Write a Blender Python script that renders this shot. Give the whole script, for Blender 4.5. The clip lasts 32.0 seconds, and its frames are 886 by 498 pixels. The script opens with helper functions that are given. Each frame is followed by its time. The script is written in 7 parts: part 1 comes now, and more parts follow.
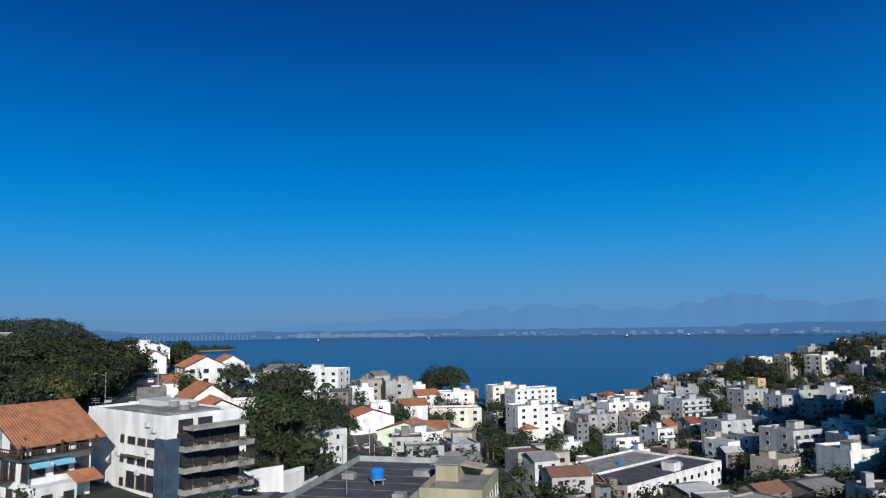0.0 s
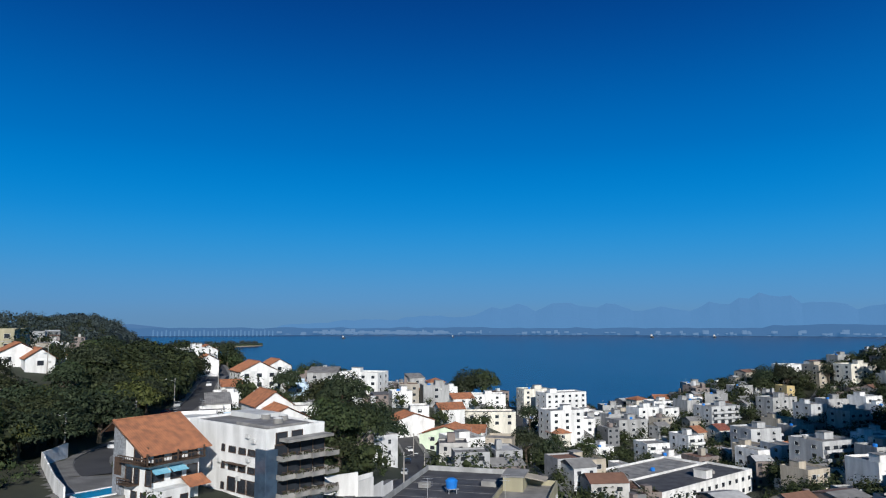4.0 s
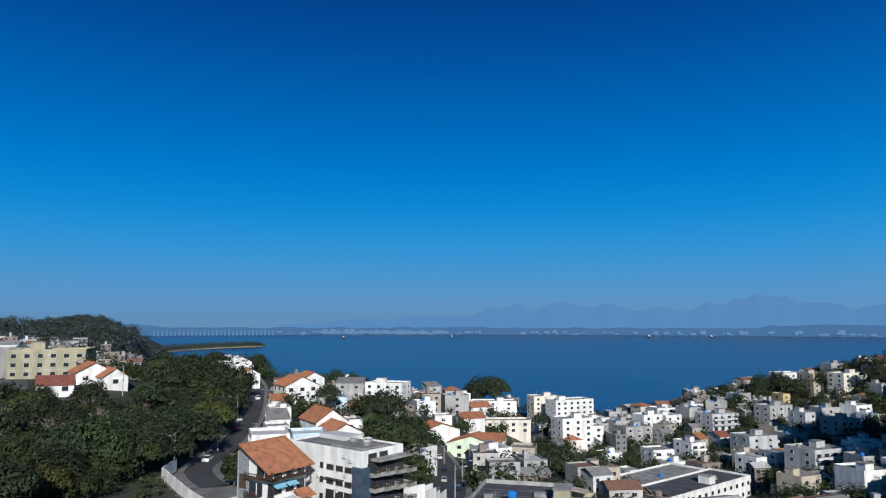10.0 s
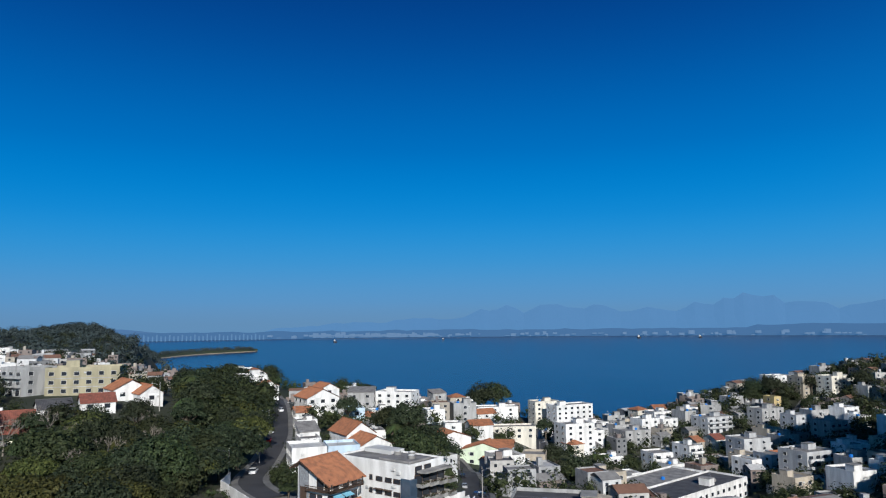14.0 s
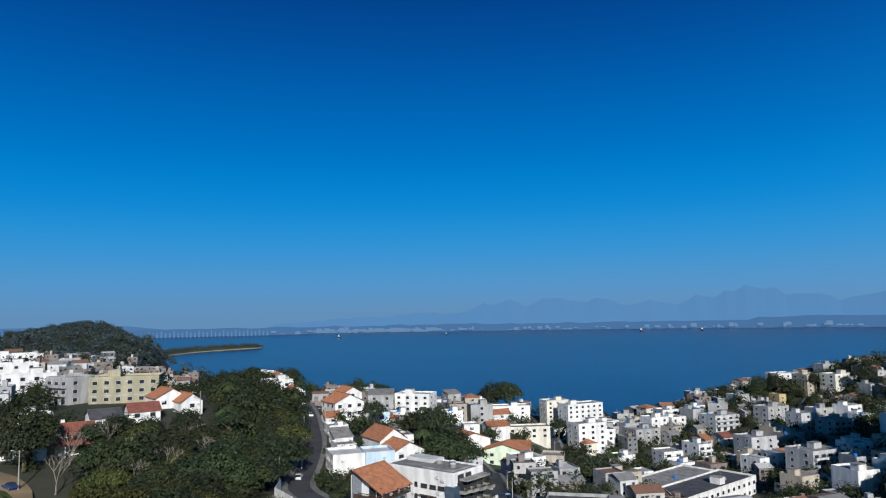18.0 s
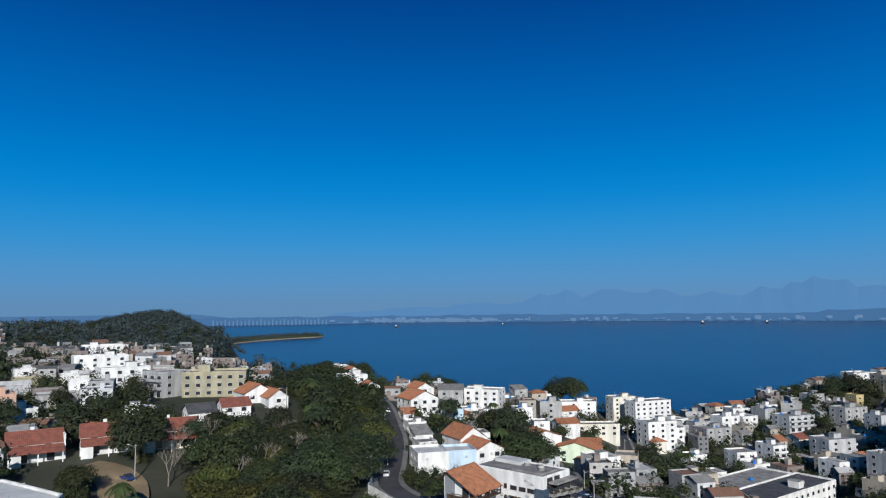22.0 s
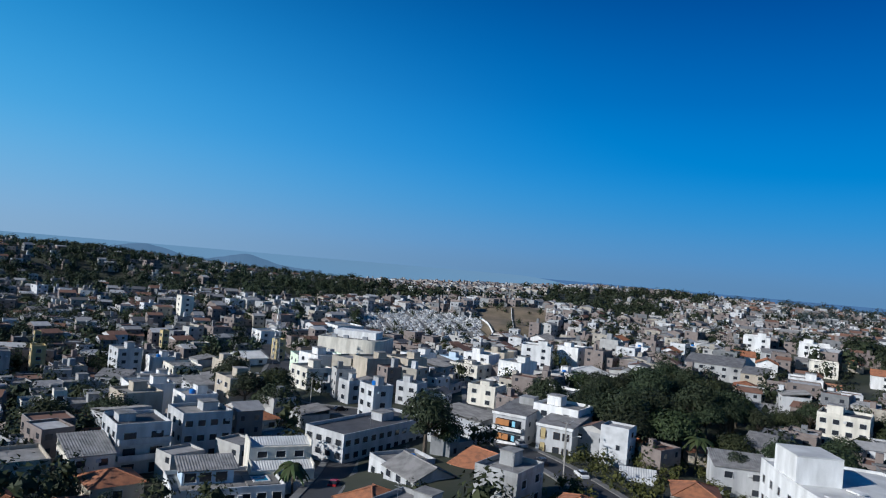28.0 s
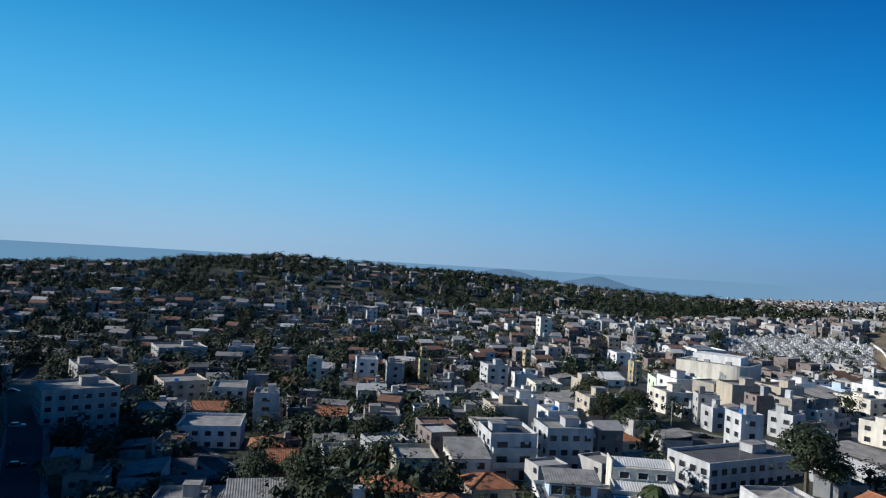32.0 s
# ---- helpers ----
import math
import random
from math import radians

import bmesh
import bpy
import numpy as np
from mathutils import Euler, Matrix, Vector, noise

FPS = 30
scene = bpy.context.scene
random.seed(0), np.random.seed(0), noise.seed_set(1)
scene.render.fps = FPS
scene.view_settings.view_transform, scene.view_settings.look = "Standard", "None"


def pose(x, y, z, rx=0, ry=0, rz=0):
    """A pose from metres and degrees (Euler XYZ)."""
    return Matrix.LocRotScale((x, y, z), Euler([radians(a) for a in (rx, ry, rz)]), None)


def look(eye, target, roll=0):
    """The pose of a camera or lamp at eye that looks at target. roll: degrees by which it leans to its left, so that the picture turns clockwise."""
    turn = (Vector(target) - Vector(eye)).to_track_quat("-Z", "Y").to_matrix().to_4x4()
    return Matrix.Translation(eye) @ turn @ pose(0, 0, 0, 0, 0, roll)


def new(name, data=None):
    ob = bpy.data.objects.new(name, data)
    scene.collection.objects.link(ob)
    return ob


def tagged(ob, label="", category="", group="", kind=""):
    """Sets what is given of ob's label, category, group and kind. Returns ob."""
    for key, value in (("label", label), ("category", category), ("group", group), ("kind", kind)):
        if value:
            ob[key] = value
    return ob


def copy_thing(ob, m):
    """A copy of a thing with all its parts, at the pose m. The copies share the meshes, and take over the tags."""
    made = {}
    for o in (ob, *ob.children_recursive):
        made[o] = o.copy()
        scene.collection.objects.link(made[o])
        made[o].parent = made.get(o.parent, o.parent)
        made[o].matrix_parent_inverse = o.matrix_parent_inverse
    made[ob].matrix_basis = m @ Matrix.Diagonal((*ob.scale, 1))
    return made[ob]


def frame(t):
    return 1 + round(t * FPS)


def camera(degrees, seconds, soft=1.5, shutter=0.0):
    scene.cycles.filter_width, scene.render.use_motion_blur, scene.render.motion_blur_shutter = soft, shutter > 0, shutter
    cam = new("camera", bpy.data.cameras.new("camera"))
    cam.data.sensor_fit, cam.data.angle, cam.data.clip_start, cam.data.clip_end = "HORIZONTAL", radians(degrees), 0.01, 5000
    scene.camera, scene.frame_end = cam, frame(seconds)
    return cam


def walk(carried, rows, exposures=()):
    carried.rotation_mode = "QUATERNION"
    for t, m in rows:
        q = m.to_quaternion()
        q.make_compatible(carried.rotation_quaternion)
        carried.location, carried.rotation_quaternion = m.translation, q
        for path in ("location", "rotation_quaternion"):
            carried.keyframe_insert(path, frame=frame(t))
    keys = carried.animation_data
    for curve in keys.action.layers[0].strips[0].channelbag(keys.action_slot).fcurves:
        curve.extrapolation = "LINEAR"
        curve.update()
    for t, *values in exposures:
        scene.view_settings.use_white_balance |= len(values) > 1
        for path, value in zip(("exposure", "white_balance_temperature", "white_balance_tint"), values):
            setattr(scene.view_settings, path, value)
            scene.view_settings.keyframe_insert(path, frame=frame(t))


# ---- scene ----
def flown(x, y, z, yaw, pitch, roll):
    return pose(x, y, z, 90 + pitch, 0, yaw) @ pose(0, 0, 0, 0, 0, roll)


# seconds, place, heading, tilt, lean of the flying camera
PATH = (
    (0, -0.00, -0.00, 58.00, 0.81, 6.18, -0.71),
    (0.5, -0.90, -1.51, 58.87, 1.74, 6.04, -0.20),
    (1, -1.64, -2.97, 58.95, 2.49, 6.08, -0.05),
    (1.5, -2.39, -4.22, 59.40, 2.59, 6.07, -0.09),
    (2, -3.10, -5.37, 59.90, 2.21, 5.97, -0.17),
    (2.5, -3.84, -6.79, 60.46, 2.23, 5.93, -0.11),
    (3, -4.57, -8.35, 60.89, 2.41, 5.96, -0.11),
    (3.5, -5.38, -9.64, 61.55, 2.71, 5.95, -0.03),
    (5.5, -8.07, -18.81, 63.71, 2.31, 6.09, -0.08),
    (6, -8.98, -20.11, 64.15, 1.53, 6.11, -0.28),
    (6.5, -9.41, -22.63, 65.10, 2.26, 6.02, -0.05),
    (7, -10.23, -24.94, 65.80, 2.73, 5.98, 0.09),
    (7.5, -11.15, -26.88, 66.61, 2.64, 5.95, 0.09),
    (8, -11.93, -28.80, 67.42, 2.36, 5.89, 0.17),
    (8.5, -12.91, -30.52, 68.10, 1.94, 5.84, 0.10),
    (9, -13.77, -32.59, 68.63, 2.15, 5.83, 0.06),
    (9.5, -14.92, -34.43, 69.25, 2.22, 5.83, 0.09),
    (10, -16.09, -36.41, 69.87, 2.49, 5.85, 0.04),
    (10.5, -17.47, -38.39, 70.61, 3.35, 5.91, 0.23),
    (11, -18.34, -39.92, 71.38, 2.51, 5.83, -0.06),
    (11.5, -19.40, -41.74, 71.96, 2.36, 5.88, -0.06),
    (12, -20.63, -43.56, 72.64, 2.20, 5.94, -0.12),
    (12.5, -21.72, -46.09, 73.17, 2.38, 5.95, -0.39),
    (13, -22.72, -48.01, 73.76, 2.53, 6.02, -0.43),
    (13.5, -23.63, -49.82, 74.15, 1.45, 5.97, -0.60),
    (14, -24.95, -51.71, 74.66, 1.53, 5.98, -0.58),
    (14.5, -26.24, -53.91, 75.30, 2.58, 5.92, -0.59),
    (16.5, -30.74, -60.02, 78.75, 2.22, 5.57, -0.74),
    (17, -31.69, -61.54, 79.80, 1.48, 5.48, -0.91),
    (17.5, -32.37, -62.99, 80.27, 1.30, 5.44, -0.95),
    (18, -32.58, -64.72, 80.50, 1.62, 5.46, -0.99),
    (18.5, -33.64, -65.96, 81.10, 1.80, 5.48, -0.86),
    (19, -34.66, -67.06, 81.47, 1.94, 5.41, -0.91),
    (19.5, -35.50, -68.48, 82.10, 2.76, 5.22, -0.85),
    (20, -36.18, -69.67, 81.95, 3.19, 5.22, -1.00),
    (20.5, -36.57, -70.23, 82.66, 1.89, 4.81, -1.05),
    (21, -37.07, -70.39, 83.23, 0.33, 4.66, -1.26),
    (21.5, -38.39, -69.90, 83.82, 1.80, 4.67, -1.11),
    (22, -40.04, -70.75, 84.71, 6.12, 4.67, -0.61),
    (22.5, -40.29, -71.39, 84.82, 12.47, 4.82, 0.17),
    (23, -40.71, -71.10, 85.41, 17.58, 4.78, 0.89),
    (23.5, -41.10, -71.55, 85.82, 22.12, 4.74, 1.44),
    (24, -40.98, -71.85, 85.95, 28.14, 4.62, 2.08),
    (24.5, -41.09, -71.51, 86.68, 34.11, 4.40, 2.69),
    (25, -41.12, -70.95, 87.70, 40.72, 4.07, 3.12),
    (25.5, -40.95, -71.53, 87.98, 47.30, 3.73, 3.71),
    (26, -40.87, -72.43, 88.17, 52.49, 3.33, 4.02),
    (26.5, -41.20, -72.73, 87.55, 57.42, 2.82, 4.45),
    (28.5, -42.47, -71.73, 86.88, 78.37, 0.97, 4.85),
    (29, -42.60, -71.83, 86.88, 82.18, 0.85, 4.76),
    (29.5, -42.41, -72.03, 86.93, 85.62, 0.81, 4.86),
    (30, -42.22, -72.18, 86.90, 88.75, 1.00, 4.48),
    (30.5, -41.71, -72.36, 86.79, 91.41, 1.11, 4.22),
    (31, -41.18, -72.45, 86.83, 94.77, 1.05, 3.86),
    (31.5, -40.64, -72.52, 86.73, 98.35, 1.01, 3.51),
    (32, -40.57, -72.44, 86.56, 101.88, 0.99, 3.37),
)
cam = camera(64.6, 32.0, soft=1.15)
walk(cam, [(t, flown(*row)) for t, *row in PATH], ((0, -0.14, 6200, 10), (20, -0.14, 6200, 10), (25, -0.28, 6000, 10), (29, -0.2, 5900, 10), (32, -0.06, 6280, 10)))

# ---- light: clear winter day, low sun behind the bay view ----
SUN_YAW, SUN_UP = 192.0, 25.0
TO_SUN = Vector((-math.sin(radians(SUN_YAW)) * math.cos(radians(SUN_UP)), math.cos(radians(SUN_YAW)) * math.cos(radians(SUN_UP)), math.sin(radians(SUN_UP))))
world = bpy.data.worlds.new("sky")
scene.world = world
world.use_nodes = True
wn = world.node_tree
sky = wn.nodes.new("ShaderNodeTexSky")
sky.sky_type, sky.sun_disc = 'NISHITA', False
sky.sun_elevation, sky.sun_rotation = radians(SUN_UP), radians(-SUN_YAW)
sky.altitude, sky.air_density, sky.dust_density, sky.ozone_density = 0, 1.0, 0.1, 5.0
# clear-air gradient: pale sea haze at the horizon, strong blue above it, deep blue overhead
co = wn.nodes.new("ShaderNodeTexCoord")
up = wn.nodes.new("ShaderNodeSeparateXYZ")
wn.links.new(co.outputs["Generated"], up.inputs[0])
fade = wn.nodes.new("ShaderNodeValToRGB")
fade.color_ramp.interpolation = 'B_SPLINE'
fade_stops = ((0.0, (0.15, 0.32, 0.54)), (0.03, (0.14, 0.36, 0.66)), (0.085, (0.05, 0.37, 0.77)), (0.15, (0.002, 0.31, 0.80)), (0.24, (0.001, 0.20, 0.64)),
              (0.38, (0.001, 0.076, 0.36)), (0.52, (0.001, 0.034, 0.19)), (1.0, (0.001, 0.018, 0.09)))
for i, (p, c) in enumerate(fade_stops):
    e = fade.color_ramp.elements[i] if i < 2 else fade.color_ramp.elements.new(p)
    e.position, e.color = p, (*c, 1)
wn.links.new(up.outputs["Z"], fade.inputs[0])
# air brightens and pales towards the sun's side, most of all low over the horizon
side = wn.nodes.new("ShaderNodeVectorMath")
side.operation = 'DOT_PRODUCT'
side.inputs[1].default_value = Vector((TO_SUN.x, TO_SUN.y, 0)).normalized()
wn.links.new(co.outputs["Generated"], side.inputs[0])
near_sun = wn.nodes.new("ShaderNodeMapRange")
near_sun.interpolation_type = 'SMOOTHSTEP'
near_sun.inputs["From Min"].default_value, near_sun.inputs["From Max"].default_value = -0.85, 0.4
near_sun.inputs["To Min"].default_value, near_sun.inputs["To Max"].default_value = 0.0, 0.74
wn.links.new(side.outputs["Value"], near_sun.inputs["Value"])
glare = wn.nodes.new("ShaderNodeValToRGB")
glare.color_ramp.interpolation = 'B_SPLINE'
for i, (p, c) in enumerate(((0.0, (0.47, 0.66, 0.84)), (0.06, (0.38, 0.70, 0.95)), (0.16, (0.15, 0.64, 1.0)), (0.30, (0.03, 0.42, 0.88)), (0.46, (0.01, 0.09, 0.30)), (1.0, (0.003, 0.025, 0.10)))):
    e = glare.color_ramp.elements[i] if i < 2 else glare.color_ramp.elements.new(p)
    e.position, e.color = p, (*c, 1)
wn.links.new(up.outputs["Z"], glare.inputs[0])
veil = wn.nodes.new("ShaderNodeMix")
veil.data_type = 'RGBA'
wn.links.new(near_sun.outputs[0], veil.inputs["Factor"])
wn.links.new(fade.outputs[0], veil.inputs["A"])
wn.links.new(glare.outputs[0], veil.inputs["B"])
lift = wn.nodes.new("ShaderNodeMix")
lift.data_type, lift.blend_type = 'RGBA', 'MULTIPLY'
lift.inputs["Factor"].default_value = 1.0
lift.inputs["B"].default_value = (8.9, 8.9, 8.9, 1)
wn.links.new(veil.outputs["Result"], lift.inputs["A"])
both = wn.nodes.new("ShaderNodeMix")
both.data_type = 'RGBA'
both.inputs["Factor"].default_value = 0.985
wn.links.new(sky.outputs[0], both.inputs["A"])
wn.links.new(lift.outputs["Result"], both.inputs["B"])
wn.links.new(both.outputs["Result"], wn.nodes["Background"].inputs[0])
wn.nodes["Background"].inputs[1].default_value = 0.1
sun = new("sun", bpy.data.lights.new("sun", 'SUN'))
sun.data.energy, sun.data.angle, sun.data.color = 6.0, radians(0.5), (1.0, 0.95, 0.87)
sun.matrix_world = look(TO_SUN * 300, (0, 0, 0))
scene.view_settings.exposure = 0.0
# ---- lie of the land: heights of known spots, hills as soft mounds ----
SEA = -12.0
HOVER = (-41.0, -72.0)


def polar(az, dist):
    return HOVER[0] - dist * math.sin(radians(az)), HOVER[1] + dist * math.cos(radians(az))


SLOPE_TOWN = ((-36, 86, 37), (-52, 90, 38.5), (-48, 72, 39), (-8, 95, 33), (-26, 130, 28), (-13, 226, 16), (-14, 176, 20), (40, 160, 8), (-62, 178, 36), (-82, 176, 40), (-55, 312, 26),
              (30, 421, 2), (60, 412, 2), (-8, 460, 12), (80, 300, 0), (44, 262, -3), (75, 205, 4), (114, 255, 6), (170, 405, 12),
              (190, 450, 24), (250, 430, 38), (330, 420, 50), (20, 40, 30), (100, 100, 14))
WOOD_SIDE = ((-96, 92, 40), (-150, 330, 42), (-165, 420, 33), (-145, 395, 29), (-225, 490, 36), (-112, 240, 42), (-145, 192, 51), (-170, 198, 51), (-308, 368, 52), (-390, 470, 52), (-147, 132, 47),
             (-200, 214, 51), (-90, 20, 42))
TOWN_FAR = ((40, 900, 64), (45, 850, 68), (50, 850, 70), (56, 820, 72), (60, 820, 72), (65, 800, 66), (70, 800, 62), (77, 780, 57), (83, 800, 52), (89, 830, 57), (95, 850, 64), (102, 850, 68),
            (109, 880, 72), (114, 900, 77), (120, 900, 71), (127, 900, 57), (135, 850, 52), (150, 800, 48), (45, 450, 55), (58, 380, 50), (70, 390, 37), (75, 400, 36), (75, 440, 41), (74.5, 490, 47), (74, 550, 52), (67, 430, 41), (67.5, 500, 50), (67, 580, 58), (68, 650, 56), (84, 320, 38))
TOWN_NEAR = ((52, 95, 47), (68, 130, 48), (75, 230, 44), (88, 150, 40), (96, 105, 41), (100, 300, 30), (115, 250, 28), (125, 170, 30),
             (130, 350, 30), (110, 450, 31), (122, 600, 44), (100, 600, 42), (85, 550, 44), (150, 200, 34))
KNOWN = np.array([*SLOPE_TOWN, *WOOD_SIDE, *[(*polar(a, d), z) for a, d, z in TOWN_FAR + TOWN_NEAR]], float)
REACH = np.array([30.0 + 0.05 * math.hypot(x - HOVER[0], y - HOVER[1]) for x, y, z in KNOWN])


def shore_y(x):
    """The waterline, beyond which the land dips under the sea."""
    if x > -60:
        return 500 - 0.12 * x if x < 120 else 485.6 + 0.45 * (x - 120)
    if x > -160:
        return 507 - (-60 - x) * 0.2
    if x > -430:
        return max(520.0, min(487 + (-160 - x) * 1.6, -72 + (-41 - x) / math.tan(radians(22.5))))
    return 919 + (-430 - x) * 1.2


def far_mound(x, y, cx, cy, h, long, wide, turn):
    c, s = math.cos(radians(turn)), math.sin(radians(turn))
    u, v = ((x - cx) * c + (y - cy) * s) / long, (-(x - cx) * s + (y - cy) * c) / wide
    return h * math.exp(-u * u - v * v)


def ground_z(x, y):
    d2 = (KNOWN[:, 0] - x) ** 2 + (KNOWN[:, 1] - y) ** 2
    w = 1 / (d2 / REACH ** 2 + 0.35) ** 2 / REACH
    z = float((w * KNOWN[:, 2]).sum() / w.sum())
    out = math.hypot(x - HOVER[0], y - HOVER[1])
    if out > 900:
        z -= (out - 900) * 0.16
    # two unseen hills, added so their shadows darken both sides of the town
    z += far_mound(x, y, 208, 105, 112, 66, 95, 15) + far_mound(x, y, -140, -302, 74, 70, 50, -25)
    over = y - shore_y(x)
    if over > -60:
        z -= max(0.0, (over + 60) / 60) ** 2 * max(z - SEA, 1) * 0.75
    return max(z, SEA - 6)


def land_z(x, y):
    """Near land, and the wooded headland across the cove."""
    z = ground_z(x, y)
    dx, dy = x - HOVER[0], y - HOVER[1]
    if dy < 600:
        return z
    az, out = math.degrees(math.atan2(-dx, dy)), math.hypot(dx, dy)
    fall = (az - 27.8) / (8.5 if az > 27.8 else 3.6)
    head = SEA - 15 + 93 * math.exp(-fall * fall - ((out - 1900) / 330) ** 2) + 5 * noise.noise(Vector((x * 0.004, y * 0.004, 9.1)))
    return max(z, head)

# ---- materials ----
def material(name, base, second=None, scale=1.5, rough=0.8, metal=0.0, bump=0.2, fine=18.0, spread=0.0, streak=0.0, spec=0.4):
    """A surface with blotches at two scales, drip streaks, fine relief and a little change from piece to piece."""
    m = bpy.data.materials.new(name)
    m.use_nodes = True
    n, l = m.node_tree.nodes, m.node_tree.links
    b = n["Principled BSDF"]
    b.inputs["Roughness"].default_value, b.inputs["Metallic"].default_value = rough, metal
    b.inputs["Specular IOR Level"].default_value = spec
    second = second or tuple(c * 0.72 for c in base)
    co = n.new("ShaderNodeTexCoord")
    big = n.new("ShaderNodeTexNoise")
    big.inputs["Scale"].default_value, big.inputs["Detail"].default_value = scale, 6
    small = n.new("ShaderNodeTexNoise")
    small.inputs["Scale"].default_value, small.inputs["Detail"].default_value = fine, 4
    src = co.outputs["Object"]
    if streak:
        mp = n.new("ShaderNodeMapping")
        mp.inputs["Scale"].default_value = (1, 1, streak)
        l.new(src, mp.inputs[0])
        l.new(mp.outputs[0], big.inputs["Vector"])
    else:
        l.new(src, big.inputs["Vector"])
    l.new(src, small.inputs["Vector"])
    ramp = n.new("ShaderNodeValToRGB")
    ramp.color_ramp.elements[0].position, ramp.color_ramp.elements[1].position = 0.36, 0.62
    ramp.color_ramp.elements[0].color, ramp.color_ramp.elements[1].color = (*second, 1), (*base, 1)
    l.new(big.outputs["Fac"], ramp.inputs[0])
    mix = n.new("ShaderNodeMix")
    mix.data_type, mix.blend_type = 'RGBA', 'MULTIPLY'
    mix.inputs["Factor"].default_value = 0.35
    grey = n.new("ShaderNodeMapRange")
    grey.inputs["From Min"].default_value, grey.inputs["From Max"].default_value = 0.3, 0.7
    grey.inputs["To Min"].default_value, grey.inputs["To Max"].default_value = 0.6, 1.15
    l.new(small.outputs["Fac"], grey.inputs["Value"])
    l.new(ramp.outputs[0], mix.inputs["A"])
    l.new(grey.outputs[0], mix.inputs["B"])
    out = mix.outputs["Result"]
    if spread:
        info = n.new("ShaderNodeObjectInfo")
        hs = n.new("ShaderNodeHueSaturation")
        mr = n.new("ShaderNodeMapRange")
        mr.inputs["To Min"].default_value, mr.inputs["To Max"].default_value = 1 - spread, 1 + spread
        l.new(info.outputs["Random"], mr.inputs["Value"])
        l.new(mr.outputs[0], hs.inputs["Value"])
        l.new(out, hs.inputs["Color"])
        out = hs.outputs[0]
    l.new(out, b.inputs["Base Color"])
    if bump:
        bp = n.new("ShaderNodeBump")
        bp.inputs["Strength"].default_value, bp.inputs["Distance"].default_value = bump, 0.05
        l.new(small.outputs["Fac"], bp.inputs["Height"])
        l.new(bp.outputs[0], b.inputs["Normal"])
    return m


def island_material(name, stops, rough=0.85):
    """One colour for each loose piece of a joined mesh, out of a few paints, with stains."""
    m = bpy.data.materials.new(name)
    m.use_nodes = True
    n, l = m.node_tree.nodes, m.node_tree.links
    b = n["Principled BSDF"]
    b.inputs["Roughness"].default_value = rough
    geo = n.new("ShaderNodeNewGeometry")
    ramp = n.new("ShaderNodeValToRGB")
    ramp.color_ramp.interpolation = 'CONSTANT'
    for i, c in enumerate(stops):
        e = ramp.color_ramp.elements[i] if i < 2 else ramp.color_ramp.elements.new(0.5)
        e.position, e.color = i / len(stops), (*c, 1)
    l.new(geo.outputs["Random Per Island"], ramp.inputs[0])
    no = n.new("ShaderNodeTexNoise")
    no.inputs["Scale"].default_value, no.inputs["Detail"].default_value = 0.6, 6
    co = n.new("ShaderNodeTexCoord")
    l.new(co.outputs["Object"], no.inputs["Vector"])
    gr = n.new("ShaderNodeMapRange")
    gr.inputs["From Min"].default_value, gr.inputs["From Max"].default_value = 0.3, 0.7
    gr.inputs["To Min"].default_value, gr.inputs["To Max"].default_value = 0.55, 1.1
    l.new(no.outputs["Fac"], gr.inputs["Value"])
    mix = n.new("ShaderNodeMix")
    mix.data_type, mix.blend_type = 'RGBA', 'MULTIPLY'
    mix.inputs["Factor"].default_value = 0.6
    l.new(ramp.outputs[0], mix.inputs["A"])
    l.new(gr.outputs[0], mix.inputs["B"])
    l.new(mix.outputs["Result"], b.inputs["Base Color"])
    return m


def leaf_material(name, dark, light, spread=0.25):
    m = bpy.data.materials.new(name)
    m.use_nodes = True
    n, l = m.node_tree.nodes, m.node_tree.links
    b = n["Principled BSDF"]
    b.inputs["Roughness"].default_value, b.inputs["Specular IOR Level"].default_value = 0.7, 0.2
    geo = n.new("ShaderNodeNewGeometry")
    ramp = n.new("ShaderNodeValToRGB")
    ramp.color_ramp.elements[0].color, ramp.color_ramp.elements[1].color = (*dark, 1), (*light, 1)
    l.new(geo.outputs["Random Per Island"], ramp.inputs[0])
    info = n.new("ShaderNodeObjectInfo")
    hs = n.new("ShaderNodeHueSaturation")
    mr = n.new("ShaderNodeMapRange")
    mr.inputs["To Min"].default_value, mr.inputs["To Max"].default_value = 1 - spread, 1 + spread
    mh = n.new("ShaderNodeMapRange")
    mh.inputs["To Min"].default_value, mh.inputs["To Max"].default_value = 0.47, 0.52
    l.new(info.outputs["Random"], mr.inputs["Value"])
    l.new(info.outputs["Random"], mh.inputs["Value"])
    l.new(mr.outputs[0], hs.inputs["Value"])
    l.new(mh.outputs[0], hs.inputs["Hue"])
    l.new(ramp.outputs[0], hs.inputs["Color"])
    l.new(hs.outputs[0], b.inputs["Base Color"])
    return m


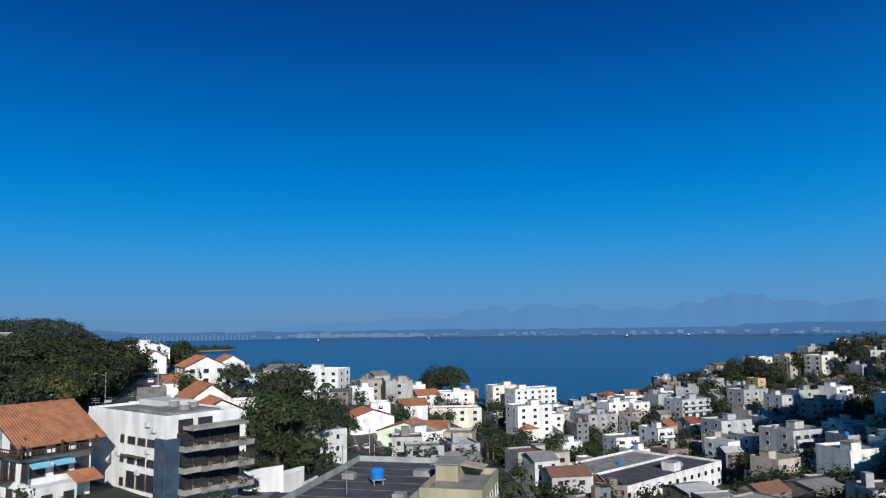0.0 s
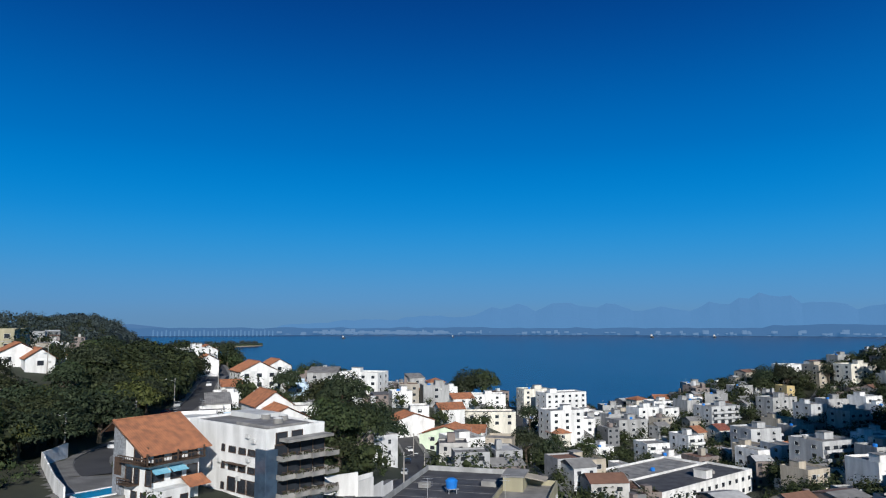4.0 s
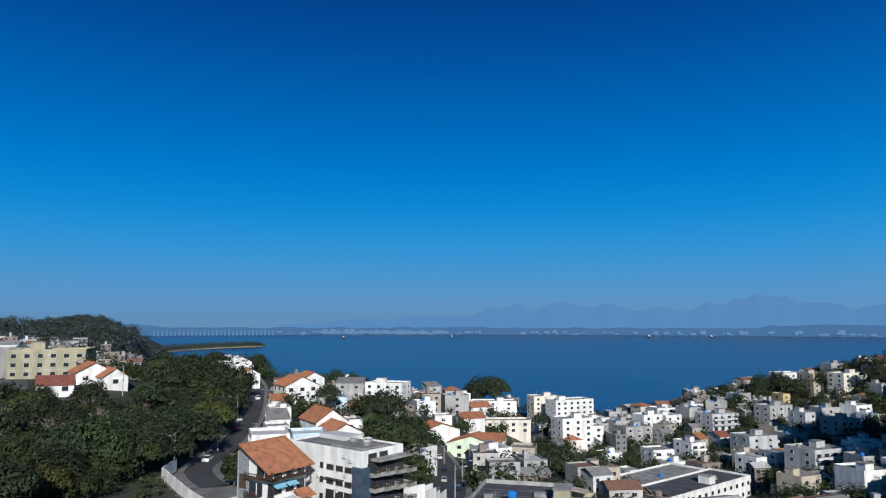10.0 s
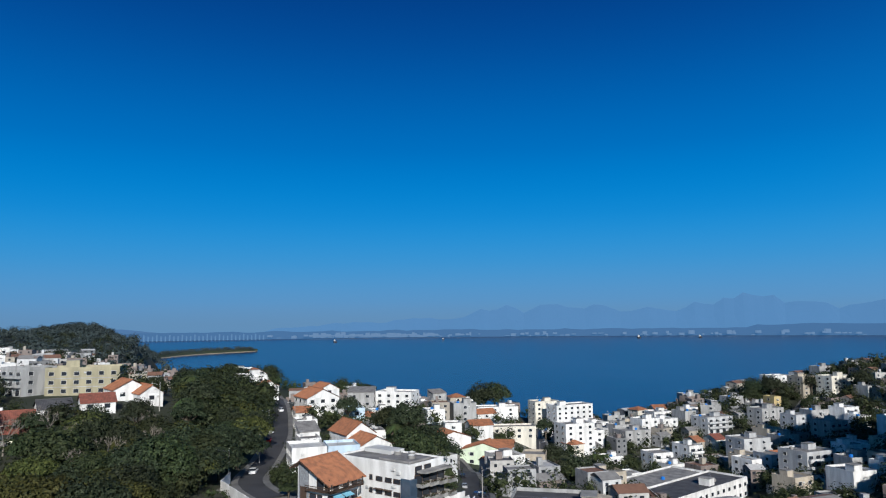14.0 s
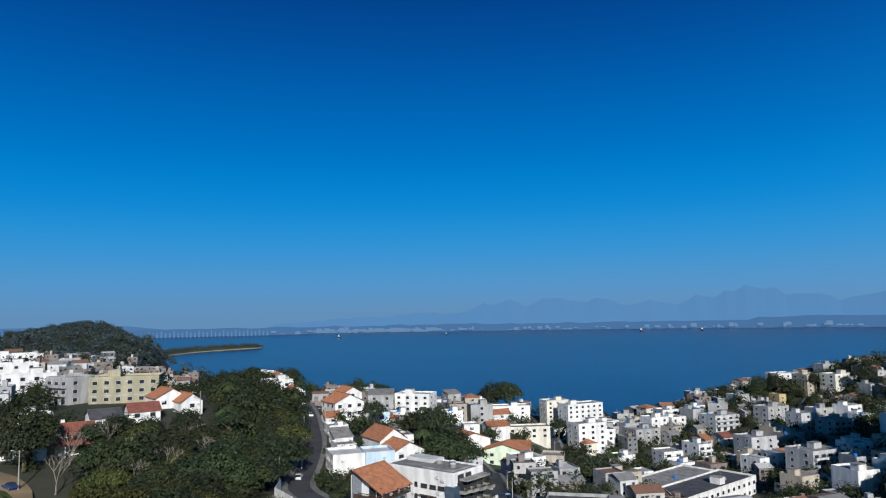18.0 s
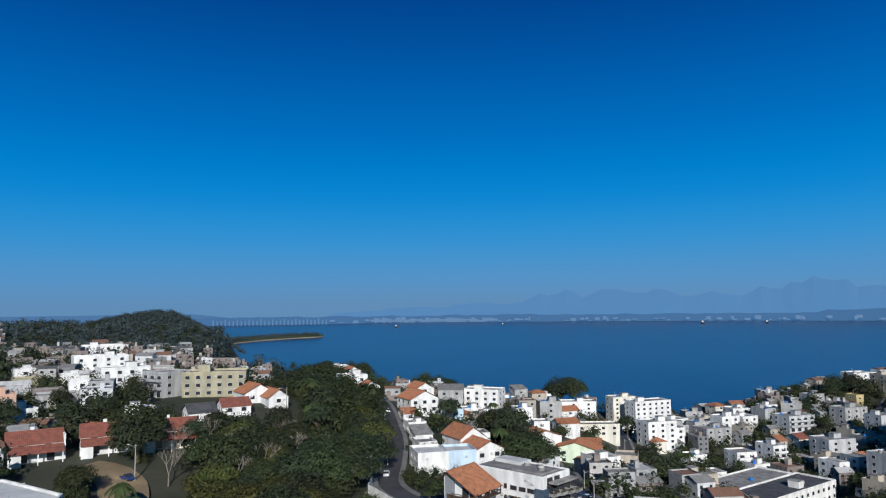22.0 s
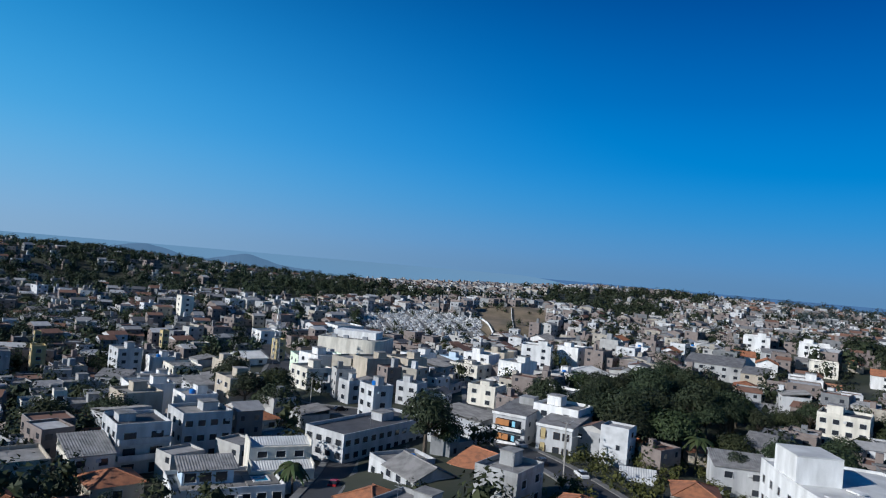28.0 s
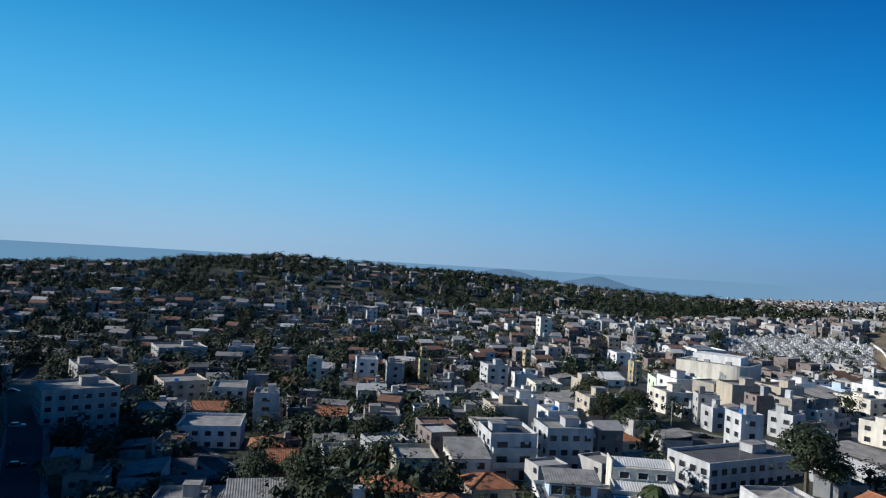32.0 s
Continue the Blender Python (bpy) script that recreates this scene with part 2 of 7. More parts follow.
PAINT = {
    "white": material("white_plaster", (0.76, 0.755, 0.74), (0.55, 0.545, 0.53), 0.5, streak=0.25, spread=0.06),
    "cream": material("cream_plaster", (0.70, 0.66, 0.57), (0.50, 0.47, 0.40), 0.5, streak=0.25, spread=0.06),
    "pale": material("pale_grey_plaster", (0.50, 0.505, 0.51), (0.34, 0.345, 0.35), 0.5, streak=0.25, spread=0.1),
    "grey": material("grey_plaster", (0.38, 0.38, 0.375), (0.24, 0.24, 0.235), 0.5, streak=0.25, spread=0.1),
    "yellow": material("yellow_plaster", (0.37, 0.335, 0.225), (0.27, 0.245, 0.165), 0.5, streak=0.25, spread=0.06),
    "ochre": material("ochre_plaster", (0.52, 0.40, 0.19), (0.38, 0.30, 0.15), 0.5, streak=0.25),
    "green": material("pale_green_plaster", (0.66, 0.76, 0.58), (0.54, 0.63, 0.48), 0.4, streak=0.25),
    "pink": material("salmon_plaster", (0.62, 0.38, 0.28), (0.48, 0.30, 0.23), 0.5, streak=0.25),
    "blue": material("pale_blue_plaster", (0.50, 0.62, 0.72), (0.38, 0.48, 0.58), 0.5, streak=0.25),
    "beige": material("beige_plaster", (0.46, 0.40, 0.32), (0.33, 0.29, 0.23), 0.5, streak=0.25, spread=0.08),
    "brick": material("bare_brick", (0.36, 0.17, 0.10), (0.26, 0.13, 0.08), 1.2, spread=0.1),
}
ROOF_CONCRETE = material("weathered_concrete_roof", (0.30, 0.29, 0.27), (0.16, 0.155, 0.15), 0.35, spread=0.15)
ROOF_DARK = material("dark_felt_roof", (0.085, 0.085, 0.09), (0.05, 0.05, 0.055), 0.4, spread=0.15)
ROOF_WHITE = material("whitewashed_roof", (0.62, 0.62, 0.60), (0.46, 0.46, 0.45), 0.25)
ROOF_FIBRE = material("fibre_cement_sheet", (0.26, 0.25, 0.24), (0.15, 0.145, 0.14), 0.5, spread=0.15)
TERRACOTTA = material("terracotta_tiles", (0.38, 0.155, 0.075), (0.23, 0.10, 0.055), 0.9, bump=0.5, fine=9, spread=0.12)
MAROON = material("maroon_tiles", (0.26, 0.088, 0.06), (0.16, 0.062, 0.045), 0.9, bump=0.5, fine=9)
STONE = material("slate_stone_facing", (0.26, 0.27, 0.29), (0.14, 0.15, 0.16), 3.0, bump=0.6, fine=7)
GLASS = material("dark_window_glass", (0.035, 0.04, 0.05), (0.02, 0.024, 0.03), 0.4, rough=0.12, bump=0, spec=0.6)
BLUE_GLASS = material("blue_stair_glazing", (0.05, 0.08, 0.12), (0.035, 0.055, 0.085), 0.6, rough=0.15, bump=0, spec=0.6)
FRAME = material("window_frame_paint", (0.55, 0.55, 0.54), (0.42, 0.42, 0.41), 2.0, bump=0)
DARKWOOD = material("dark_stained_wood", (0.075, 0.045, 0.03), (0.045, 0.03, 0.02), 2.0)
ORANGE = material("orange_awning", (0.42, 0.18, 0.06), (0.33, 0.15, 0.06), 1.0)
CYAN = material("cyan_awning", (0.25, 0.55, 0.70), (0.18, 0.45, 0.6), 1.0, bump=0.05)
TANK_BLUE = material("blue_polyethylene", (0.02, 0.20, 0.62), (0.02, 0.15, 0.5), 1.0, rough=0.4, bump=0)
STEEL = material("galvanised_steel", (0.42, 0.43, 0.44), (0.3, 0.3, 0.31), 2.0, rough=0.45, metal=0.6, bump=0.05)
POLE = material("concrete_pole", (0.36, 0.34, 0.31), (0.26, 0.25, 0.23), 1.0)
ASPHALT = material("asphalt", (0.060, 0.060, 0.062), (0.040, 0.040, 0.042), 0.15, bump=0.1)
PAVING = material("pale_paving", (0.20, 0.195, 0.185), (0.13, 0.128, 0.12), 0.4)
DIRT = material("bare_dirt", (0.27, 0.20, 0.12), (0.18, 0.135, 0.08), 0.12, fine=3)
GRASS_DRY = material("dry_grass_slope", (0.23, 0.175, 0.115), (0.12, 0.10, 0.06), 0.05, fine=0.4)
LAND = material("town_ground", (0.050, 0.052, 0.034), (0.022, 0.030, 0.015), 0.035, fine=0.6, bump=0.3)
WOODLAND = material("wooded_headland_ground", (0.035, 0.05, 0.022), (0.022, 0.034, 0.016), 0.02, fine=0.15)
SAND = material("beach_sand", (0.27, 0.23, 0.17), (0.20, 0.17, 0.12), 0.1)
BARK = material("bark", (0.11, 0.085, 0.06), (0.07, 0.055, 0.04), 2.5, bump=0.6)
BARE = material("pale_bare_branches", (0.24, 0.21, 0.18), (0.16, 0.14, 0.12), 2.0)
POOL = material("pool_water", (0.02, 0.26, 0.42), (0.02, 0.2, 0.36), 0.8, rough=0.08, bump=0.15, fine=3)
TYRE = material("tyre_rubber", (0.02, 0.02, 0.02), None, 3.0)
LEAF = [leaf_material("broadleaf_deep", (0.012, 0.020, 0.008), (0.042, 0.054, 0.020)),
        leaf_material("broadleaf_olive", (0.024, 0.032, 0.009), (0.080, 0.086, 0.022)),
        leaf_material("broadleaf_blue_green", (0.011, 0.018, 0.009), (0.036, 0.047, 0.022)),
        leaf_material("palm_frond", (0.020, 0.035, 0.012), (0.070, 0.095, 0.030))]
# headland leaves: distance haze mixed into the colour, greyer and bluer
LEAF.append(leaf_material("hazed_headland_leaves", (0.020, 0.031, 0.030), (0.046, 0.060, 0.058)))
CAR_PAINT = [material("car_paint_" + k, c, tuple(v * 0.9 for v in c), 0.5, rough=0.25, bump=0, spec=0.6)
             for k, c in (("white", (0.75, 0.75, 0.75)), ("black", (0.015, 0.016, 0.02)), ("silver", (0.4, 0.41, 0.42)), ("red", (0.35, 0.02, 0.02)), ("blue", (0.02, 0.05, 0.16)))]
FAVELA = island_material("hillside_walls", ((0.54, 0.545, 0.55), (0.32, 0.325, 0.33), (0.17, 0.175, 0.18), (0.42, 0.41, 0.39), (0.20, 0.165, 0.15), (0.66, 0.665, 0.67), (0.25, 0.27, 0.295), (0.34, 0.31, 0.26), (0.20, 0.205, 0.21)))
GRAVE = island_material("pale_grave_stone", ((0.62, 0.62, 0.61), (0.50, 0.50, 0.49), (0.70, 0.70, 0.69), (0.40, 0.40, 0.40)))
FAVELA_ROOF = island_material("hillside_roofs", ((0.22, 0.215, 0.21), (0.32, 0.315, 0.31), (0.10, 0.10, 0.105), (0.20, 0.105, 0.07), (0.46, 0.46, 0.455), (0.17, 0.165, 0.16)))
WATER = material("bay_water", (0.016, 0.027, 0.076), (0.006, 0.012, 0.042), 0.004, rough=0.22, bump=0.2, fine=0.25, spec=0.17)

# ---- building kit ----
def mesh_of(name, bm, *mats):
    me = bpy.data.meshes.new(name)
    bm.to_mesh(me)
    bm.free()
    for m in mats:
        me.materials.append(m)
    return me


def put(name, me, parent, m=None, label=""):
    ob = new(name, me)
    ob.parent = parent
    if m is not None:
        ob.matrix_local = m
    return tagged(ob, label)


def part(name, bm, mat, parent, label=""):
    return put(name, mesh_of(name, bm, mat), parent, None, label)


def add_box(bm, x0, y0, z0, x1, y1, z1, mi=0):
    v = [bm.verts.new((x, y, z)) for z in (z0, z1) for y in (y0, y1) for x in (x0, x1)]
    for q in ((0, 2, 3, 1), (4, 5, 7, 6), (0, 1, 5, 4), (2, 6, 7, 3), (0, 4, 6, 2), (1, 3, 7, 5)):
        bm.faces.new([v[i] for i in q]).material_index = mi
    return v


def box_bm(*a, bevel=0.0):
    bm = bmesh.new()
    add_box(bm, *a)
    if bevel:
        bmesh.ops.bevel(bm, geom=bm.edges[:], offset=bevel, segments=1, affect='EDGES')
    return bm


def add_tube(bm, r0, r1, p0, p1, n=8, mi=0):
    p0, p1 = Vector(p0), Vector(p1)
    q = (p1 - p0).to_track_quat('Z', 'Y')
    rings = []
    for r, p in ((r0, p0), (r1, p1)):
        rings.append([bm.verts.new(p + q @ Vector((r * math.cos(2 * math.pi * i / n), r * math.sin(2 * math.pi * i / n), 0))) for i in range(n)])
    for i in range(n):
        bm.faces.new((rings[0][i], rings[0][(i + 1) % n], rings[1][(i + 1) % n], rings[1][i])).material_index = mi
    bm.faces.new(rings[1]).material_index = mi
    bm.faces.new(rings[0][::-1]).material_index = mi


def thing(name, x, y, z, rot, label, category, group=""):
    ob = new(name)
    ob.empty_display_size = 0.3
    ob.matrix_world = pose(x, y, z, 0, 0, rot)
    return tagged(ob, label, category, group)


WINDOW_MESH = {}


def window_mesh(w, h, frame=FRAME):
    """A framed pane with a mullion and a sill, facing -y, its back on y = 0."""
    key = (round(w, 1), round(h, 1), frame.name)
    if key not in WINDOW_MESH:
        w, h = key[:2]
        bm = bmesh.new()
        t, sill = 0.08, 0.16
        ring = [(-1, 0), (1, 0), (1, 1), (-1, 1)]
        back = [bm.verts.new((sx * (w / 2 + t), 0, h * sz + (t if sz else -t))) for sx, sz in ring]
        outer = [bm.verts.new((sx * (w / 2 + t), -0.09 if sz else -sill, h * sz + (t if sz else -t))) for sx, sz in ring]
        inner = [bm.verts.new((sx * w / 2, -0.09, h * sz)) for sx, sz in ring]
        deep = [bm.verts.new((sx * w / 2, -0.025, h * sz)) for sx, sz in ring]
        for i in range(4):
            j = (i + 1) % 4
            bm.faces.new((back[i], back[j], outer[j], outer[i]))
            bm.faces.new((outer[i], outer[j], inner[j], inner[i]))
            bm.faces.new((inner[i], inner[j], deep[j], deep[i]))
        lo, hi = bm.verts.new((0, -0.025, 0)), bm.verts.new((0, -0.025, h))
        bm.faces.new((deep[0], lo, hi, deep[3])).material_index = 1
        bm.faces.new((lo, deep[1], deep[2], hi)).material_index = 1
        WINDOW_MESH[key] = mesh_of("window", bm, frame, GLASS)
    return WINDOW_MESH[key]


def side_frame(side, w, d):
    """Local pose of a wall's middle foot, and the wall's length: front, right, back, left."""
    return {"f": (pose(0, -d / 2, 0), w), "r": (pose(w / 2, 0, 0, 0, 0, 90), d), "b": (pose(0, d / 2, 0, 0, 0, 180), w), "l": (pose(-w / 2, 0, 0, 0, 0, -90), d)}[side]


def windows(root, w, d, floors, fh, sides, pitch=3.2, ww=1.6, wh=1.3, z0=0.0, sill=1.0, name="window"):
    for s in sides:
        m, run = side_frame(s, w, d)
        n = max(1, int(run / pitch))
        for f in range(floors):
            for i in range(n):
                u = (i + 0.5) * run / n - run / 2
                put(name, window_mesh(min(ww, run / n - 0.5), wh), root, m @ pose(u, 0, z0 + f * fh + sill))


def slope_bm(w, run, rise, over=0.45, pitch=0.42):
    """A tiled slope with raised ribs: eave along x at y = -over, climbing to y = run."""
    bm = bmesh.new()
    n = max(4, int((w + 2 * over) / pitch))
    k = rise / run
    rows = []
    for y in (-over, run * 0.33, run * 0.66, run):
        row = []
        for i in range(2 * n + 1):
            x = -w / 2 - over + (w + 2 * over) * i / (2 * n)
            row.append(bm.verts.new((x, y, k * y + 0.16 + (0.07 if i % 2 else 0.0))))
        rows.append(row)
    for a, b in zip(rows, rows[1:]):
        for i in range(2 * n):
            bm.faces.new((a[i], a[i + 1], b[i + 1], b[i]))
    x0, x1 = -w / 2 - over, w / 2 + over
    lo = [bm.verts.new(p) for p in ((x0, -over, -k * over), (x1, -over, -k * over), (x1, run, rise), (x0, run, rise))]
    bm.faces.new(lo[::-1])
    bm.faces.new((lo[0], lo[1], rows[0][-1], *rows[0][-2:0:-1], rows[0][0]))
    return bm


def gable_roof(root, w, d, z, rise, mat, along="x", over=0.45, gable=None):
    """Two tiled slopes and a ridge cap. along: the ridge's direction."""
    turn = 0 if along == "x" else 90
    length, span = (w, d) if along == "x" else (d, w)
    for a in (turn, turn + 180):
        ob = part("roof_slope", slope_bm(length, span / 2, rise, over), mat, root)
        ob.matrix_local = pose(0, 0, z, 0, 0, a) @ pose(0, -span / 2, 0)
    bm = bmesh.new()
    add_tube(bm, 0.16, 0.16, (-length / 2 - over, 0, rise + 0.2), (length / 2 + over, 0, rise + 0.2), 6)
    part("ridge_cap", bm, mat, root).matrix_local = pose(0, 0, z, 0, 0, turn)
    for sx in (-1, 1):
        bm = bmesh.new()
        a = [bm.verts.new((sx * length / 2 - sx * t, y, zz)) for t in (0, 0.2) for y, zz in ((-span / 2, 0), (span / 2, 0), (0, rise))]
        for f in ((0, 1, 2), (3, 5, 4), (0, 3, 4, 1), (1, 4, 5, 2), (0, 2, 5, 3)):
            bm.faces.new([a[i] for i in f])
        bmesh.ops.recalc_face_normals(bm, faces=bm.faces)
        part("gable_wall", bm, gable or PAINT["white"], root).matrix_local = pose(0, 0, z, 0, 0, turn)


def hip_roof(root, w, d, z, rise, mat, over=0.5):
    """Four tiled planes; the long ones end in hips."""
    bm = bmesh.new()
    hw, hd = w / 2 + over, d / 2 + over
    r = max(hw - hd, 0.05)
    lo = [bm.verts.new((x, y, 0)) for x, y in ((-hw, -hd), (hw, -hd), (hw, hd), (-hw, hd))]
    a, b = bm.verts.new((-r, 0, rise)), bm.verts.new((r, 0, rise))
    for f in ((lo[0], lo[1], b, a), (lo[1], lo[2], b), (lo[2], lo[3], a, b), (lo[3], lo[0], a), lo[::-1]):
        bm.faces.new(f)
    for p, q in (((-r, 0, rise), (r, 0, rise)), ((-hw, -hd, 0), (-r, 0, rise)), ((-hw, hd, 0), (-r, 0, rise)), ((hw, -hd, 0), (r, 0, rise)), ((hw, hd, 0), (r, 0, rise))):
        add_tube(bm, 0.13, 0.13, Vector(p) + Vector((0, 0, 0.04)), Vector(q) + Vector((0, 0, 0.04)), 5)
    part("hip_roof", bm, mat, root).matrix_local = pose(0, 0, z + 0.02)


def flat_roof(root, w, d, z, wall, mat, edge=0.8):
    part("roof_slab", box_bm(-w / 2 + 0.2, -d / 2 + 0.2, z - 0.1, w / 2 - 0.2, d / 2 - 0.2, z + 0.06), mat, root)
    bm = bmesh.new()
    lo_o, hi_o, hi_i, lo_i = [[bm.verts.new((sx * (w / 2 - q), sy * (d / 2 - q), zz)) for sx, sy in ((-1, -1), (1, -1), (1, 1), (-1, 1))]
                              for q, zz in ((0, z), (0, z + edge), (0.2, z + edge), (0.2, z + 0.05))]
    for i in range(4):
        j = (i + 1) % 4
        for p, q in ((lo_o, hi_o), (hi_o, hi_i), (hi_i, lo_i)):
            bm.faces.new((p[i], p[j], q[j], q[i]))
    part("parapet", bm, wall, root)


def balcony_bm(w, deep=1.4, rail=1.0):
    bm = bmesh.new()
    lo, top, inn, flo = [[bm.verts.new((sx * (w / 2 - q), -q if sy else -deep + q, zz)) for sx, sy in ((-1, 0), (1, 0), (1, 1), (-1, 1))]
                         for q, zz in ((0, -0.14), (0, rail), (0.1, rail), (0.1, 0.0))]
    for i in range(4):
        j = (i + 1) % 4
        for p, q in ((lo, top), (top, inn), (inn, flo)):
            if i != 2 or p is lo:
                bm.faces.new((p[i], p[j], q[j], q[i]))
    bm.faces.new(lo[::-1])
    bm.faces.new(flo)
    return bm


WALL_WORD = {"white": "white plastered", "cream": "cream plastered", "grey": "grey rendered", "pale": "pale grey rendered", "yellow": "pale yellow", "ochre": "ochre yellow", "green": "pale green",
             "pink": "salmon pink", "blue": "pale blue", "beige": "beige rendered", "brick": "bare brick"}
FOOTPRINTS = []


def claim(x, y, r):
    FOOTPRINTS.append((x, y, r))


def block(x, y, rot, w, d, h, floors, wall="white", roof="flat", tank=0, balcony="", sides="frl", rise=2.0, tile=None, deck=None, pitch=3.2, name="", note="", ww=1.6, wh=1.3, bands=False, base=None):
    """A building: walls with storeys of windows, its roof, and what stands on the roof. h: wall height over the ground in its middle."""
    z = ground_z(x, y) if base is None else base
    claim(x, y, 0.5 * math.hypot(w, d))
    paint = PAINT[wall]
    tiled = roof in ("gable_x", "gable_y", "hip")
    kind = name or ("house" if floors <= 2 else "apartment_building")
    word = {"flat": "flat roof and low parapet", "gable_x": "tiled gable roof", "gable_y": "tiled gable roof", "hip": "tiled hip roof", "shed": "sloping sheet roof"}[roof]
    storey = {1: "single-storey", 2: "two-storey", 3: "three-storey", 4: "four-storey", 5: "five-storey", 6: "six-storey"}.get(floors, "tall")
    root = thing(kind, x, y, z, rot, f"{WALL_WORD[wall]} {storey} {kind.replace('_', ' ')} with {note or word}", "house" if floors <= 2 else "building", "")
    part("wall", box_bm(-w / 2, -d / 2, -5, w / 2, d / 2, h), paint, root)
    fh = h / floors
    windows(root, w, d, floors, fh, [s for s in sides if s not in balcony], pitch * (1.0 if math.hypot(x + 41, y + 72) < 260 else 1.35 if math.hypot(x + 41, y + 72) < 340 else 1.7), ww, min(wh, fh * 0.5), 0, fh * 0.32)
    for s in balcony:
        m, run = side_frame(s, w, d)
        for f in range(floors):
            if f or floors < 3:
                bal = put("balcony", mesh_of("balcony", balcony_bm(run - 0.6), paint), root, m @ pose(0, 0, f * fh + 0.12))
                part("handrail", box_bm(-run / 2 + 0.3, -1.44, 1.0, run / 2 - 0.3, -1.36, 1.08), STEEL, bal, "thin steel handrail")
            for i in range(max(1, int(run / 4))):
                n = max(1, int(run / 4))
                put("balcony_door", window_mesh(2.4, 2.0), root, m @ pose((i + 0.5) * run / n - run / 2, 0, f * fh + 0.16))
    if bands:
        for f in range(1, floors):
            bm = bmesh.new()
            add_box(bm, -w / 2 - 0.08, -d / 2 - 0.08, f * fh - 0.15, w / 2 + 0.08, d / 2 + 0.08, f * fh + 0.1)
            part("floor_band", bm, PAINT["grey"], root)
    if roof == "flat":
        flat_roof(root, w, d, h, paint, deck or ROOF_CONCRETE)
    elif roof == "shed":
        ob = part("sheet_roof", slope_bm(w, d, rise, 0.3, 0.5), deck or ROOF_FIBRE, root)
        ob.matrix_local = pose(0, -d / 2, h)
        part("roof_upstand", box_bm(-w / 2, d / 2 - 0.25, h, w / 2, d / 2, h + rise + 0.1), paint, root)
    elif roof == "hip":
        hip_roof(root, w, d, h, rise, tile or TERRACOTTA)
    else:
        gable_roof(root, w, d, h, rise, tile or TERRACOTTA, roof[-1], gable=paint)
    if tank:
        tx, ty = (w * 0.18 if tank > 0 else -w * 0.2), d * 0.1
        bw, bd, bh = min(4.5, w * 0.32), min(3.6, d * 0.35), 2.4 * abs(tank)
        head = part("water_tank_house", box_bm(tx - bw / 2, ty - bd / 2, h, tx + bw / 2, ty + bd / 2, h + bh, bevel=0.06), paint, root)
        part("tank_house_slab", box_bm(tx - bw / 2 - 0.15, ty - bd / 2 - 0.15, h + bh, tx + bw / 2 + 0.15, ty + bd / 2 + 0.15, h + bh + 0.14), ROOF_CONCRETE, head)
    if math.hypot(x + 41, y + 72) < 300 or x > -60:
        r = random.Random(int(x * 7 + y * 13))
        u = r.uniform(-.35, .35) * w
        part("air_conditioner", box_bm(u, -d / 2 - 0.42, h - fh * 0.45, u + 0.85, -d / 2, h - fh * 0.45 + 0.55, bevel=0.04), FRAME, root)
        if roof == "flat":
            a, b = r.uniform(-.4, .1) * w, r.uniform(-.3, .3) * d
            bm = bmesh.new()
            add_tube(bm, 0.04, 0.03, (a, b, h), (a, b, h + 3.2), 5)
            for q in (2.3, 2.7, 3.1):
                add_box(bm, a - 0.7, b - 0.02, h + q, a + 0.7, b + 0.02, h + q + 0.04)
            part("antenna", bm, STEEL, root)
            if r.random() < 0.22:
                bm = bmesh.new()
                add_tube(bm, 0.72, 0.8, (a + 1.6, b, h + 0.1), (a + 1.6, b, h + 1.0), 12)
                add_tube(bm, 0.8, 0.45, (a + 1.6, b, h + 1.0), (a + 1.6, b, h + 1.25), 12)
                part("water_tank", bm, TANK_BLUE if r.random() < 0.6 else ROOF_FIBRE, root)
    return root

# ---- ground, sea, far shores ----
def steps(lo, hi, fine_lo, fine_hi, fine, coarse):
    out, v = [], lo
    while v < hi:
        out.append(v)
        v += fine if fine_lo < v < fine_hi else coarse
    return out + [hi]


def sheet(name, xs, ys, height, mat):
    v = [(x, y, height(x, y)) for y in ys for x in xs]
    n = len(xs)
    f = [(j * n + i, j * n + i + 1, (j + 1) * n + i + 1, (j + 1) * n + i) for j in range(len(ys) - 1) for i in range(n - 1)]
    me = bpy.data.meshes.new(name)
    me.from_pydata(v, [], f)
    me.materials.append(mat)
    for p in me.polygons:
        p.use_smooth = True
    return tagged(new(name, me), kind="structure")


ground = sheet("ground", steps(-2400, 1300, -700, 420, 11, 60), steps(-1400, 2700, -450, 620, 11, 60), land_z, LAND)
ground["label"] = "dark earth, yards and scrub of a hillside town"


def woods_or_town(x, y):
    return y > shore_y(x) + 40 and x < -430


bm = bmesh.new()
bmesh.ops.create_circle(bm, cap_ends=True, segments=96, radius=4900)
sea = tagged(new("water", mesh_of("water", bm, WATER)), "calm blue bay water reaching the far shore", kind="structure")
sea.location = (0, 0, SEA)


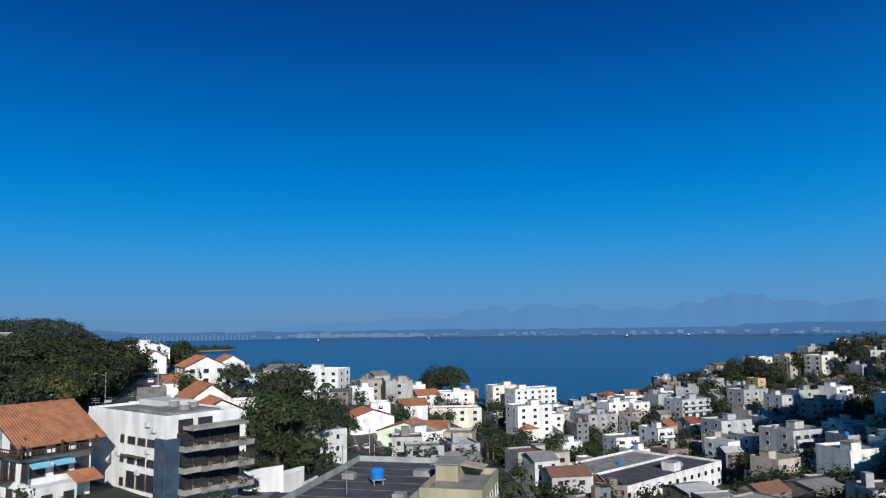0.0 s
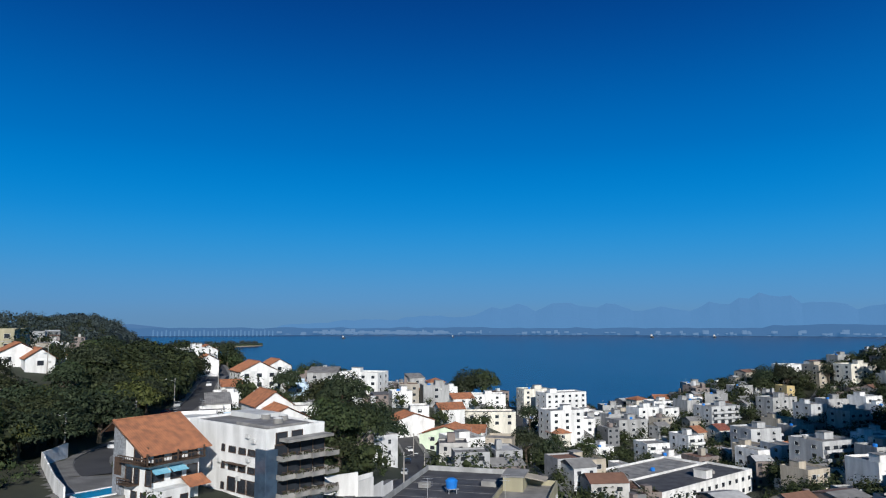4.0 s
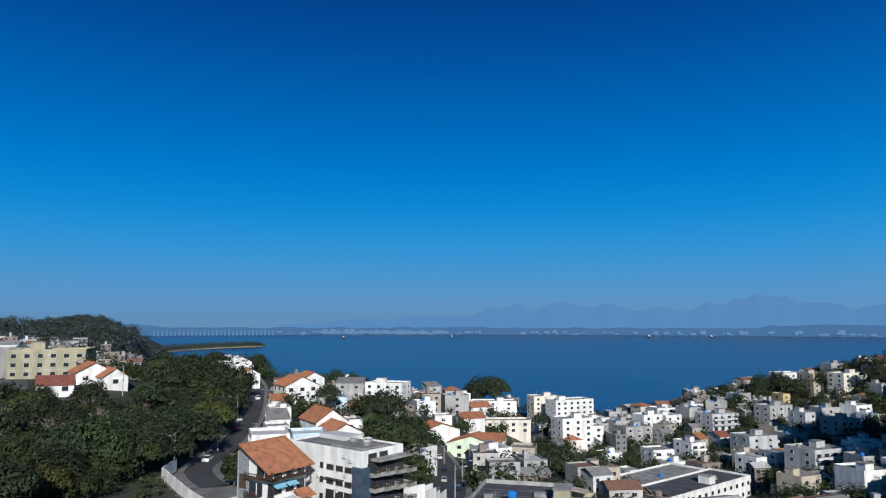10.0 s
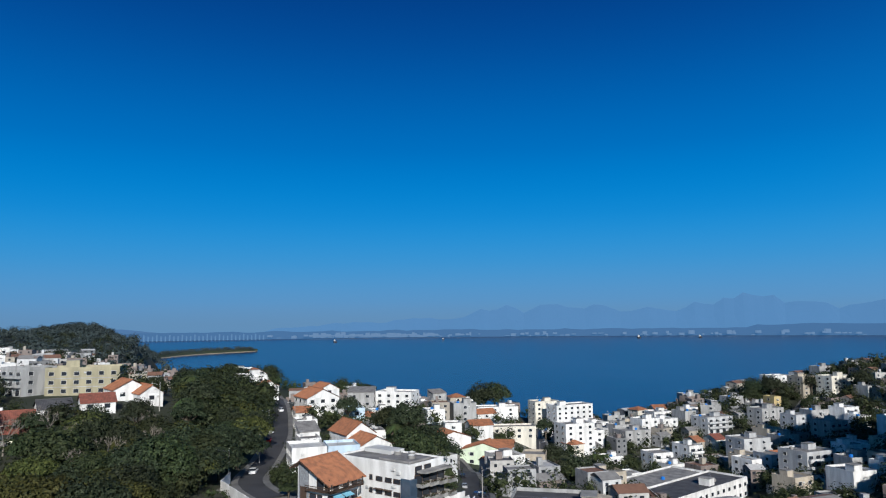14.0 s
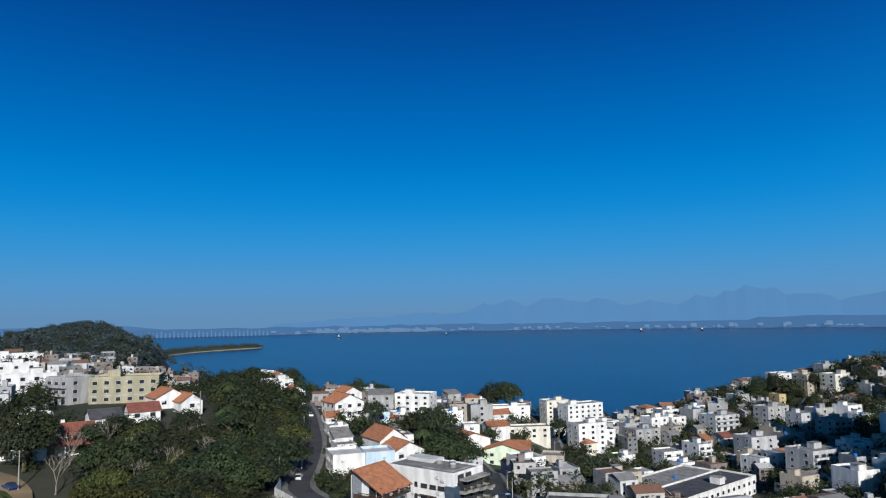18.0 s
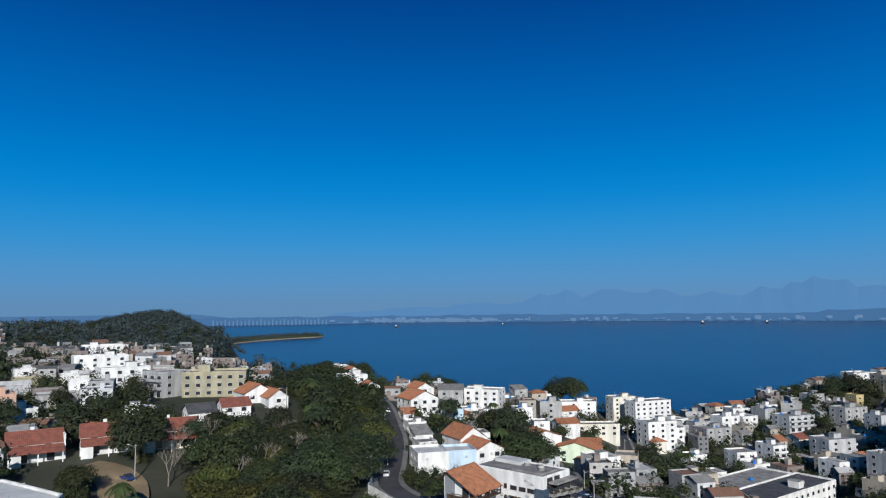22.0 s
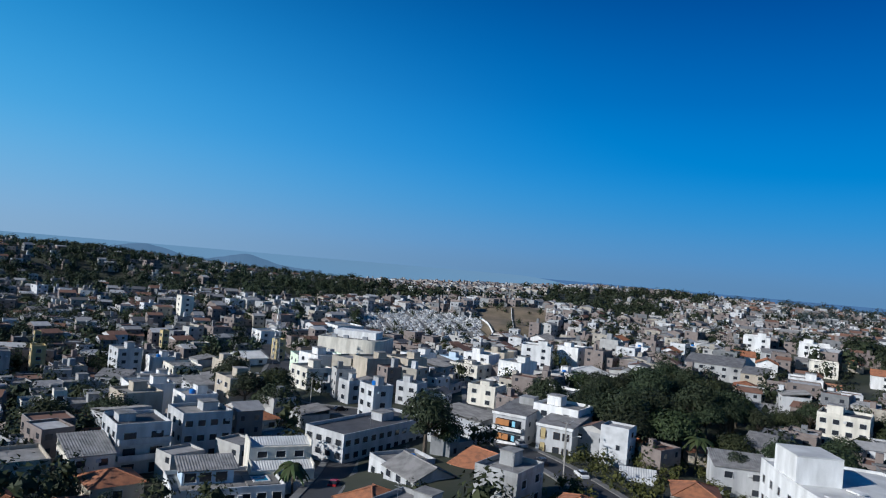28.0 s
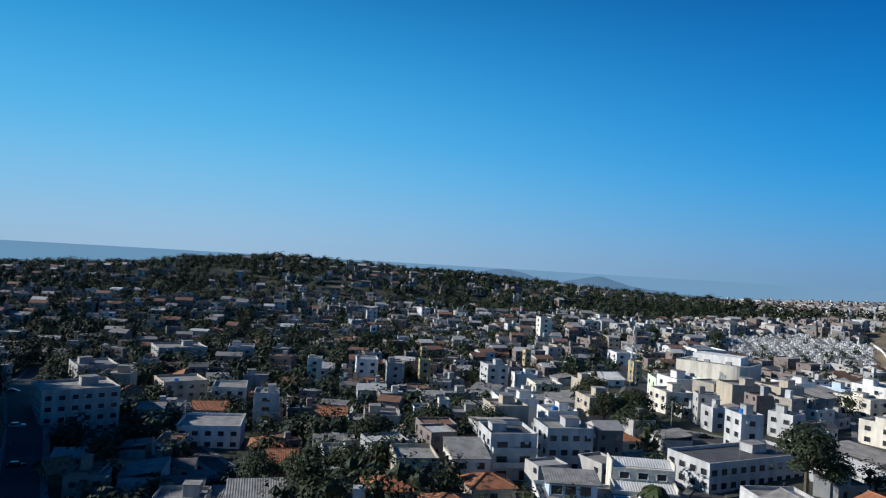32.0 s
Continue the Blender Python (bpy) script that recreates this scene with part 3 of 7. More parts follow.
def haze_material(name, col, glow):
    """Far land seen through miles of haze: a plain backdrop, the haze painted as its own glow."""
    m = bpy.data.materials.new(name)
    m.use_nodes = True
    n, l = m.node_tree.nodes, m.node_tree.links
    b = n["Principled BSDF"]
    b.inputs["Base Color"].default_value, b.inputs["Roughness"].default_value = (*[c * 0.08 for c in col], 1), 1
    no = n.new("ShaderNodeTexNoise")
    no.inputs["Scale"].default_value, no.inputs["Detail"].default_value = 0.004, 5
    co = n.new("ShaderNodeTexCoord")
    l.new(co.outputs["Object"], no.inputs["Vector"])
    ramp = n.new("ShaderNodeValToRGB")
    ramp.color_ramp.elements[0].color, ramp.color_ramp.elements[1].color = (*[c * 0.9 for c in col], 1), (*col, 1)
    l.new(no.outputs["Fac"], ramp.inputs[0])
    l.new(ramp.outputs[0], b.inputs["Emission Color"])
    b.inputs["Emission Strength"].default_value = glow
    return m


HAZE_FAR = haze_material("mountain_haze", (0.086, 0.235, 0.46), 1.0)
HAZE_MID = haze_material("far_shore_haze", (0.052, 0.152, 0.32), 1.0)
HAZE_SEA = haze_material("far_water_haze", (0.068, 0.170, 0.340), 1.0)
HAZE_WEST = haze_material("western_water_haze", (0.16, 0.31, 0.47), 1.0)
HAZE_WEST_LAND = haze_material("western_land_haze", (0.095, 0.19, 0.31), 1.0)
EYE = Vector((-30, -50, 76))


def ridge(name, label, az0, az1, dist, profile, mat, foot=SEA - 1, n=140, back=260):
    """A far range: its crest follows profile(az), in degrees over the eye's level, with a slope in front and behind."""
    rows = []
    for i in range(n + 1):
        az = az0 + (az1 - az0) * i / n
        s, c = -math.sin(radians(az)), math.cos(radians(az))
        top = max(foot + 2, EYE.z + dist * math.tan(radians(profile(az))))
        rows.append([(EYE.x + s * d, EYE.y + c * d, z) for d, z in ((dist - back * 0.5, foot), (dist - back * 0.2, foot + (top - foot) * 0.55), (dist, top), (dist + back * 0.3, foot))])
    v = [p for r in rows for p in r]
    f = [(i * 4 + k, i * 4 + k + 1, i * 4 + k + 5, i * 4 + k + 4) for i in range(n) for k in range(3)]
    me = bpy.data.meshes.new(name)
    me.from_pydata(v, [], f)
    me.materials.append(mat)
    return tagged(new(name, me), label, kind="structure")


def bumps(az, spec, rough=0.06):
    e = max(h * math.exp(-((az - a) / w) ** 2) for a, h, w in spec)
    return e + rough * noise.noise(Vector((az * 0.9, 3.1, 0))) + rough * (0.5 - abs(noise.noise(Vector((az * 1.7, 1.3, 0))))) + rough * 0.35 * noise.noise(Vector((az * 6.1, 5.3, 0)))


RANGE = ((-1.5, 0.9, 1.8), (-3.6, 1.35, 2.1), (-7.5, 1.45, 3.0), (-11, 1.3, 2.4), (-15, 1.05, 3), (-18.3, 1.45, 1.5), (-20.4, 1.75, 1.5), (-21.9, 2.2, 1.1), (-23.4, 1.9, 1.6), (-26, 1.45, 2.4), (-30, 1.25, 3), (-34, 1.5, 3), (-40, 1.1, 5), (3, 0.4, 3), (9, 0.1, 4), (-50, 1.1, 6), (-62, 1.0, 9))
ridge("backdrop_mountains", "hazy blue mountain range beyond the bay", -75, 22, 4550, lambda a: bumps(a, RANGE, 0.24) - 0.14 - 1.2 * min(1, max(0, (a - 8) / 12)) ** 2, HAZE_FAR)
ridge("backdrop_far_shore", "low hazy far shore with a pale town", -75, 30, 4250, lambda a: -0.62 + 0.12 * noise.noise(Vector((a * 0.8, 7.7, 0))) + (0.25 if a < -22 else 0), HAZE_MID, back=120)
# far water stands as upright strips, its haze painted into their glow
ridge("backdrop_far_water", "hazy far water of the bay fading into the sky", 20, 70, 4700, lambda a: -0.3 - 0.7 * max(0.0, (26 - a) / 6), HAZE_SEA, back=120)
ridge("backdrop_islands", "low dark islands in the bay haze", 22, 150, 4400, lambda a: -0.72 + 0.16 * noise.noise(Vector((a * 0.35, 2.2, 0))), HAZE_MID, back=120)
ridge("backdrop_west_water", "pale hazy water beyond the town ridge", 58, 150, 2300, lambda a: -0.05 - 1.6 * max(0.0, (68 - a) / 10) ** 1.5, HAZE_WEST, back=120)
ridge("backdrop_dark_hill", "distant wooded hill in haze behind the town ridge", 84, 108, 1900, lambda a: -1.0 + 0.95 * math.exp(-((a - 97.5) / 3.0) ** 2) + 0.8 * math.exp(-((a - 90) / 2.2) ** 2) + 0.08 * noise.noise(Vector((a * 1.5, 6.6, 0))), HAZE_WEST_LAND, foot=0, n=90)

rng = random.Random(11)


def far_boxes(name, label, spots, mat, kind="stuff"):
    v, f = [], []
    for x, y, z, w, h in spots:
        k = len(v)
        v += [(x + a * w, y + b * w * 0.6, z + c * h) for c in (0, 1) for a, b in ((-.5, -.5), (.5, -.5), (.5, .5), (-.5, .5))]
        f += [(k + a, k + b, k + c, k + d) for a, b, c, d in ((0, 1, 5, 4), (1, 2, 6, 5), (2, 3, 7, 6), (3, 0, 4, 7), (4, 5, 6, 7))]
    me = bpy.data.meshes.new(name)
    me.from_pydata(v, [], f)
    me.materials.append(mat)
    return tagged(new(name, me), label, kind=kind)


def at_bearing(az, d, z=SEA):
    return EYE.x - d * math.sin(radians(az)), EYE.y + d * math.cos(radians(az)), z


def spit():
    """Low tongue of land closing the cove: a sandy rim round a wooded back."""
    a, b = Vector(polar(23.6, 2040)), Vector(polar(16.0, 2380))
    side = Vector((-(b - a).y, (b - a).x)).normalized()
    v, f, mi = [], [], []
    for i in range(49):
        t = i / 48
        p = a.lerp(b, t) + side * 40 * math.sin(3.4 * t)
        w = 48 * (1 - 0.55 * t) * (1.0 if t < 0.9 else (1 - t) * 10 + 0.05) * (1 + 0.3 * noise.noise(Vector((t * 9, 0, 1))))
        for k in (-1, -0.9, -0.3, 0.3, 0.9, 1):
            q = p + side * w * k
            v.append((q.x, q.y, SEA - 0.6 + 9.5 * (1 - k * k) ** 0.7))
    for i in range(48):
        for k in range(5):
            f.append((i * 6 + k, i * 6 + k + 1, i * 6 + k + 7, i * 6 + k + 6))
            mi.append(0 if k in (0, 4) else 1)
    me = bpy.data.meshes.new("ground_spit")
    me.from_pydata(v, [], f)
    me.materials.append(SAND)
    me.materials.append(WOODLAND)
    me.polygons.foreach_set("material_index", mi)
    tagged(new("ground_spit", me), "low wooded tongue of land with a pale sandy rim", kind="structure")
    return a, b, side


SPIT = spit()
# far town and piers: distance haze painted as a glowing pale blue
HAZE_WALLS = haze_material("far_wall_haze", (0.13, 0.24, 0.41), 1.0)
spots = []
for i in range(260):
    az = rng.choice((rng.uniform(2, 12), rng.uniform(-30, 14), rng.gauss(7, 3)))
    spots.append((*at_bearing(az, 4150 + rng.uniform(0, 40), SEA + rng.uniform(2, 16)), rng.uniform(8, 30), rng.choice((4, 6, 8, 12, 18)) * rng.uniform(0.7, 1.2)))
far_boxes("far_town", "pale far shore town buildings in haze", spots, HAZE_WALLS)
spots = []
for i in range(30):
    spots.append((*at_bearing(24.5 - i * 0.3, 4100, SEA), 7, 26 + 8 * (i % 3 == 0)))
far_boxes("far_bridge_piers", "row of bridge piers in haze across the bay", spots, haze_material("pier_haze", (0.100, 0.222, 0.405), 1.0))


def ship(az, d, length):
    root = thing("ship", *at_bearing(az, d, SEA), az + 90 + rng.uniform(-20, 20), "pale cargo ship lying at anchor in the bay", "ship", "ships in the bay")
    bm = bmesh.new()
    a = [bm.verts.new(p) for p in ((-length / 2, 0, 0), (-length / 2.3, -length * .07, 0), (length / 2.2, -length * .07, 0), (length / 2.2, length * .07, 0), (-length / 2.3, length * .07, 0))]
    ex = bmesh.ops.extrude_face_region(bm, geom=[bm.faces.new(a)])
    for q in ex["geom"]:
        if isinstance(q, bmesh.types.BMVert):
            q.co.z, q.co.x = length * .07, q.co.x * 1.05
    part("hull", bm, ROOF_DARK, root)
    part("deckhouse", box_bm(length * .25, -length * .05, length * .07, length * .4, length * .05, length * .15), PAINT["pale"], root)
    part("funnel", box_bm(length * .34, -length * .015, length * .15, length * .38, length * .015, length * .19), PAINT["grey"], root)


for az, d, s in ((10.2, 3300, 70), (1.5, 3500, 60), (-14, 3600, 90), (-18.5, 3700, 80), (60, 2600, 60), (45, 2800, 70), (40, 3000, 60), (83.5, 2700, 50), (72, 2500, 60)):
    ship(az, d, s)

# ---- roads with kerbs ----
def road(name, pts, width, label, mat=None, lift=0.12, kerb=True):
    pts = [Vector((x, y)) for x, y in pts]
    line = []
    for a, b in zip(pts, pts[1:]):
        n = max(2, int((b - a).length / 4))
        line += [a.lerp(b, i / n) for i in range(n)]
    line.append(pts[-1])
    for _ in range(6):
        line = [line[0]] + [(line[i - 1] + 2 * line[i] + line[i + 1]) / 4 for i in range(1, len(line) - 1)] + [line[-1]]
    v, f, kv, kf = [], [], [], []
    for i, p in enumerate(line):
        t = (line[min(i + 1, len(line) - 1)] - line[max(i - 1, 0)]).normalized()
        s = Vector((-t.y, t.x))
        z = max(ground_z(*(p + s * k * width / 2)) for k in (-1, 0, 1)) + lift
        for k in (-1, 1):
            q = p + s * k * width / 2
            v.append((q.x, q.y, z))
            for off, up in ((0, 0.0), (0, 0.16), (1.5, 0.16), (1.5, -1.5)):
                r = q + s * k * off
                kv.append((r.x, r.y, z + up))
        claim(p.x, p.y, width / 2 + 1.0)
    for i in range(len(line) - 1):
        f.append((2 * i, 2 * i + 1, 2 * i + 3, 2 * i + 2))
        for side in (0, 4):
            for k in range(3):
                a = i * 8 + side + k
                kf.append((a, a + 1, a + 9, a + 8))
    me = bpy.data.meshes.new(name)
    me.from_pydata(v, [], f)
    me.materials.append(mat or ASPHALT)
    ob = tagged(new(name, me), label, kind="structure")
    if kerb:
        me = bpy.data.meshes.new("pavement")
        me.from_pydata(kv, [], kf)
        me.materials.append(PAVING)
        tagged(new("pavement", me), "pale concrete pavement and kerb beside the street", kind="structure")
    return ob


road("road_ridge", ((-140, 345), (-118, 297), (-93, 212), (-83, 172), (-79, 145), (-77, 124), (-74, 108), (-66, 100)), 5.6, "grey asphalt street along the edge of the wood")
road("road_hill", ((-40, 280), (-33, 253), (-27, 232), (-23, 181), (-21, 136), (-24, 112), (-18, 70)), 6.5, "grey asphalt street running down between houses")
road("road_valley", ((20, 440), (16, 380), (14, 321), (13, 297), (8, 213), (16, 150)), 7, "shaded asphalt street through the valley blocks")
road("road_lower", ((14, 300), (60, 330), (130, 350), (200, 420)), 6, "narrow asphalt street between apartment blocks")
road("road_shopping", ((-224, -10), (-248, -56), (-290, -58), (-363, -48), (-460, -60)), 9, "wide asphalt avenue in the valley town")
road("road_corner", ((-130, -2), (-160, -5), (-190, -6), (-224, -4), (-300, 20)), 6, "asphalt street past the apartment blocks")
road("road_steps", ((-150, -62), (-171, -53), (-184, -49), (-215, -40)), 6, "asphalt street between white buildings")
road("road_avenue", ((-150, -170), (-174, -193), (-190, -206), (-212, -227), (-240, -256), (-300, -300)), 8, "asphalt avenue climbing past dark blocks")
road("road_lane", ((-180, -128), (-191, -141), (-203, -159), (-225, -185)), 5, "narrow lane between low houses")
road("yard_dirt", ((-122, 70), (-129, 80), (-134, 92), (-140, 100), (-150, 99)), 11, "bare sandy yard with a parked car", DIRT, 0.1, False)

# slope town below the camera
block(-15.6, 247.9, -15, 19.7, 12.0, 6.1, 2, wall="green", roof="gable_y", rise=3.0, sides="fr", pitch=5, note="orange tiled gable roof")
block(-31.8, 258.9, 25, 16.2, 12.0, 6.1, 2, wall="white", roof="gable_y", rise=2.6, sides="l", note="orange tiled gable roof")
block(1.6, 220.9, -11, 8.9, 10.0, 9.0, 3, wall="beige", roof="flat", sides="f")
block(-60.1, 327.0, -15, 20.0, 13.0, 12.0, 4, wall="white", roof="flat", tank=-1, sides="fr", pitch=2.8, name="apartment_building", note="stepped top floor")
block(-78.8, 324.1, 3, 13.8, 12.0, 11.5, 3, wall="grey", roof="shed", deck=ROOF_FIBRE)
block(-40.3, 352.7, 11, 17.4, 10.0, 3.4, 1, wall="white", roof="hip", tile=TERRACOTTA, rise=2.2)
block(-41.6, 394.5, 26, 9.1, 9.0, 16.0, 4, wall="grey", roof="shed")
block(-29.4, 390.6, 14, 9.6, 9.0, 16.8, 5, wall="beige", roof="hip", rise=2)
block(-4.4, 434.3, 6, 31.2, 12.0, 8.5, 3, wall="white", roof="flat", tank=1, sides="f", pitch=5)
block(-0.3, 316.9, 6, 22.8, 10.0, 5.7, 2, wall="cream", roof="flat", sides="fr")
block(28.8, 432.0, 20, 17.3, 11.4, 17.6, 6, wall="cream", roof="flat", tank=1, sides="fl")
block(44.1, 416.0, 25, 27.5, 12.3, 17.9, 6, wall="white", roof="flat", tank=-1, pitch=2.6, sides="fl")
block(34.5, 335.3, 22, 17.7, 12.3, 14.8, 5, wall="white", roof="flat", tank=1, pitch=2.8, sides="fl")
block(32.5, 328.2, 23, 8.1, 8.5, 5.7, 2, wall="cream", roof="hip", rise=2, sides="fl")
block(70.4, 359.5, 22, 16.9, 13.3, 8.7, 3, wall="grey", roof="flat", tank=1, pitch=2.8, sides="fl")
block(103.0, 423.0, 18, 12.8, 11.4, 8.4, 3, wall="white", roof="flat", tank=1, sides="fl")
block(95.3, 443.6, 25, 9.4, 10.4, 8.7, 3, wall="cream", roof="hip", sides="fl")
block(70.9, 308.9, 18, 11.1, 11.4, 8.6, 3, wall="white", roof="flat", balcony="f", sides="fl")
block(86.4, 310.1, 22, 8.0, 13.3, 11.8, 4, wall="white", roof="flat", tank=1, balcony="f", sides="fl")
block(120.7, 372.2, 25, 19.2, 13.3, 8.4, 3, wall="pale", roof="flat", tank=1, balcony="f", sides="fl")
block(118.6, 315.3, 20, 16.3, 13.3, 11.6, 4, wall="pale", roof="flat", tank=1, balcony="r", sides="fl")
block(96.3, 260.9, 24, 5.7, 11.4, 9.1, 3, wall="white", roof="flat", sides="fl")
block(108.9, 268.5, 18, 6.5, 11.4, 9.0, 3, wall="pale", roof="flat", sides="fl")
block(115.9, 247.9, 24, 16.2, 14.2, 11.8, 4, wall="pale", roof="flat", tank=1, balcony="f", bands=False, sides="fl")
block(201.1, 467.2, 18, 18.3, 13.3, 9.5, 3, wall="white", roof="flat", pitch=2.8, sides="fl")
block(204.5, 433.1, 20, 16.5, 13.3, 11.4, 4, wall="beige", roof="flat", tank=-1, sides="fl")
block(175.3, 416.7, 19, 5.6, 9.5, 9.1, 3, wall="ochre", roof="flat", sides="fl")
block(218.2, 419.8, 22, 20.7, 12.3, 8.1, 3, wall="cream", roof="flat", tank=1, sides="fl")
block(158.3, 349.1, 21, 10.0, 11.4, 8.9, 3, wall="pale", roof="flat", tank=-1, sides="fl")
block(166.2, 328.2, 23, 12.8, 12.3, 9.0, 3, wall="grey", roof="flat", tank=1, balcony="f", sides="fl")
block(97.2, 333.3, 23, 5.1, 10.4, 8.7, 3, wall="beige", roof="gable_x", sides="fl")
block(108.8, 335.0, 19, 6.3, 10.4, 8.3, 3, wall="cream", roof="gable_x", tile=MAROON, sides="fl")
block(47.9, 310.1, 22, 9.6, 9.5, 5.7, 2, wall="white", roof="flat", tank=1, sides="fl")
block(43.6, 340.8, 21, 10.1, 9.5, 2.9, 1, wall="grey", roof="shed", sides="fl")
block(51.7, 282.7, 21, 5.1, 9.5, 5.5, 2, wall="white", roof="flat", sides="fl")
block(153.6, 376.5, 25, 17.3, 11.4, 9.0, 3, wall="grey", roof="flat", tank=1, sides="fl")
block(156.8, 289.6, 21, 6.9, 11.4, 8.8, 3, wall="pale", roof="flat", tank=1, sides="fl")
block(26.5, 302.3, 20, 11.0, 9.5, 2.7, 1, wall="grey", roof="shed", sides="fl")

block(49.3, 236.3, -48, 16.5, 54, 10.2, 3, wall="white", roof="flat", deck=ROOF_CONCRETE, sides="fl", pitch=2.8, base=1.5, note="white parapets and stained roof decks")
block(60.9, 223.5, -48, 16.3, 54, 10.8, 3, wall="white", roof="flat", deck=ROOF_DARK, tank=1.1, sides="fr", pitch=3.0, base=1.5, note="white parapets and dark roof decks")

# ridge street houses
block(-59.4, 167.4, 34, 9.3, 13.0, 6.1, 2, wall="white", roof="gable_y", rise=3.2, sides="f", pitch=6)
block(-53.2, 157.3, 32, 10.8, 12.0, 6.1, 2, wall="white", roof="gable_y", rise=2.6, sides="f", pitch=5)
block(-67.9, 142.5, 21, 9.2, 12.0, 5.8, 2, wall="white", roof="flat", deck=ROOF_WHITE, sides="l")
block(-59.5, 149.5, 19, 8.8, 10.0, 6.0, 2, wall="blue", roof="flat", deck=ROOF_WHITE, sides="l")
block(-71.8, 162.8, 23, 6.1, 9.0, 2.9, 1, wall="white", roof="flat", deck=ROOF_FIBRE)
block(-74.8, 174.7, 23, 6.2, 9.0, 3.2, 1, wall="white", roof="shed")
block(-80.0, 194.8, 23, 6.9, 9.0, 3.3, 1, wall="white", roof="flat", deck=ROOF_CONCRETE, tank=0.6)
block(-86.0, 216.3, 23, 6.2, 9.0, 3.0, 1, wall="white", roof="gable_x", rise=1.6)
block(-84.7, 235.5, 34, 13.1, 14.0, 6.1, 2, wall="white", roof="gable_y", rise=3.2)
block(-90.2, 281.1, 34, 9.6, 12.0, 10.8, 4, wall="white", roof="gable_y", rise=2.6)
block(-69.5, 238.2, 19, 6.8, 10.0, 5.8, 2, wall="blue", roof="flat", tank=1)
block(-56.6, 193.1, 18, 8.1, 9.0, 3.1, 1, wall="white", roof="flat")
block(-80.7, 248.4, 31, 7.4, 10.0, 3.2, 1, wall="grey", roof="gable_y", tile=ROOF_FIBRE, rise=2)
block(-122.8, 272.7, 32, 12.1, 12.0, 10.5, 3, wall="white", roof="flat", tank=1)
block(-48.6, 343.6, 4, 8.3, 10.0, 3.3, 1, wall="white", roof="shed")
block(-30.7, 290.4, 11, 7.9, 9.0, 2.8, 1, wall="white", roof="flat")

# houses where the ridge street comes down to the shore
block(-178.0, 377.0, 30, 10, 9, 9.0, 3, wall="white", roof="flat", sides="fl", tank=0.6)
block(-166.0, 366.0, 26, 9, 9, 8.6, 3, wall="white", roof="flat", sides="fl")
block(-155.0, 353.0, 32, 8, 10, 8.0, 3, wall="white", roof="gable_y", rise=2.2, sides="f")
block(-146.0, 338.0, 24, 9, 9, 9.2, 3, wall="white", roof="flat", sides="fl", tank=-0.7)
block(-134.0, 318.0, 30, 9, 10, 8.4, 3, wall="white", roof="gable_y", rise=2.4, sides="f")
block(-126.0, 298.0, 28, 8, 9, 8.4, 3, wall="white", roof="flat", sides="fl")
block(-112.0, 262.0, 30, 8, 9, 6.4, 2, wall="white", roof="gable_y", rise=2.2, sides="f")

# beyond the wood
block(-160.6, 201.1, 16, 24.0, 14.0, 9.0, 3, wall="yellow", roof="flat", tank=-1.2, bands=True, pitch=2.6, note="dark floor bands and roof tank")
block(-179.9, 197.4, 62, 12.3, 13.2, 9.1, 3, wall="grey", roof="flat", deck=ROOF_CONCRETE, balcony="l", note="long open galleries and flat roof")
block(-209.8, 217.0, 42, 19.5, 13.0, 9.1, 3, wall="white", roof="flat", tank=1, sides="f", balcony="l")
block(-264.3, 287.2, 40, 26.2, 13.0, 11.8, 4, wall="white", roof="flat", tank=1, sides="f")
block(-316.8, 372.9, 37, 24.6, 14.0, 9.0, 3, wall="white", roof="flat", tank=-1, bands=True)
block(-140.6, 189.5, 41, 11.3, 12.0, 3.3, 1, wall="white", roof="gable_y", rise=3, sides="f")
block(-132.1, 186.0, 41, 7.5, 12.0, 3.0, 1, wall="white", roof="gable_y", rise=2.6, sides="f")
block(-147.0, 157.4, 37, 8.9, 11.0, 3.1, 1, wall="white", roof="gable_x", tile=ROOF_DARK, rise=2.2)
block(-139.7, 168.4, 34, 9.5, 10.0, 2.7, 1, wall="white", roof="gable_x", tile=MAROON, rise=2.2)
block(-200.7, 129.9, 48, 10.8, 14.0, 12.0, 4, wall="pink", roof="flat", deck=ROOF_WHITE, tank=1, bands=True)
block(-199.0, 137.7, 55, 9.9, 12.0, 6.1, 2, wall="white", roof="flat", deck=ROOF_DARK, tank=1)
block(-201.0, 160.3, 35, 12.9, 12.0, 6.1, 2, wall="grey", roof="flat")
block(-200.5, 97.1, 38, 13.0, 12.0, 8.9, 3, wall="cream", roof="flat", deck=ROOF_DARK, tank=-1, balcony="", note="sloping steel-framed sides")
block(-305.3, 134.5, 47, 23.0, 22.0, 5.9, 2, wall="grey", roof="shed", rise=2)
block(-284.6, 138.5, 44, 9.9, 16.0, 5.8, 2, wall="beige", roof="shed", rise=1.5)
block(-270.6, 150.3, 51, 11.6, 12.0, 6.0, 2, wall="white", roof="flat", tank=1)
block(-251.7, 148.7, 44, 13.3, 10.0, 3.2, 1, wall="white", roof="flat")
block(-269.9, 163.8, 44, 6.5, 8.0, 3.0, 1, wall="brick", roof="flat")
block(-469.7, 327.8, 51, 22.4, 18.0, 5.7, 2, wall="white", roof="flat", pitch=2.4)
block(-358.7, 201.7, 49, 13.2, 14.0, 9.1, 3, wall="white", roof="flat", tank=1)
block(-330.4, 212.6, 46, 13.8, 13.0, 8.9, 3, wall="white", roof="flat", tank=-1)
block(-304.5, 193.3, 45, 11.9, 12.0, 5.9, 2, wall="cream", roof="flat")
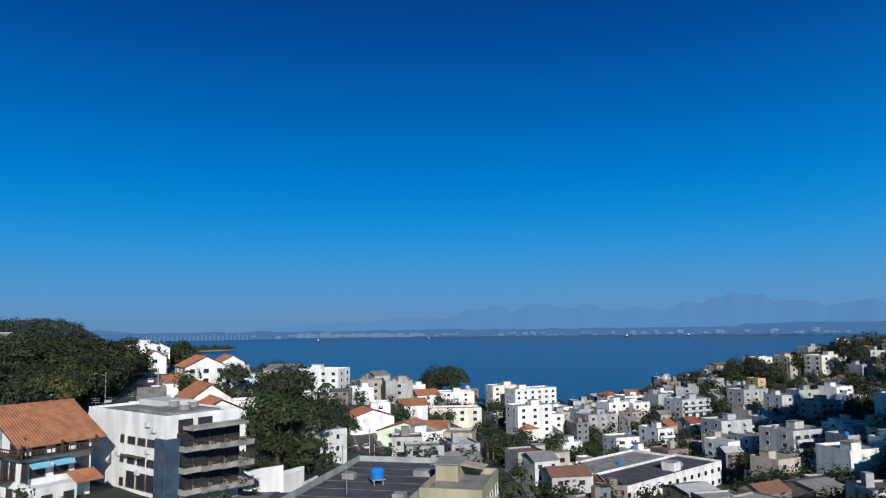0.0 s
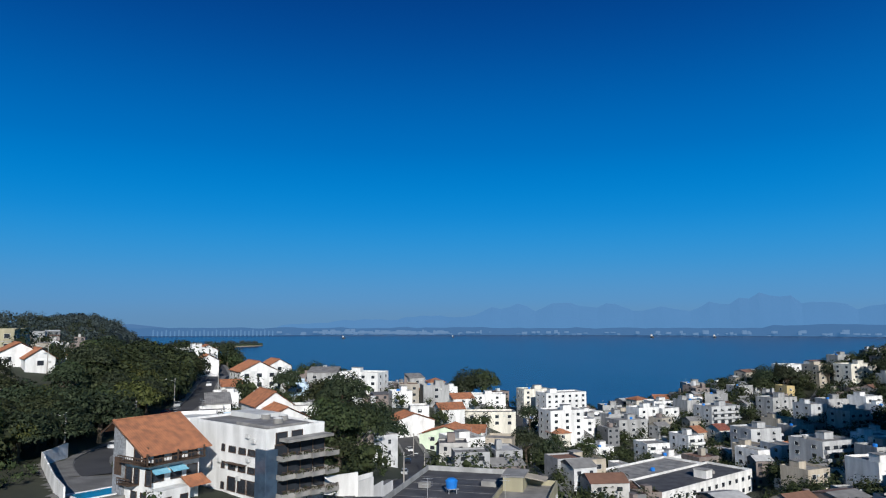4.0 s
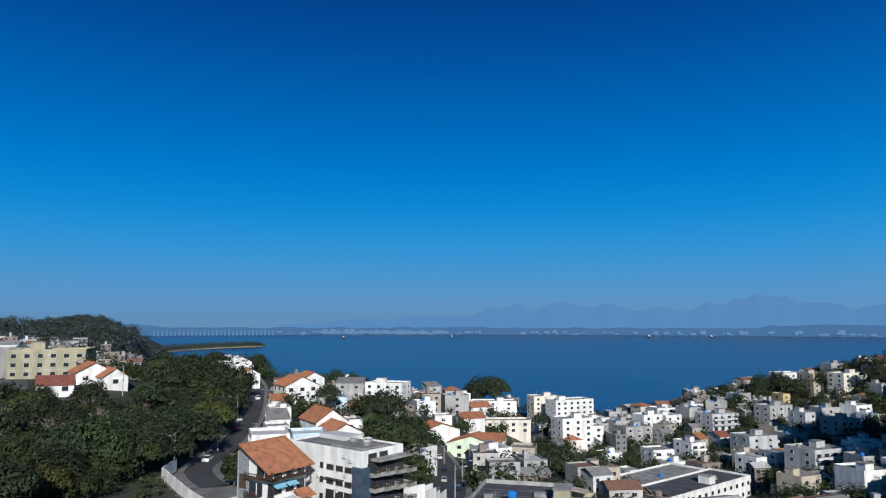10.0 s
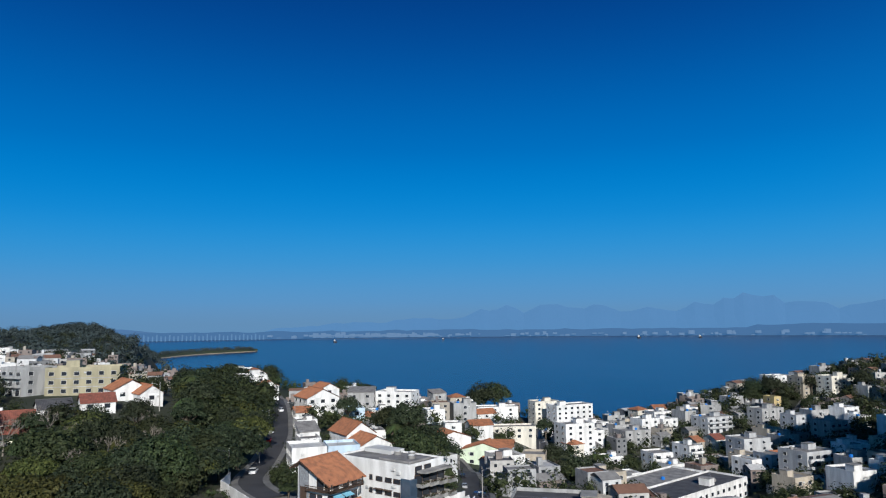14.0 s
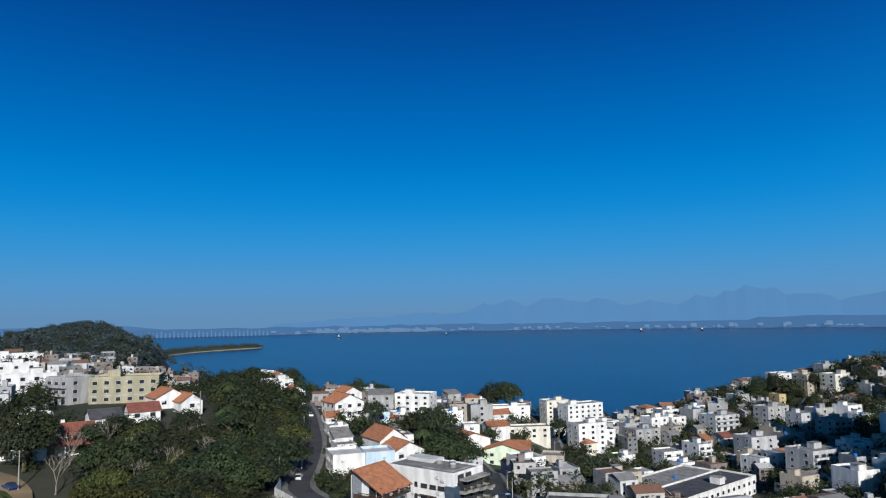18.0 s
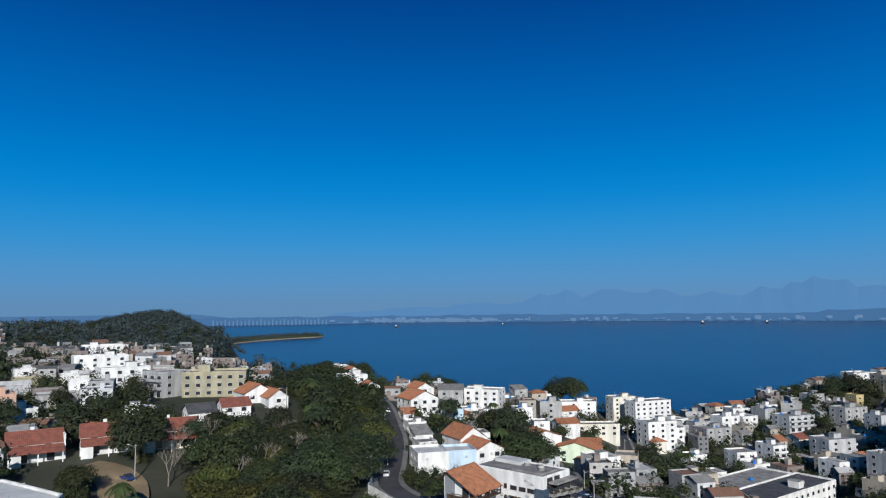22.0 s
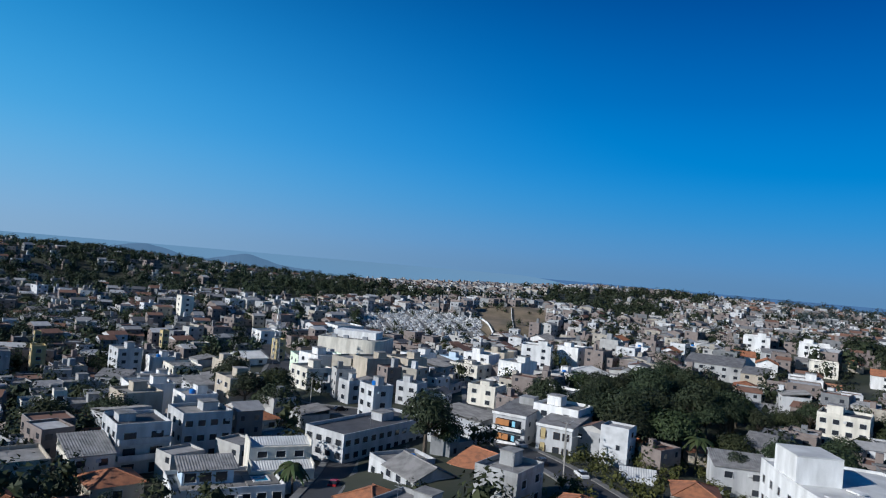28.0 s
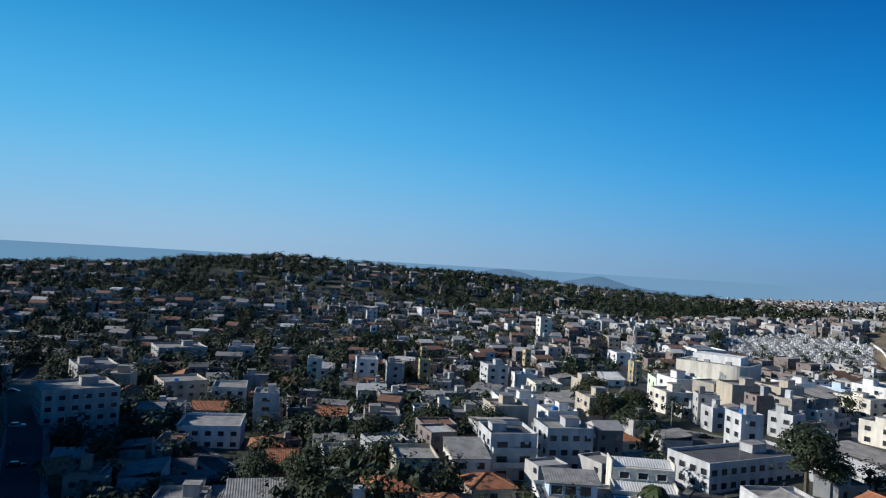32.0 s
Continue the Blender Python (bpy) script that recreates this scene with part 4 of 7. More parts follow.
block(-289.4, 225.3, 45, 12.0, 14.0, 8.7, 3, wall="cream", roof="flat", tank=1)
block(-246.0, 206.5, 36, 10.5, 11.0, 6.2, 2, wall="yellow", roof="flat")
block(-235.8, 99.4, 61, 9.1, 10.0, 3.1, 1, wall="white", roof="gable_x", tile=ROOF_FIBRE, rise=1.8)
block(-184.6, 54.4, 39, 6.4, 10.0, 6.2, 2, wall="grey", roof="shed")

# valley town
block(-308.6, 21.7, 129, 10.7, 13.1, 6.1, 2, wall="cream", roof="flat", tank=0.6, sides="fl")
block(-305.2, 69.8, 132, 20.3, 16.0, 3.2, 1, wall="white", roof="gable_x", tile=ROOF_WHITE, rise=2, sides="fl")
block(-447.2, 116.6, 133, 17.9, 16.0, 3.2, 1, wall="white", roof="gable_x", tile=ROOF_FIBRE, rise=3, sides="fl")
block(-247.6, 30.6, 134, 10.8, 12.0, 6.0, 2, wall="white", roof="flat", tank=-1, sides="fl")
block(-270.0, 64.4, 131, 9.4, 11.5, 5.9, 2, wall="white", roof="flat", tank=1, sides="fl")
block(-440.7, -9.7, 109, 16.3, 16.0, 8.7, 3, wall="white", roof="flat", sides="fl")
block(-278.5, -44.7, 113, 9.3, 11.3, 6.1, 2, wall="cream", roof="flat", tank=1, sides="fl")
block(-230.9, -32.2, 111, 6.1, 7.4, 9.2, 3, wall="pale", roof="flat", tank=1, sides="fl")
block(-249.4, -17.4, 134, 6.0, 7.3, 6.1, 2, wall="pale", roof="flat", tank=-1, deck=ROOF_CONCRETE, sides="fl")
block(-251.7, -35.8, 115, 4.7, 5.7, 5.9, 2, wall="pale", roof="flat", tank=1, sides="fl")
block(-186.3, -106.8, 113, 9.0, 11.0, 6.2, 2, wall="beige", roof="flat", deck=ROOF_CONCRETE, sides="fl")
block(-189.8, -96.1, 114, 8.0, 9.8, 6.0, 2, wall="cream", roof="shed", deck=ROOF_FIBRE, sides="fl")
block(-211.9, -97.7, 112, 5.7, 6.9, 3.0, 1, wall="white", roof="gable_x", rise=2, sides="fl")
block(-239.3, -106.2, 113, 5.2, 6.4, 3.2, 1, wall="cream", roof="gable_x", rise=1.8, sides="fl")
block(-293.8, -92.7, 112, 20.8, 16.0, 6.2, 2, wall="grey", roof="flat", tank=-1, deck=ROOF_CONCRETE, sides="fl")
block(-337.9, -88.4, 111, 11.2, 13.7, 5.8, 2, wall="cream", roof="flat", sides="fl")
block(-355.3, -64.0, 115, 12.2, 14.9, 2.9, 1, wall="white", roof="gable_x", tile=ROOF_WHITE, rise=2, sides="fl")
block(-418.2, -53.4, 109, 10.9, 13.3, 5.8, 2, wall="white", roof="flat", sides="fl")
block(-227.7, -66.9, 112, 4.9, 6.0, 3.0, 1, wall="beige", roof="gable_x", rise=1.8, sides="fl")
block(-363.6, -50.3, 114, 4.2, 5.1, 8.8, 3, wall="ochre", roof="flat", sides="fl")
block(-381.3, -99.8, 116, 2.9, 3.5, 12.3, 4, wall="ochre", roof="flat", sides="fl")
block(-378.3, -150.2, 111, 2.6, 3.2, 11.7, 4, wall="ochre", roof="flat", sides="fl")
block(-474.2, -98.0, 113, 7.0, 8.5, 15.0, 5, wall="cream", roof="flat", sides="fl")
block(-347.0, -110.9, 116, 9.3, 11.3, 12.1, 4, wall="pale", roof="flat", tank=1, sides="fl")
block(-327.8, -150.6, 110, 7.3, 8.9, 11.9, 4, wall="grey", roof="flat", tank=-1, sides="fl")
block(-344.3, 26.0, 131, 8.5, 10.4, 6.0, 2, wall="blue", roof="flat", tank=1, sides="fl")
block(-250.9, 7.6, 133, 7.9, 9.6, 5.9, 2, wall="cream", roof="flat", tank=0.6, sides="fl")
block(-228.7, -63.2, 117, 8.6, 8.0, 3.1, 1, wall="cream", roof="hip", rise=1.5, sides="fl")
block(-214.2, -212.4, 141, 19.7, 16.0, 11.9, 4, wall="grey", roof="flat", tank=1, deck=ROOF_CONCRETE)
block(-272.1, -215.6, 137, 15.3, 14.0, 8.9, 3, wall="beige", roof="flat", pitch=2.4)
block(-274.0, -196.9, 115, 11.6, 14.0, 8.8, 3, wall="cream", roof="flat", pitch=2.4, sides="fl")
block(-255.3, -173.7, 113, 7.8, 9.5, 11.9, 4, wall="pale", roof="flat", balcony="f", tank=1, sides="fl")
block(-230.0, -178.5, 112, 17.6, 16.0, 6.1, 2, wall="white", roof="flat", deck=ROOF_CONCRETE, sides="fl")
block(-339.4, -259.2, 134, 21.7, 18.0, 8.8, 3, wall="grey", roof="flat", tank=1)
block(-350.9, -233.4, 115, 11.9, 14.5, 8.7, 3, wall="pale", roof="flat", tank=-1, sides="fl")
block(-324.6, -185.3, 111, 6.0, 7.3, 11.7, 4, wall="cream", roof="flat", tank=-0.6, sides="fl")
block(-332.3, -164.6, 111, 9.2, 11.2, 12.0, 4, wall="white", roof="flat", sides="fl")
block(-345.7, -141.9, 110, 4.9, 6.0, 11.7, 4, wall="ochre", roof="flat", sides="fl")
block(-461.4, -202.0, 110, 3.9, 4.8, 12.0, 4, wall="white", roof="flat", sides="fl")
block(-316.3, -168.9, 111, 3.6, 4.4, 5.9, 2, wall="blue", roof="flat", tank=1, sides="fl")
block(-275.0, -254.4, 140, 14.0, 16.0, 8.7, 3, wall="grey", roof="flat", tank=-1)
block(-273.3, -125.7, 113, 6.0, 7.3, 5.9, 2, wall="cream", roof="flat", sides="fl")
block(-237.9, -111.2, 109, 3.0, 3.6, 11.4, 4, wall="cream", roof="flat", sides="fl")
block(-181.1, -189.6, 150, 5.8, 9.0, 2.9, 1, wall="brick", roof="gable_x", rise=2)
block(-188.3, -155.6, 111, 5.7, 7.0, 2.9, 1, wall="grey", roof="gable_x", rise=2, tile=ROOF_FIBRE, sides="fl")
block(-219.6, -136.8, 112, 10.7, 10.0, 3.3, 1, wall="grey", roof="shed", sides="fl")
block(-208.9, -144.8, 115, 10.2, 10.0, 3.2, 1, wall="brick", roof="gable_x", rise=2, sides="fl")

block(-176.6, -70.4, 101, 19.6, 12, 5.0, 2, wall="white", roof="flat", sides="fl", pitch=2.6, base=38.8, note="glazed penthouse under a sheet roof")
block(-198.5, -88.5, 113, 10.5, 11, 9.4, 3, wall="pale", roof="flat", tank=-0.7, balcony="f", sides="l", deck=ROOF_DARK, note="stepped terraces and green balconies")
block(-207.5, -76.5, 113, 11, 10, 9.6, 3, wall="pale", roof="flat", tank=0.8, sides="fl", pitch=2.7, deck=ROOF_CONCRETE)
block(-208.5, -37.5, 128, 31, 12, 8.6, 3, wall="pale", roof="flat", tank=0.8, sides="fl", pitch=2.8, deck=ROOF_DARK, base=38.8, note="shaded flank and patched roof")
block(-176.0, -18.0, 118, 13.5, 12.0, 3.4, 1, wall="white", roof="gable_y", rise=2.4, sides="fl", base=43.6, note="broad bright orange tiled roof")
block(-166.5, -15.5, 111, 9, 7.5, 3.2, 1, wall="white", roof="gable_y", tile=ROOF_DARK, rise=1.4, sides="fl", base=42.6, note="dark sheet gable roof")
block(-171.5, -35.0, 108, 9, 11, 5.2, 2, wall="pale", roof="gable_y", tile=ROOF_FIBRE, rise=2.0, sides="fl", base=42.2, note="grey sheet gable roof")
block(-183.0, -35.5, 108, 11, 8, 4.2, 1, wall="pale", roof="flat", sides="fl", deck=ROOF_FIBRE, base=42.0)
block(-206.0, -16.0, 131, 10, 12, 3.4, 1, wall="pale", roof="shed", deck=ROOF_WHITE, rise=1.0, sides="fl", note="pale sheet roof over a yard")
block(-222.0, -8.0, 131, 12, 14, 3.6, 1, wall="grey", roof="shed", deck=ROOF_FIBRE, rise=1.0, sides="fl", note="long grey sheet roof over a yard")
block(-168.0, 10.5, 60, 7.0, 9.0, 3.0, 1, wall="white", roof="shed", deck=ROOF_WHITE, rise=2.2, sides="fl", base=42.5, note="steep white sheet roof")
block(-334.0, -36.0, 100, 20, 12, 7.0, 2, wall="green", roof="flat", sides="l", note="blank pale green wall and flat roof")

# ---- single buildings and things seen closely ----
def apartment_with_balconies():
    """White block with a blue glazed stair strip on its corner and three tiers of stepped balconies."""
    x, y, w, d, h = -40.4, 98.0, 20.0, 10.6, 9.4
    z = 37.4
    claim(x, y, 11)
    root = thing("apartment_building", x, y, z, -37, "white apartment block with blue glazed stair strip and stepped balconies", "building")
    part("wall", box_bm(-w / 2, -d / 2, -5, w / 2, d / 2, h), PAINT["white"], root)
    for f, zz in enumerate((0.3, 3.1, 5.6)):
        for i, u in enumerate((-0.4, 1.9, 4.4, 6.7)):
            ww, wh = ((1.9, 1.9) if f == 0 else (1.6, 0.85)) if i else (0.7, 0.9)
            win = put("window", window_mesh(ww, wh, DARKWOOD), root, pose(u, -d / 2, zz + (0.2 if f else 0)))
            if f == 1 and i in (1, 2):
                hood = part("canopy", box_bm(-1.1, -0.8, wh + 0.1, 1.1, 0, wh + 0.2), DARKWOOD, win, "dark timber window hood")
    part("stair_glazing", box_bm(w / 2 - 2.0, -d / 2 - 0.4, -0.5, w / 2 + 0.5, -d / 2 + 1.7, h - 2.4, bevel=0.05), BLUE_GLASS, root, "dark blue glazed stair strip")
    for u, zz in ((3.3, 2.0), (5.6, 4.9), (6.9, 7.6), (5.4, 8.2), (-1.6, 4.0)):
        part("air_conditioner", box_bm(u, -d / 2 - 0.4, zz, u + 0.85, -d / 2, zz + 0.55, bevel=0.04), FRAME, root)
    for f in range(3):
        for i in range(4):
            m = pose(w / 2, -d / 2 + 2.6 + i * 2.3, f * 2.6 + 0.3, 0, 0, 90)
            deep = 1.9 + 0.5 * i
            bal = put("balcony", mesh_of("balcony", balcony_bm(2.3, deep, 0.55), ROOF_CONCRETE), root, m, "stained grey concrete balcony")
            bm = bmesh.new()
            add_box(bm, -1.12, -deep + 0.03, 0.98, 1.12, -deep + 0.08, 1.03)
            for k in range(12):
                add_box(bm, -1.1 + k * 0.198, -deep + 0.04, 0.55, -1.07 + k * 0.198, -deep + 0.07, 0.98)
            part("railing", bm, DARKWOOD, bal, "dark metal balcony railing")
            put("balcony_door", window_mesh(2.2, 1.9, DARKWOOD), root, m @ pose(0, 0, 0.05))
            put("plant_box", mesh_of("plant_box", plant_bm(2.0, 40, f * 4 + i), LEAF[0]), root, m @ pose(0, -deep + 0.35, 0.3))
    part("terrace_wall", box_bm(w / 2, -d / 2 + 2.2, h - 1.5, w / 2 + 2.2, d / 2, h - 1.1), ROOF_CONCRETE, root)
    for u in (-d / 2 + 2.6, -d / 2 + 5.4):
        put("terrace_door", window_mesh(1.9, 1.7, DARKWOOD), root, pose(w / 2, u, h - 2.0, 0, 0, 90) @ pose(0, 0, 0))
    flat_roof(root, w, d, h, PAINT["white"], ROOF_CONCRETE, 0.4)
    part("roof_deck", box_bm(0, -3.5, h + 0.06, 8.4, 3.4, h + 0.5, bevel=0.05), ROOF_FIBRE, root)
    part("lean_to_roof", box_bm(-9, 1.5, h + 0.06, -1, 5.6, h + 0.9, bevel=0.05), ROOF_WHITE, root)
    for u, v in ((1.2, 1.0), (4.2, 2.0), (6.4, -0.6)):
        bm = bmesh.new()
        add_tube(bm, 0.75, 0.7, (u, v, h + 0.5), (u, v, h + 1.2), 14)
        tank = part("water_tank", bm, ROOF_CONCRETE, root)
        bm = bmesh.new()
        add_tube(bm, 0.78, 0.3, (u, v, h + 1.2), (u, v, h + 1.4), 14)
        part("lid", bm, ROOF_WHITE, tank)


def plant_bm(w, n, seed):
    r = random.Random(seed)
    bm = bmesh.new()
    for i in range(4):
        leaf_cards(bm, ((i - 1.5) * w / 4, 0, r.uniform(0.1, 0.5)), 0.5, n // 4, 0.2, r)
    return bm


def leaf_cards(bm, centre, radius, count, size, r, mi=0, flat=0.75):
    """Small leaf sprays over the shell of a clump."""
    for _ in range(count):
        d = Vector((r.gauss(0, 1), r.gauss(0, 1), r.gauss(0, 1)))
        d.normalize()
        d.z = abs(d.z) * 1.1 - 0.25
        p = Vector(centre) + Vector((d.x * radius, d.y * radius, d.z * radius * flat)) * r.uniform(0.72, 1.08)
        nrm = (d + Vector((r.uniform(-.6, .6), r.uniform(-.6, .6), r.uniform(-.2, .7)))).normalized()
        q = nrm.to_track_quat('Z', 'Y')
        s, a = size * r.uniform(0.6, 1.4), r.uniform(0, 6.28)
        u, w = q @ Vector((math.cos(a), math.sin(a), 0)) * s, q @ Vector((-math.sin(a), math.cos(a), 0)) * s * 0.7
        bm.faces.new([bm.verts.new(p + k) for k in (-u, u, w * 1.3)]).material_index = mi


def chalet():
    """Tall white house: stone-faced chimney breast, timber balconies, and a broad lopsided tiled roof."""
    x, y, z = -51.6, 88.6, 38.2
    w, d = 8.4, 8.0
    low, top, high, rx = 6.7, 10.3, 9.2, -2.4
    claim(x, y, 7.5)
    root = thing("house", x, y, z, -31, "white three-level house with timber balconies and broad terracotta roof", "house")
    bm = bmesh.new()
    prof = ((-w / 2, -4), (w / 2, -4), (w / 2, low), (rx, top), (-w / 2, high))
    f, g = [[bm.verts.new((px, py, pz)) for px, pz in prof] for py in (-d / 2, d / 2)]
    bm.faces.new(f)
    bm.faces.new(g[::-1])
    for i in range(5):
        j = (i + 1) % 5
        bm.faces.new((f[j], f[i], g[i], g[j]))
    part("wall", bm, PAINT["white"], root)
    run, rise = w / 2 - rx, top - low
    slope = part("roof_slope", slope_bm(d + 1.2, run, rise, 0.9, 0.36), TERRACOTTA, root, "weathered orange terracotta tiles")
    slope.matrix_local = pose(w / 2, 0, low, 0, 0, 90)
    run2 = w / 2 + rx
    back = part("roof_slope", slope_bm(d + 1.2, run2, top - high, 0.9, 0.36), TERRACOTTA, root)
    back.matrix_local = pose(-w / 2, 0, high, 0, 0, -90)
    bm = bmesh.new()
    add_tube(bm, 0.17, 0.17, (rx, -d / 2 - 1.4, top + 0.2), (rx, d / 2 + 1.4, top + 0.2), 7)
    part("ridge_cap", bm, TERRACOTTA, root)
    bm = bmesh.new()
    for x0, z0, x1, z1 in ((rx, top, w / 2 + 0.8, low - 0.4), (rx, top, -w / 2 - 0.8, high - 0.5)):
        v = [bm.verts.new((px, -d / 2 - py, pz)) for py in (1.32, 1.46) for px, pz in ((x0, z0 - 0.2), (x1, z1 - 0.2), (x1, z1 + 0.1), (x0, z0 + 0.1))]
        for q in ((0, 1, 2, 3), (7, 6, 5, 4), (0, 4, 5, 1), (2, 6, 7, 3)):
            bm.faces.new([v[i] for i in q])
    part("bargeboard", bm, DARKWOOD, root, "dark timber gable boards")
    part("stone_pier", box_bm(rx - 1.3, -d / 2 - 0.35, -3, rx + 1.1, -d / 2 + 0.1, top - 0.5), STONE, root, "grey slate stone facing")
    part("timber_door", box_bm(rx - 0.8, -d / 2 - 0.45, 3.0, rx + 0.8, -d / 2 - 0.3, 5.4), DARKWOOD, root)
    put("window", window_mesh(1.0, 2.2, DARKWOOD), root, pose(-w / 2 + 0.9, -d / 2, 6.0))
    for zz, x0, x1 in ((5.0, rx + 1.2, w / 2 + 1.4), (2.0, rx + 1.2, w / 2 - 2.4)):
        floor_ = part("balcony", box_bm(x0, -d / 2 - 1.3, zz, x1, -d / 2, zz + 0.16), DARKWOOD, root, "dark timber balcony")
        part("rail", box_bm(x0, -d / 2 - 1.3, zz + 0.85, x1, -d / 2 - 1.2, zz + 0.98), DARKWOOD, floor_)
        part("rail", box_bm(x0, -d / 2 - 1.3, zz + 0.5, x1, -d / 2 - 1.24, zz + 0.58), DARKWOOD, floor_)
        n = int((x1 - x0) / 0.5)
        for i in range(n + 1):
            u = x0 + 0.05 + i * (x1 - x0 - 0.1) / n
            part("baluster", box_bm(u - 0.035, -d / 2 - 1.29, zz + 0.16, u + 0.035, -d / 2 - 1.23, zz + 0.85), DARKWOOD, floor_)
        put("balcony_door", window_mesh(1.5, 2.0, DARKWOOD), root, pose((x0 + x1) / 2 - 0.6, -d / 2, zz + 0.16))
        put("balcony_door", window_mesh(1.1, 2.0, DARKWOOD), root, pose((x0 + x1) / 2 + 1.2, -d / 2, zz + 0.16))
    east = part("balcony", box_bm(w / 2, -d / 2 - 1.3, 5.0, w / 2 + 1.4, d / 2, 5.16), DARKWOOD, root, "dark timber balcony under the eave")
    part("rail", box_bm(w / 2 + 1.3, -d / 2 - 1.3, 5.85, w / 2 + 1.4, d / 2, 5.98), DARKWOOD, east)
    for i in range(17):
        v = -d / 2 - 1.25 + i * (d + 1.2) / 16
        part("baluster", box_bm(w / 2 + 1.32, v - 0.035, 5.16, w / 2 + 1.38, v + 0.035, 5.85), DARKWOOD, east)
    for v in (-d / 2 - 1.2, -0.5, d / 2 - 0.2):
        part("post", box_bm(w / 2 + 1.22, v - 0.09, 5.0, w / 2 + 1.4, v + 0.09, low), DARKWOOD, root)
    for v in (-2.6, 0.2, 2.8):
        put("balcony_door", window_mesh(1.4, 1.5, DARKWOOD), root, pose(w / 2, v, 5.1, 0, 0, 90))
        put("window", window_mesh(1.6, 1.4, DARKWOOD), root, pose(w / 2, v, 2.6, 0, 0, 90))
    for v in (-2.7, 0.1):
        ob = part("awning", box_bm(-1.2, -1.5, 0, 1.2, 0, 0.07), CYAN, root, "pale blue canvas awning")
        ob.matrix_local = pose(w / 2, v, 4.3, 0, 0, 90) @ pose(0, 0, 0, 22)
    lower = part("lower_wing", box_bm(w / 2, -d / 2, -4, w / 2 + 2.2, d / 2 - 3, 1.7), PAINT["white"], root)
    porch = part("porch_roof", slope_bm(3.0, 1.9, 0.9, 0.25), TERRACOTTA, root, "small terracotta porch roof")
    porch.matrix_local = pose(w / 2 + 2.4, d / 2 - 1.6, 1.6, 0, 0, 90)
    for u, zz in ((1.0, -1.0), (3.2, -1.0), (4.2, 2.2)):
        put("door", window_mesh(1.2, 2.1, DARKWOOD), root, pose(u, -d / 2, zz))
    for v in (-2.6, 0):
        put("door", window_mesh(1.1, 1.7, DARKWOOD), root, pose(w / 2 + 2.2, v, -1.0, 0, 0, 90))


def felt_roof_house():
    """Low grey house under a broad dark felt roof; only its top is seen."""
    root = block(-10.2, 87, -12, 14, 30, 38.7 - ground_z(-10.2, 87), 2, wall="grey", roof="flat", deck=ROOF_DARK, sides="frl", note="broad dark felt roof")
    for u, v, a, b in ((-5, 3, 1.6, 1.2), (3.5, 6, 2.2, 1.6), (4.5, -6.5, 1.4, 1.4)):
        part("roof_hatch", box_bm(u, v, 38.7 - root.location.z, u + a, v + b, 39.5 - root.location.z, bevel=0.05), ROOF_CONCRETE, root)
    h = 38.76 - root.location.z
    for v in (-10, -6, -2, 2, 6, 10):
        part("felt_seam", box_bm(-6.7, v, h, 6.7, v + 0.12, h + 0.02), ROOF_FIBRE, root)
    yel = block(0.6, 86.5, -12, 7.2, 12, 39.0 - ground_z(0.6, 86.5), 2, wall="yellow", roof="flat", deck=ROOF_CONCRETE, sides="fr", note="yellow parapet round a roof terrace")
    part("stair_head", box_bm(-3.4, 1, 39.0 - yel.location.z, -0.6, 5.6, 41.0 - yel.location.z, bevel=0.05), PAINT["yellow"], yel)
    part("stair_roof", box_bm(-3.6, 0.8, 41.0 - yel.location.z, -0.4, 5.8, 41.2 - yel.location.z), ROOF_CONCRETE, yel)
    ob = part("shade_canopy", box_bm(-0.6, 2.5, 0, 2.4, 5.5, 0.1), PAINT["beige"], yel, "tan canvas terrace shade")
    ob.matrix_local = pose(0, 0, 40.6 - yel.location.z, 0, 8)


def pool(x, y, rot, w, d, label, z=None):
    root = thing("swimming_pool", x, y, (ground_z(x, y) if z is None else z) + 0.15, rot, label, "pool")
    part("pool_surround", box_bm(-w / 2 - 1.6, -d / 2 - 1.6, -1.2, w / 2 + 1.6, d / 2 + 1.6, 0.1), PAVING, root)
    bm = bmesh.new()
    for a in ((-w / 2 - .3, -d / 2 - .3, w / 2 + .3, -d / 2), (-w / 2 - .3, d / 2, w / 2 + .3, d / 2 + .3), (-w / 2 - .3, -d / 2, -w / 2, d / 2), (w / 2, -d / 2, w / 2 + .3, d / 2)):
        add_box(bm, a[0], a[1], 0.1, a[2], a[3], 0.26)
    part("coping", bm, PAINT["white"], root)
    part("pool_water", box_bm(-w / 2, -d / 2, 0.1, w / 2, d / 2, 0.17), POOL, root, "bright turquoise pool water")


def wall_run(pts, h, label, paint="white", thick=0.25, name="garden_wall"):
    """A wall stepping along the ground."""
    x0, y0 = pts[0]
    root = thing(name, x0, y0, ground_z(x0, y0), 0, label, "wall")
    for (ax, ay), (bx, by) in zip(pts, pts[1:]):
        n = max(1, int(math.hypot(bx - ax, by - ay) / 5))
        for i in range(n):
            px, py, qx, qy = [a + (b - a) * t for t in (i / n, (i + 1) / n) for a, b in ((ax, bx), (ay, by))]
            lx, g = math.hypot(qx - px, qy - py), max(ground_z(px, py), ground_z(qx, qy))
            ob = part("wall_panel", box_bm(-lx / 2, -thick / 2, -3, lx / 2, thick / 2, h), PAINT[paint], root)
            ob.matrix_local = pose((px + qx) / 2 - x0, (py + qy) / 2 - y0, g - ground_z(x0, y0), 0, 0, math.degrees(math.atan2(qy - py, qx - px)))
            claim((px + qx) / 2, (py + qy) / 2, 0.8)


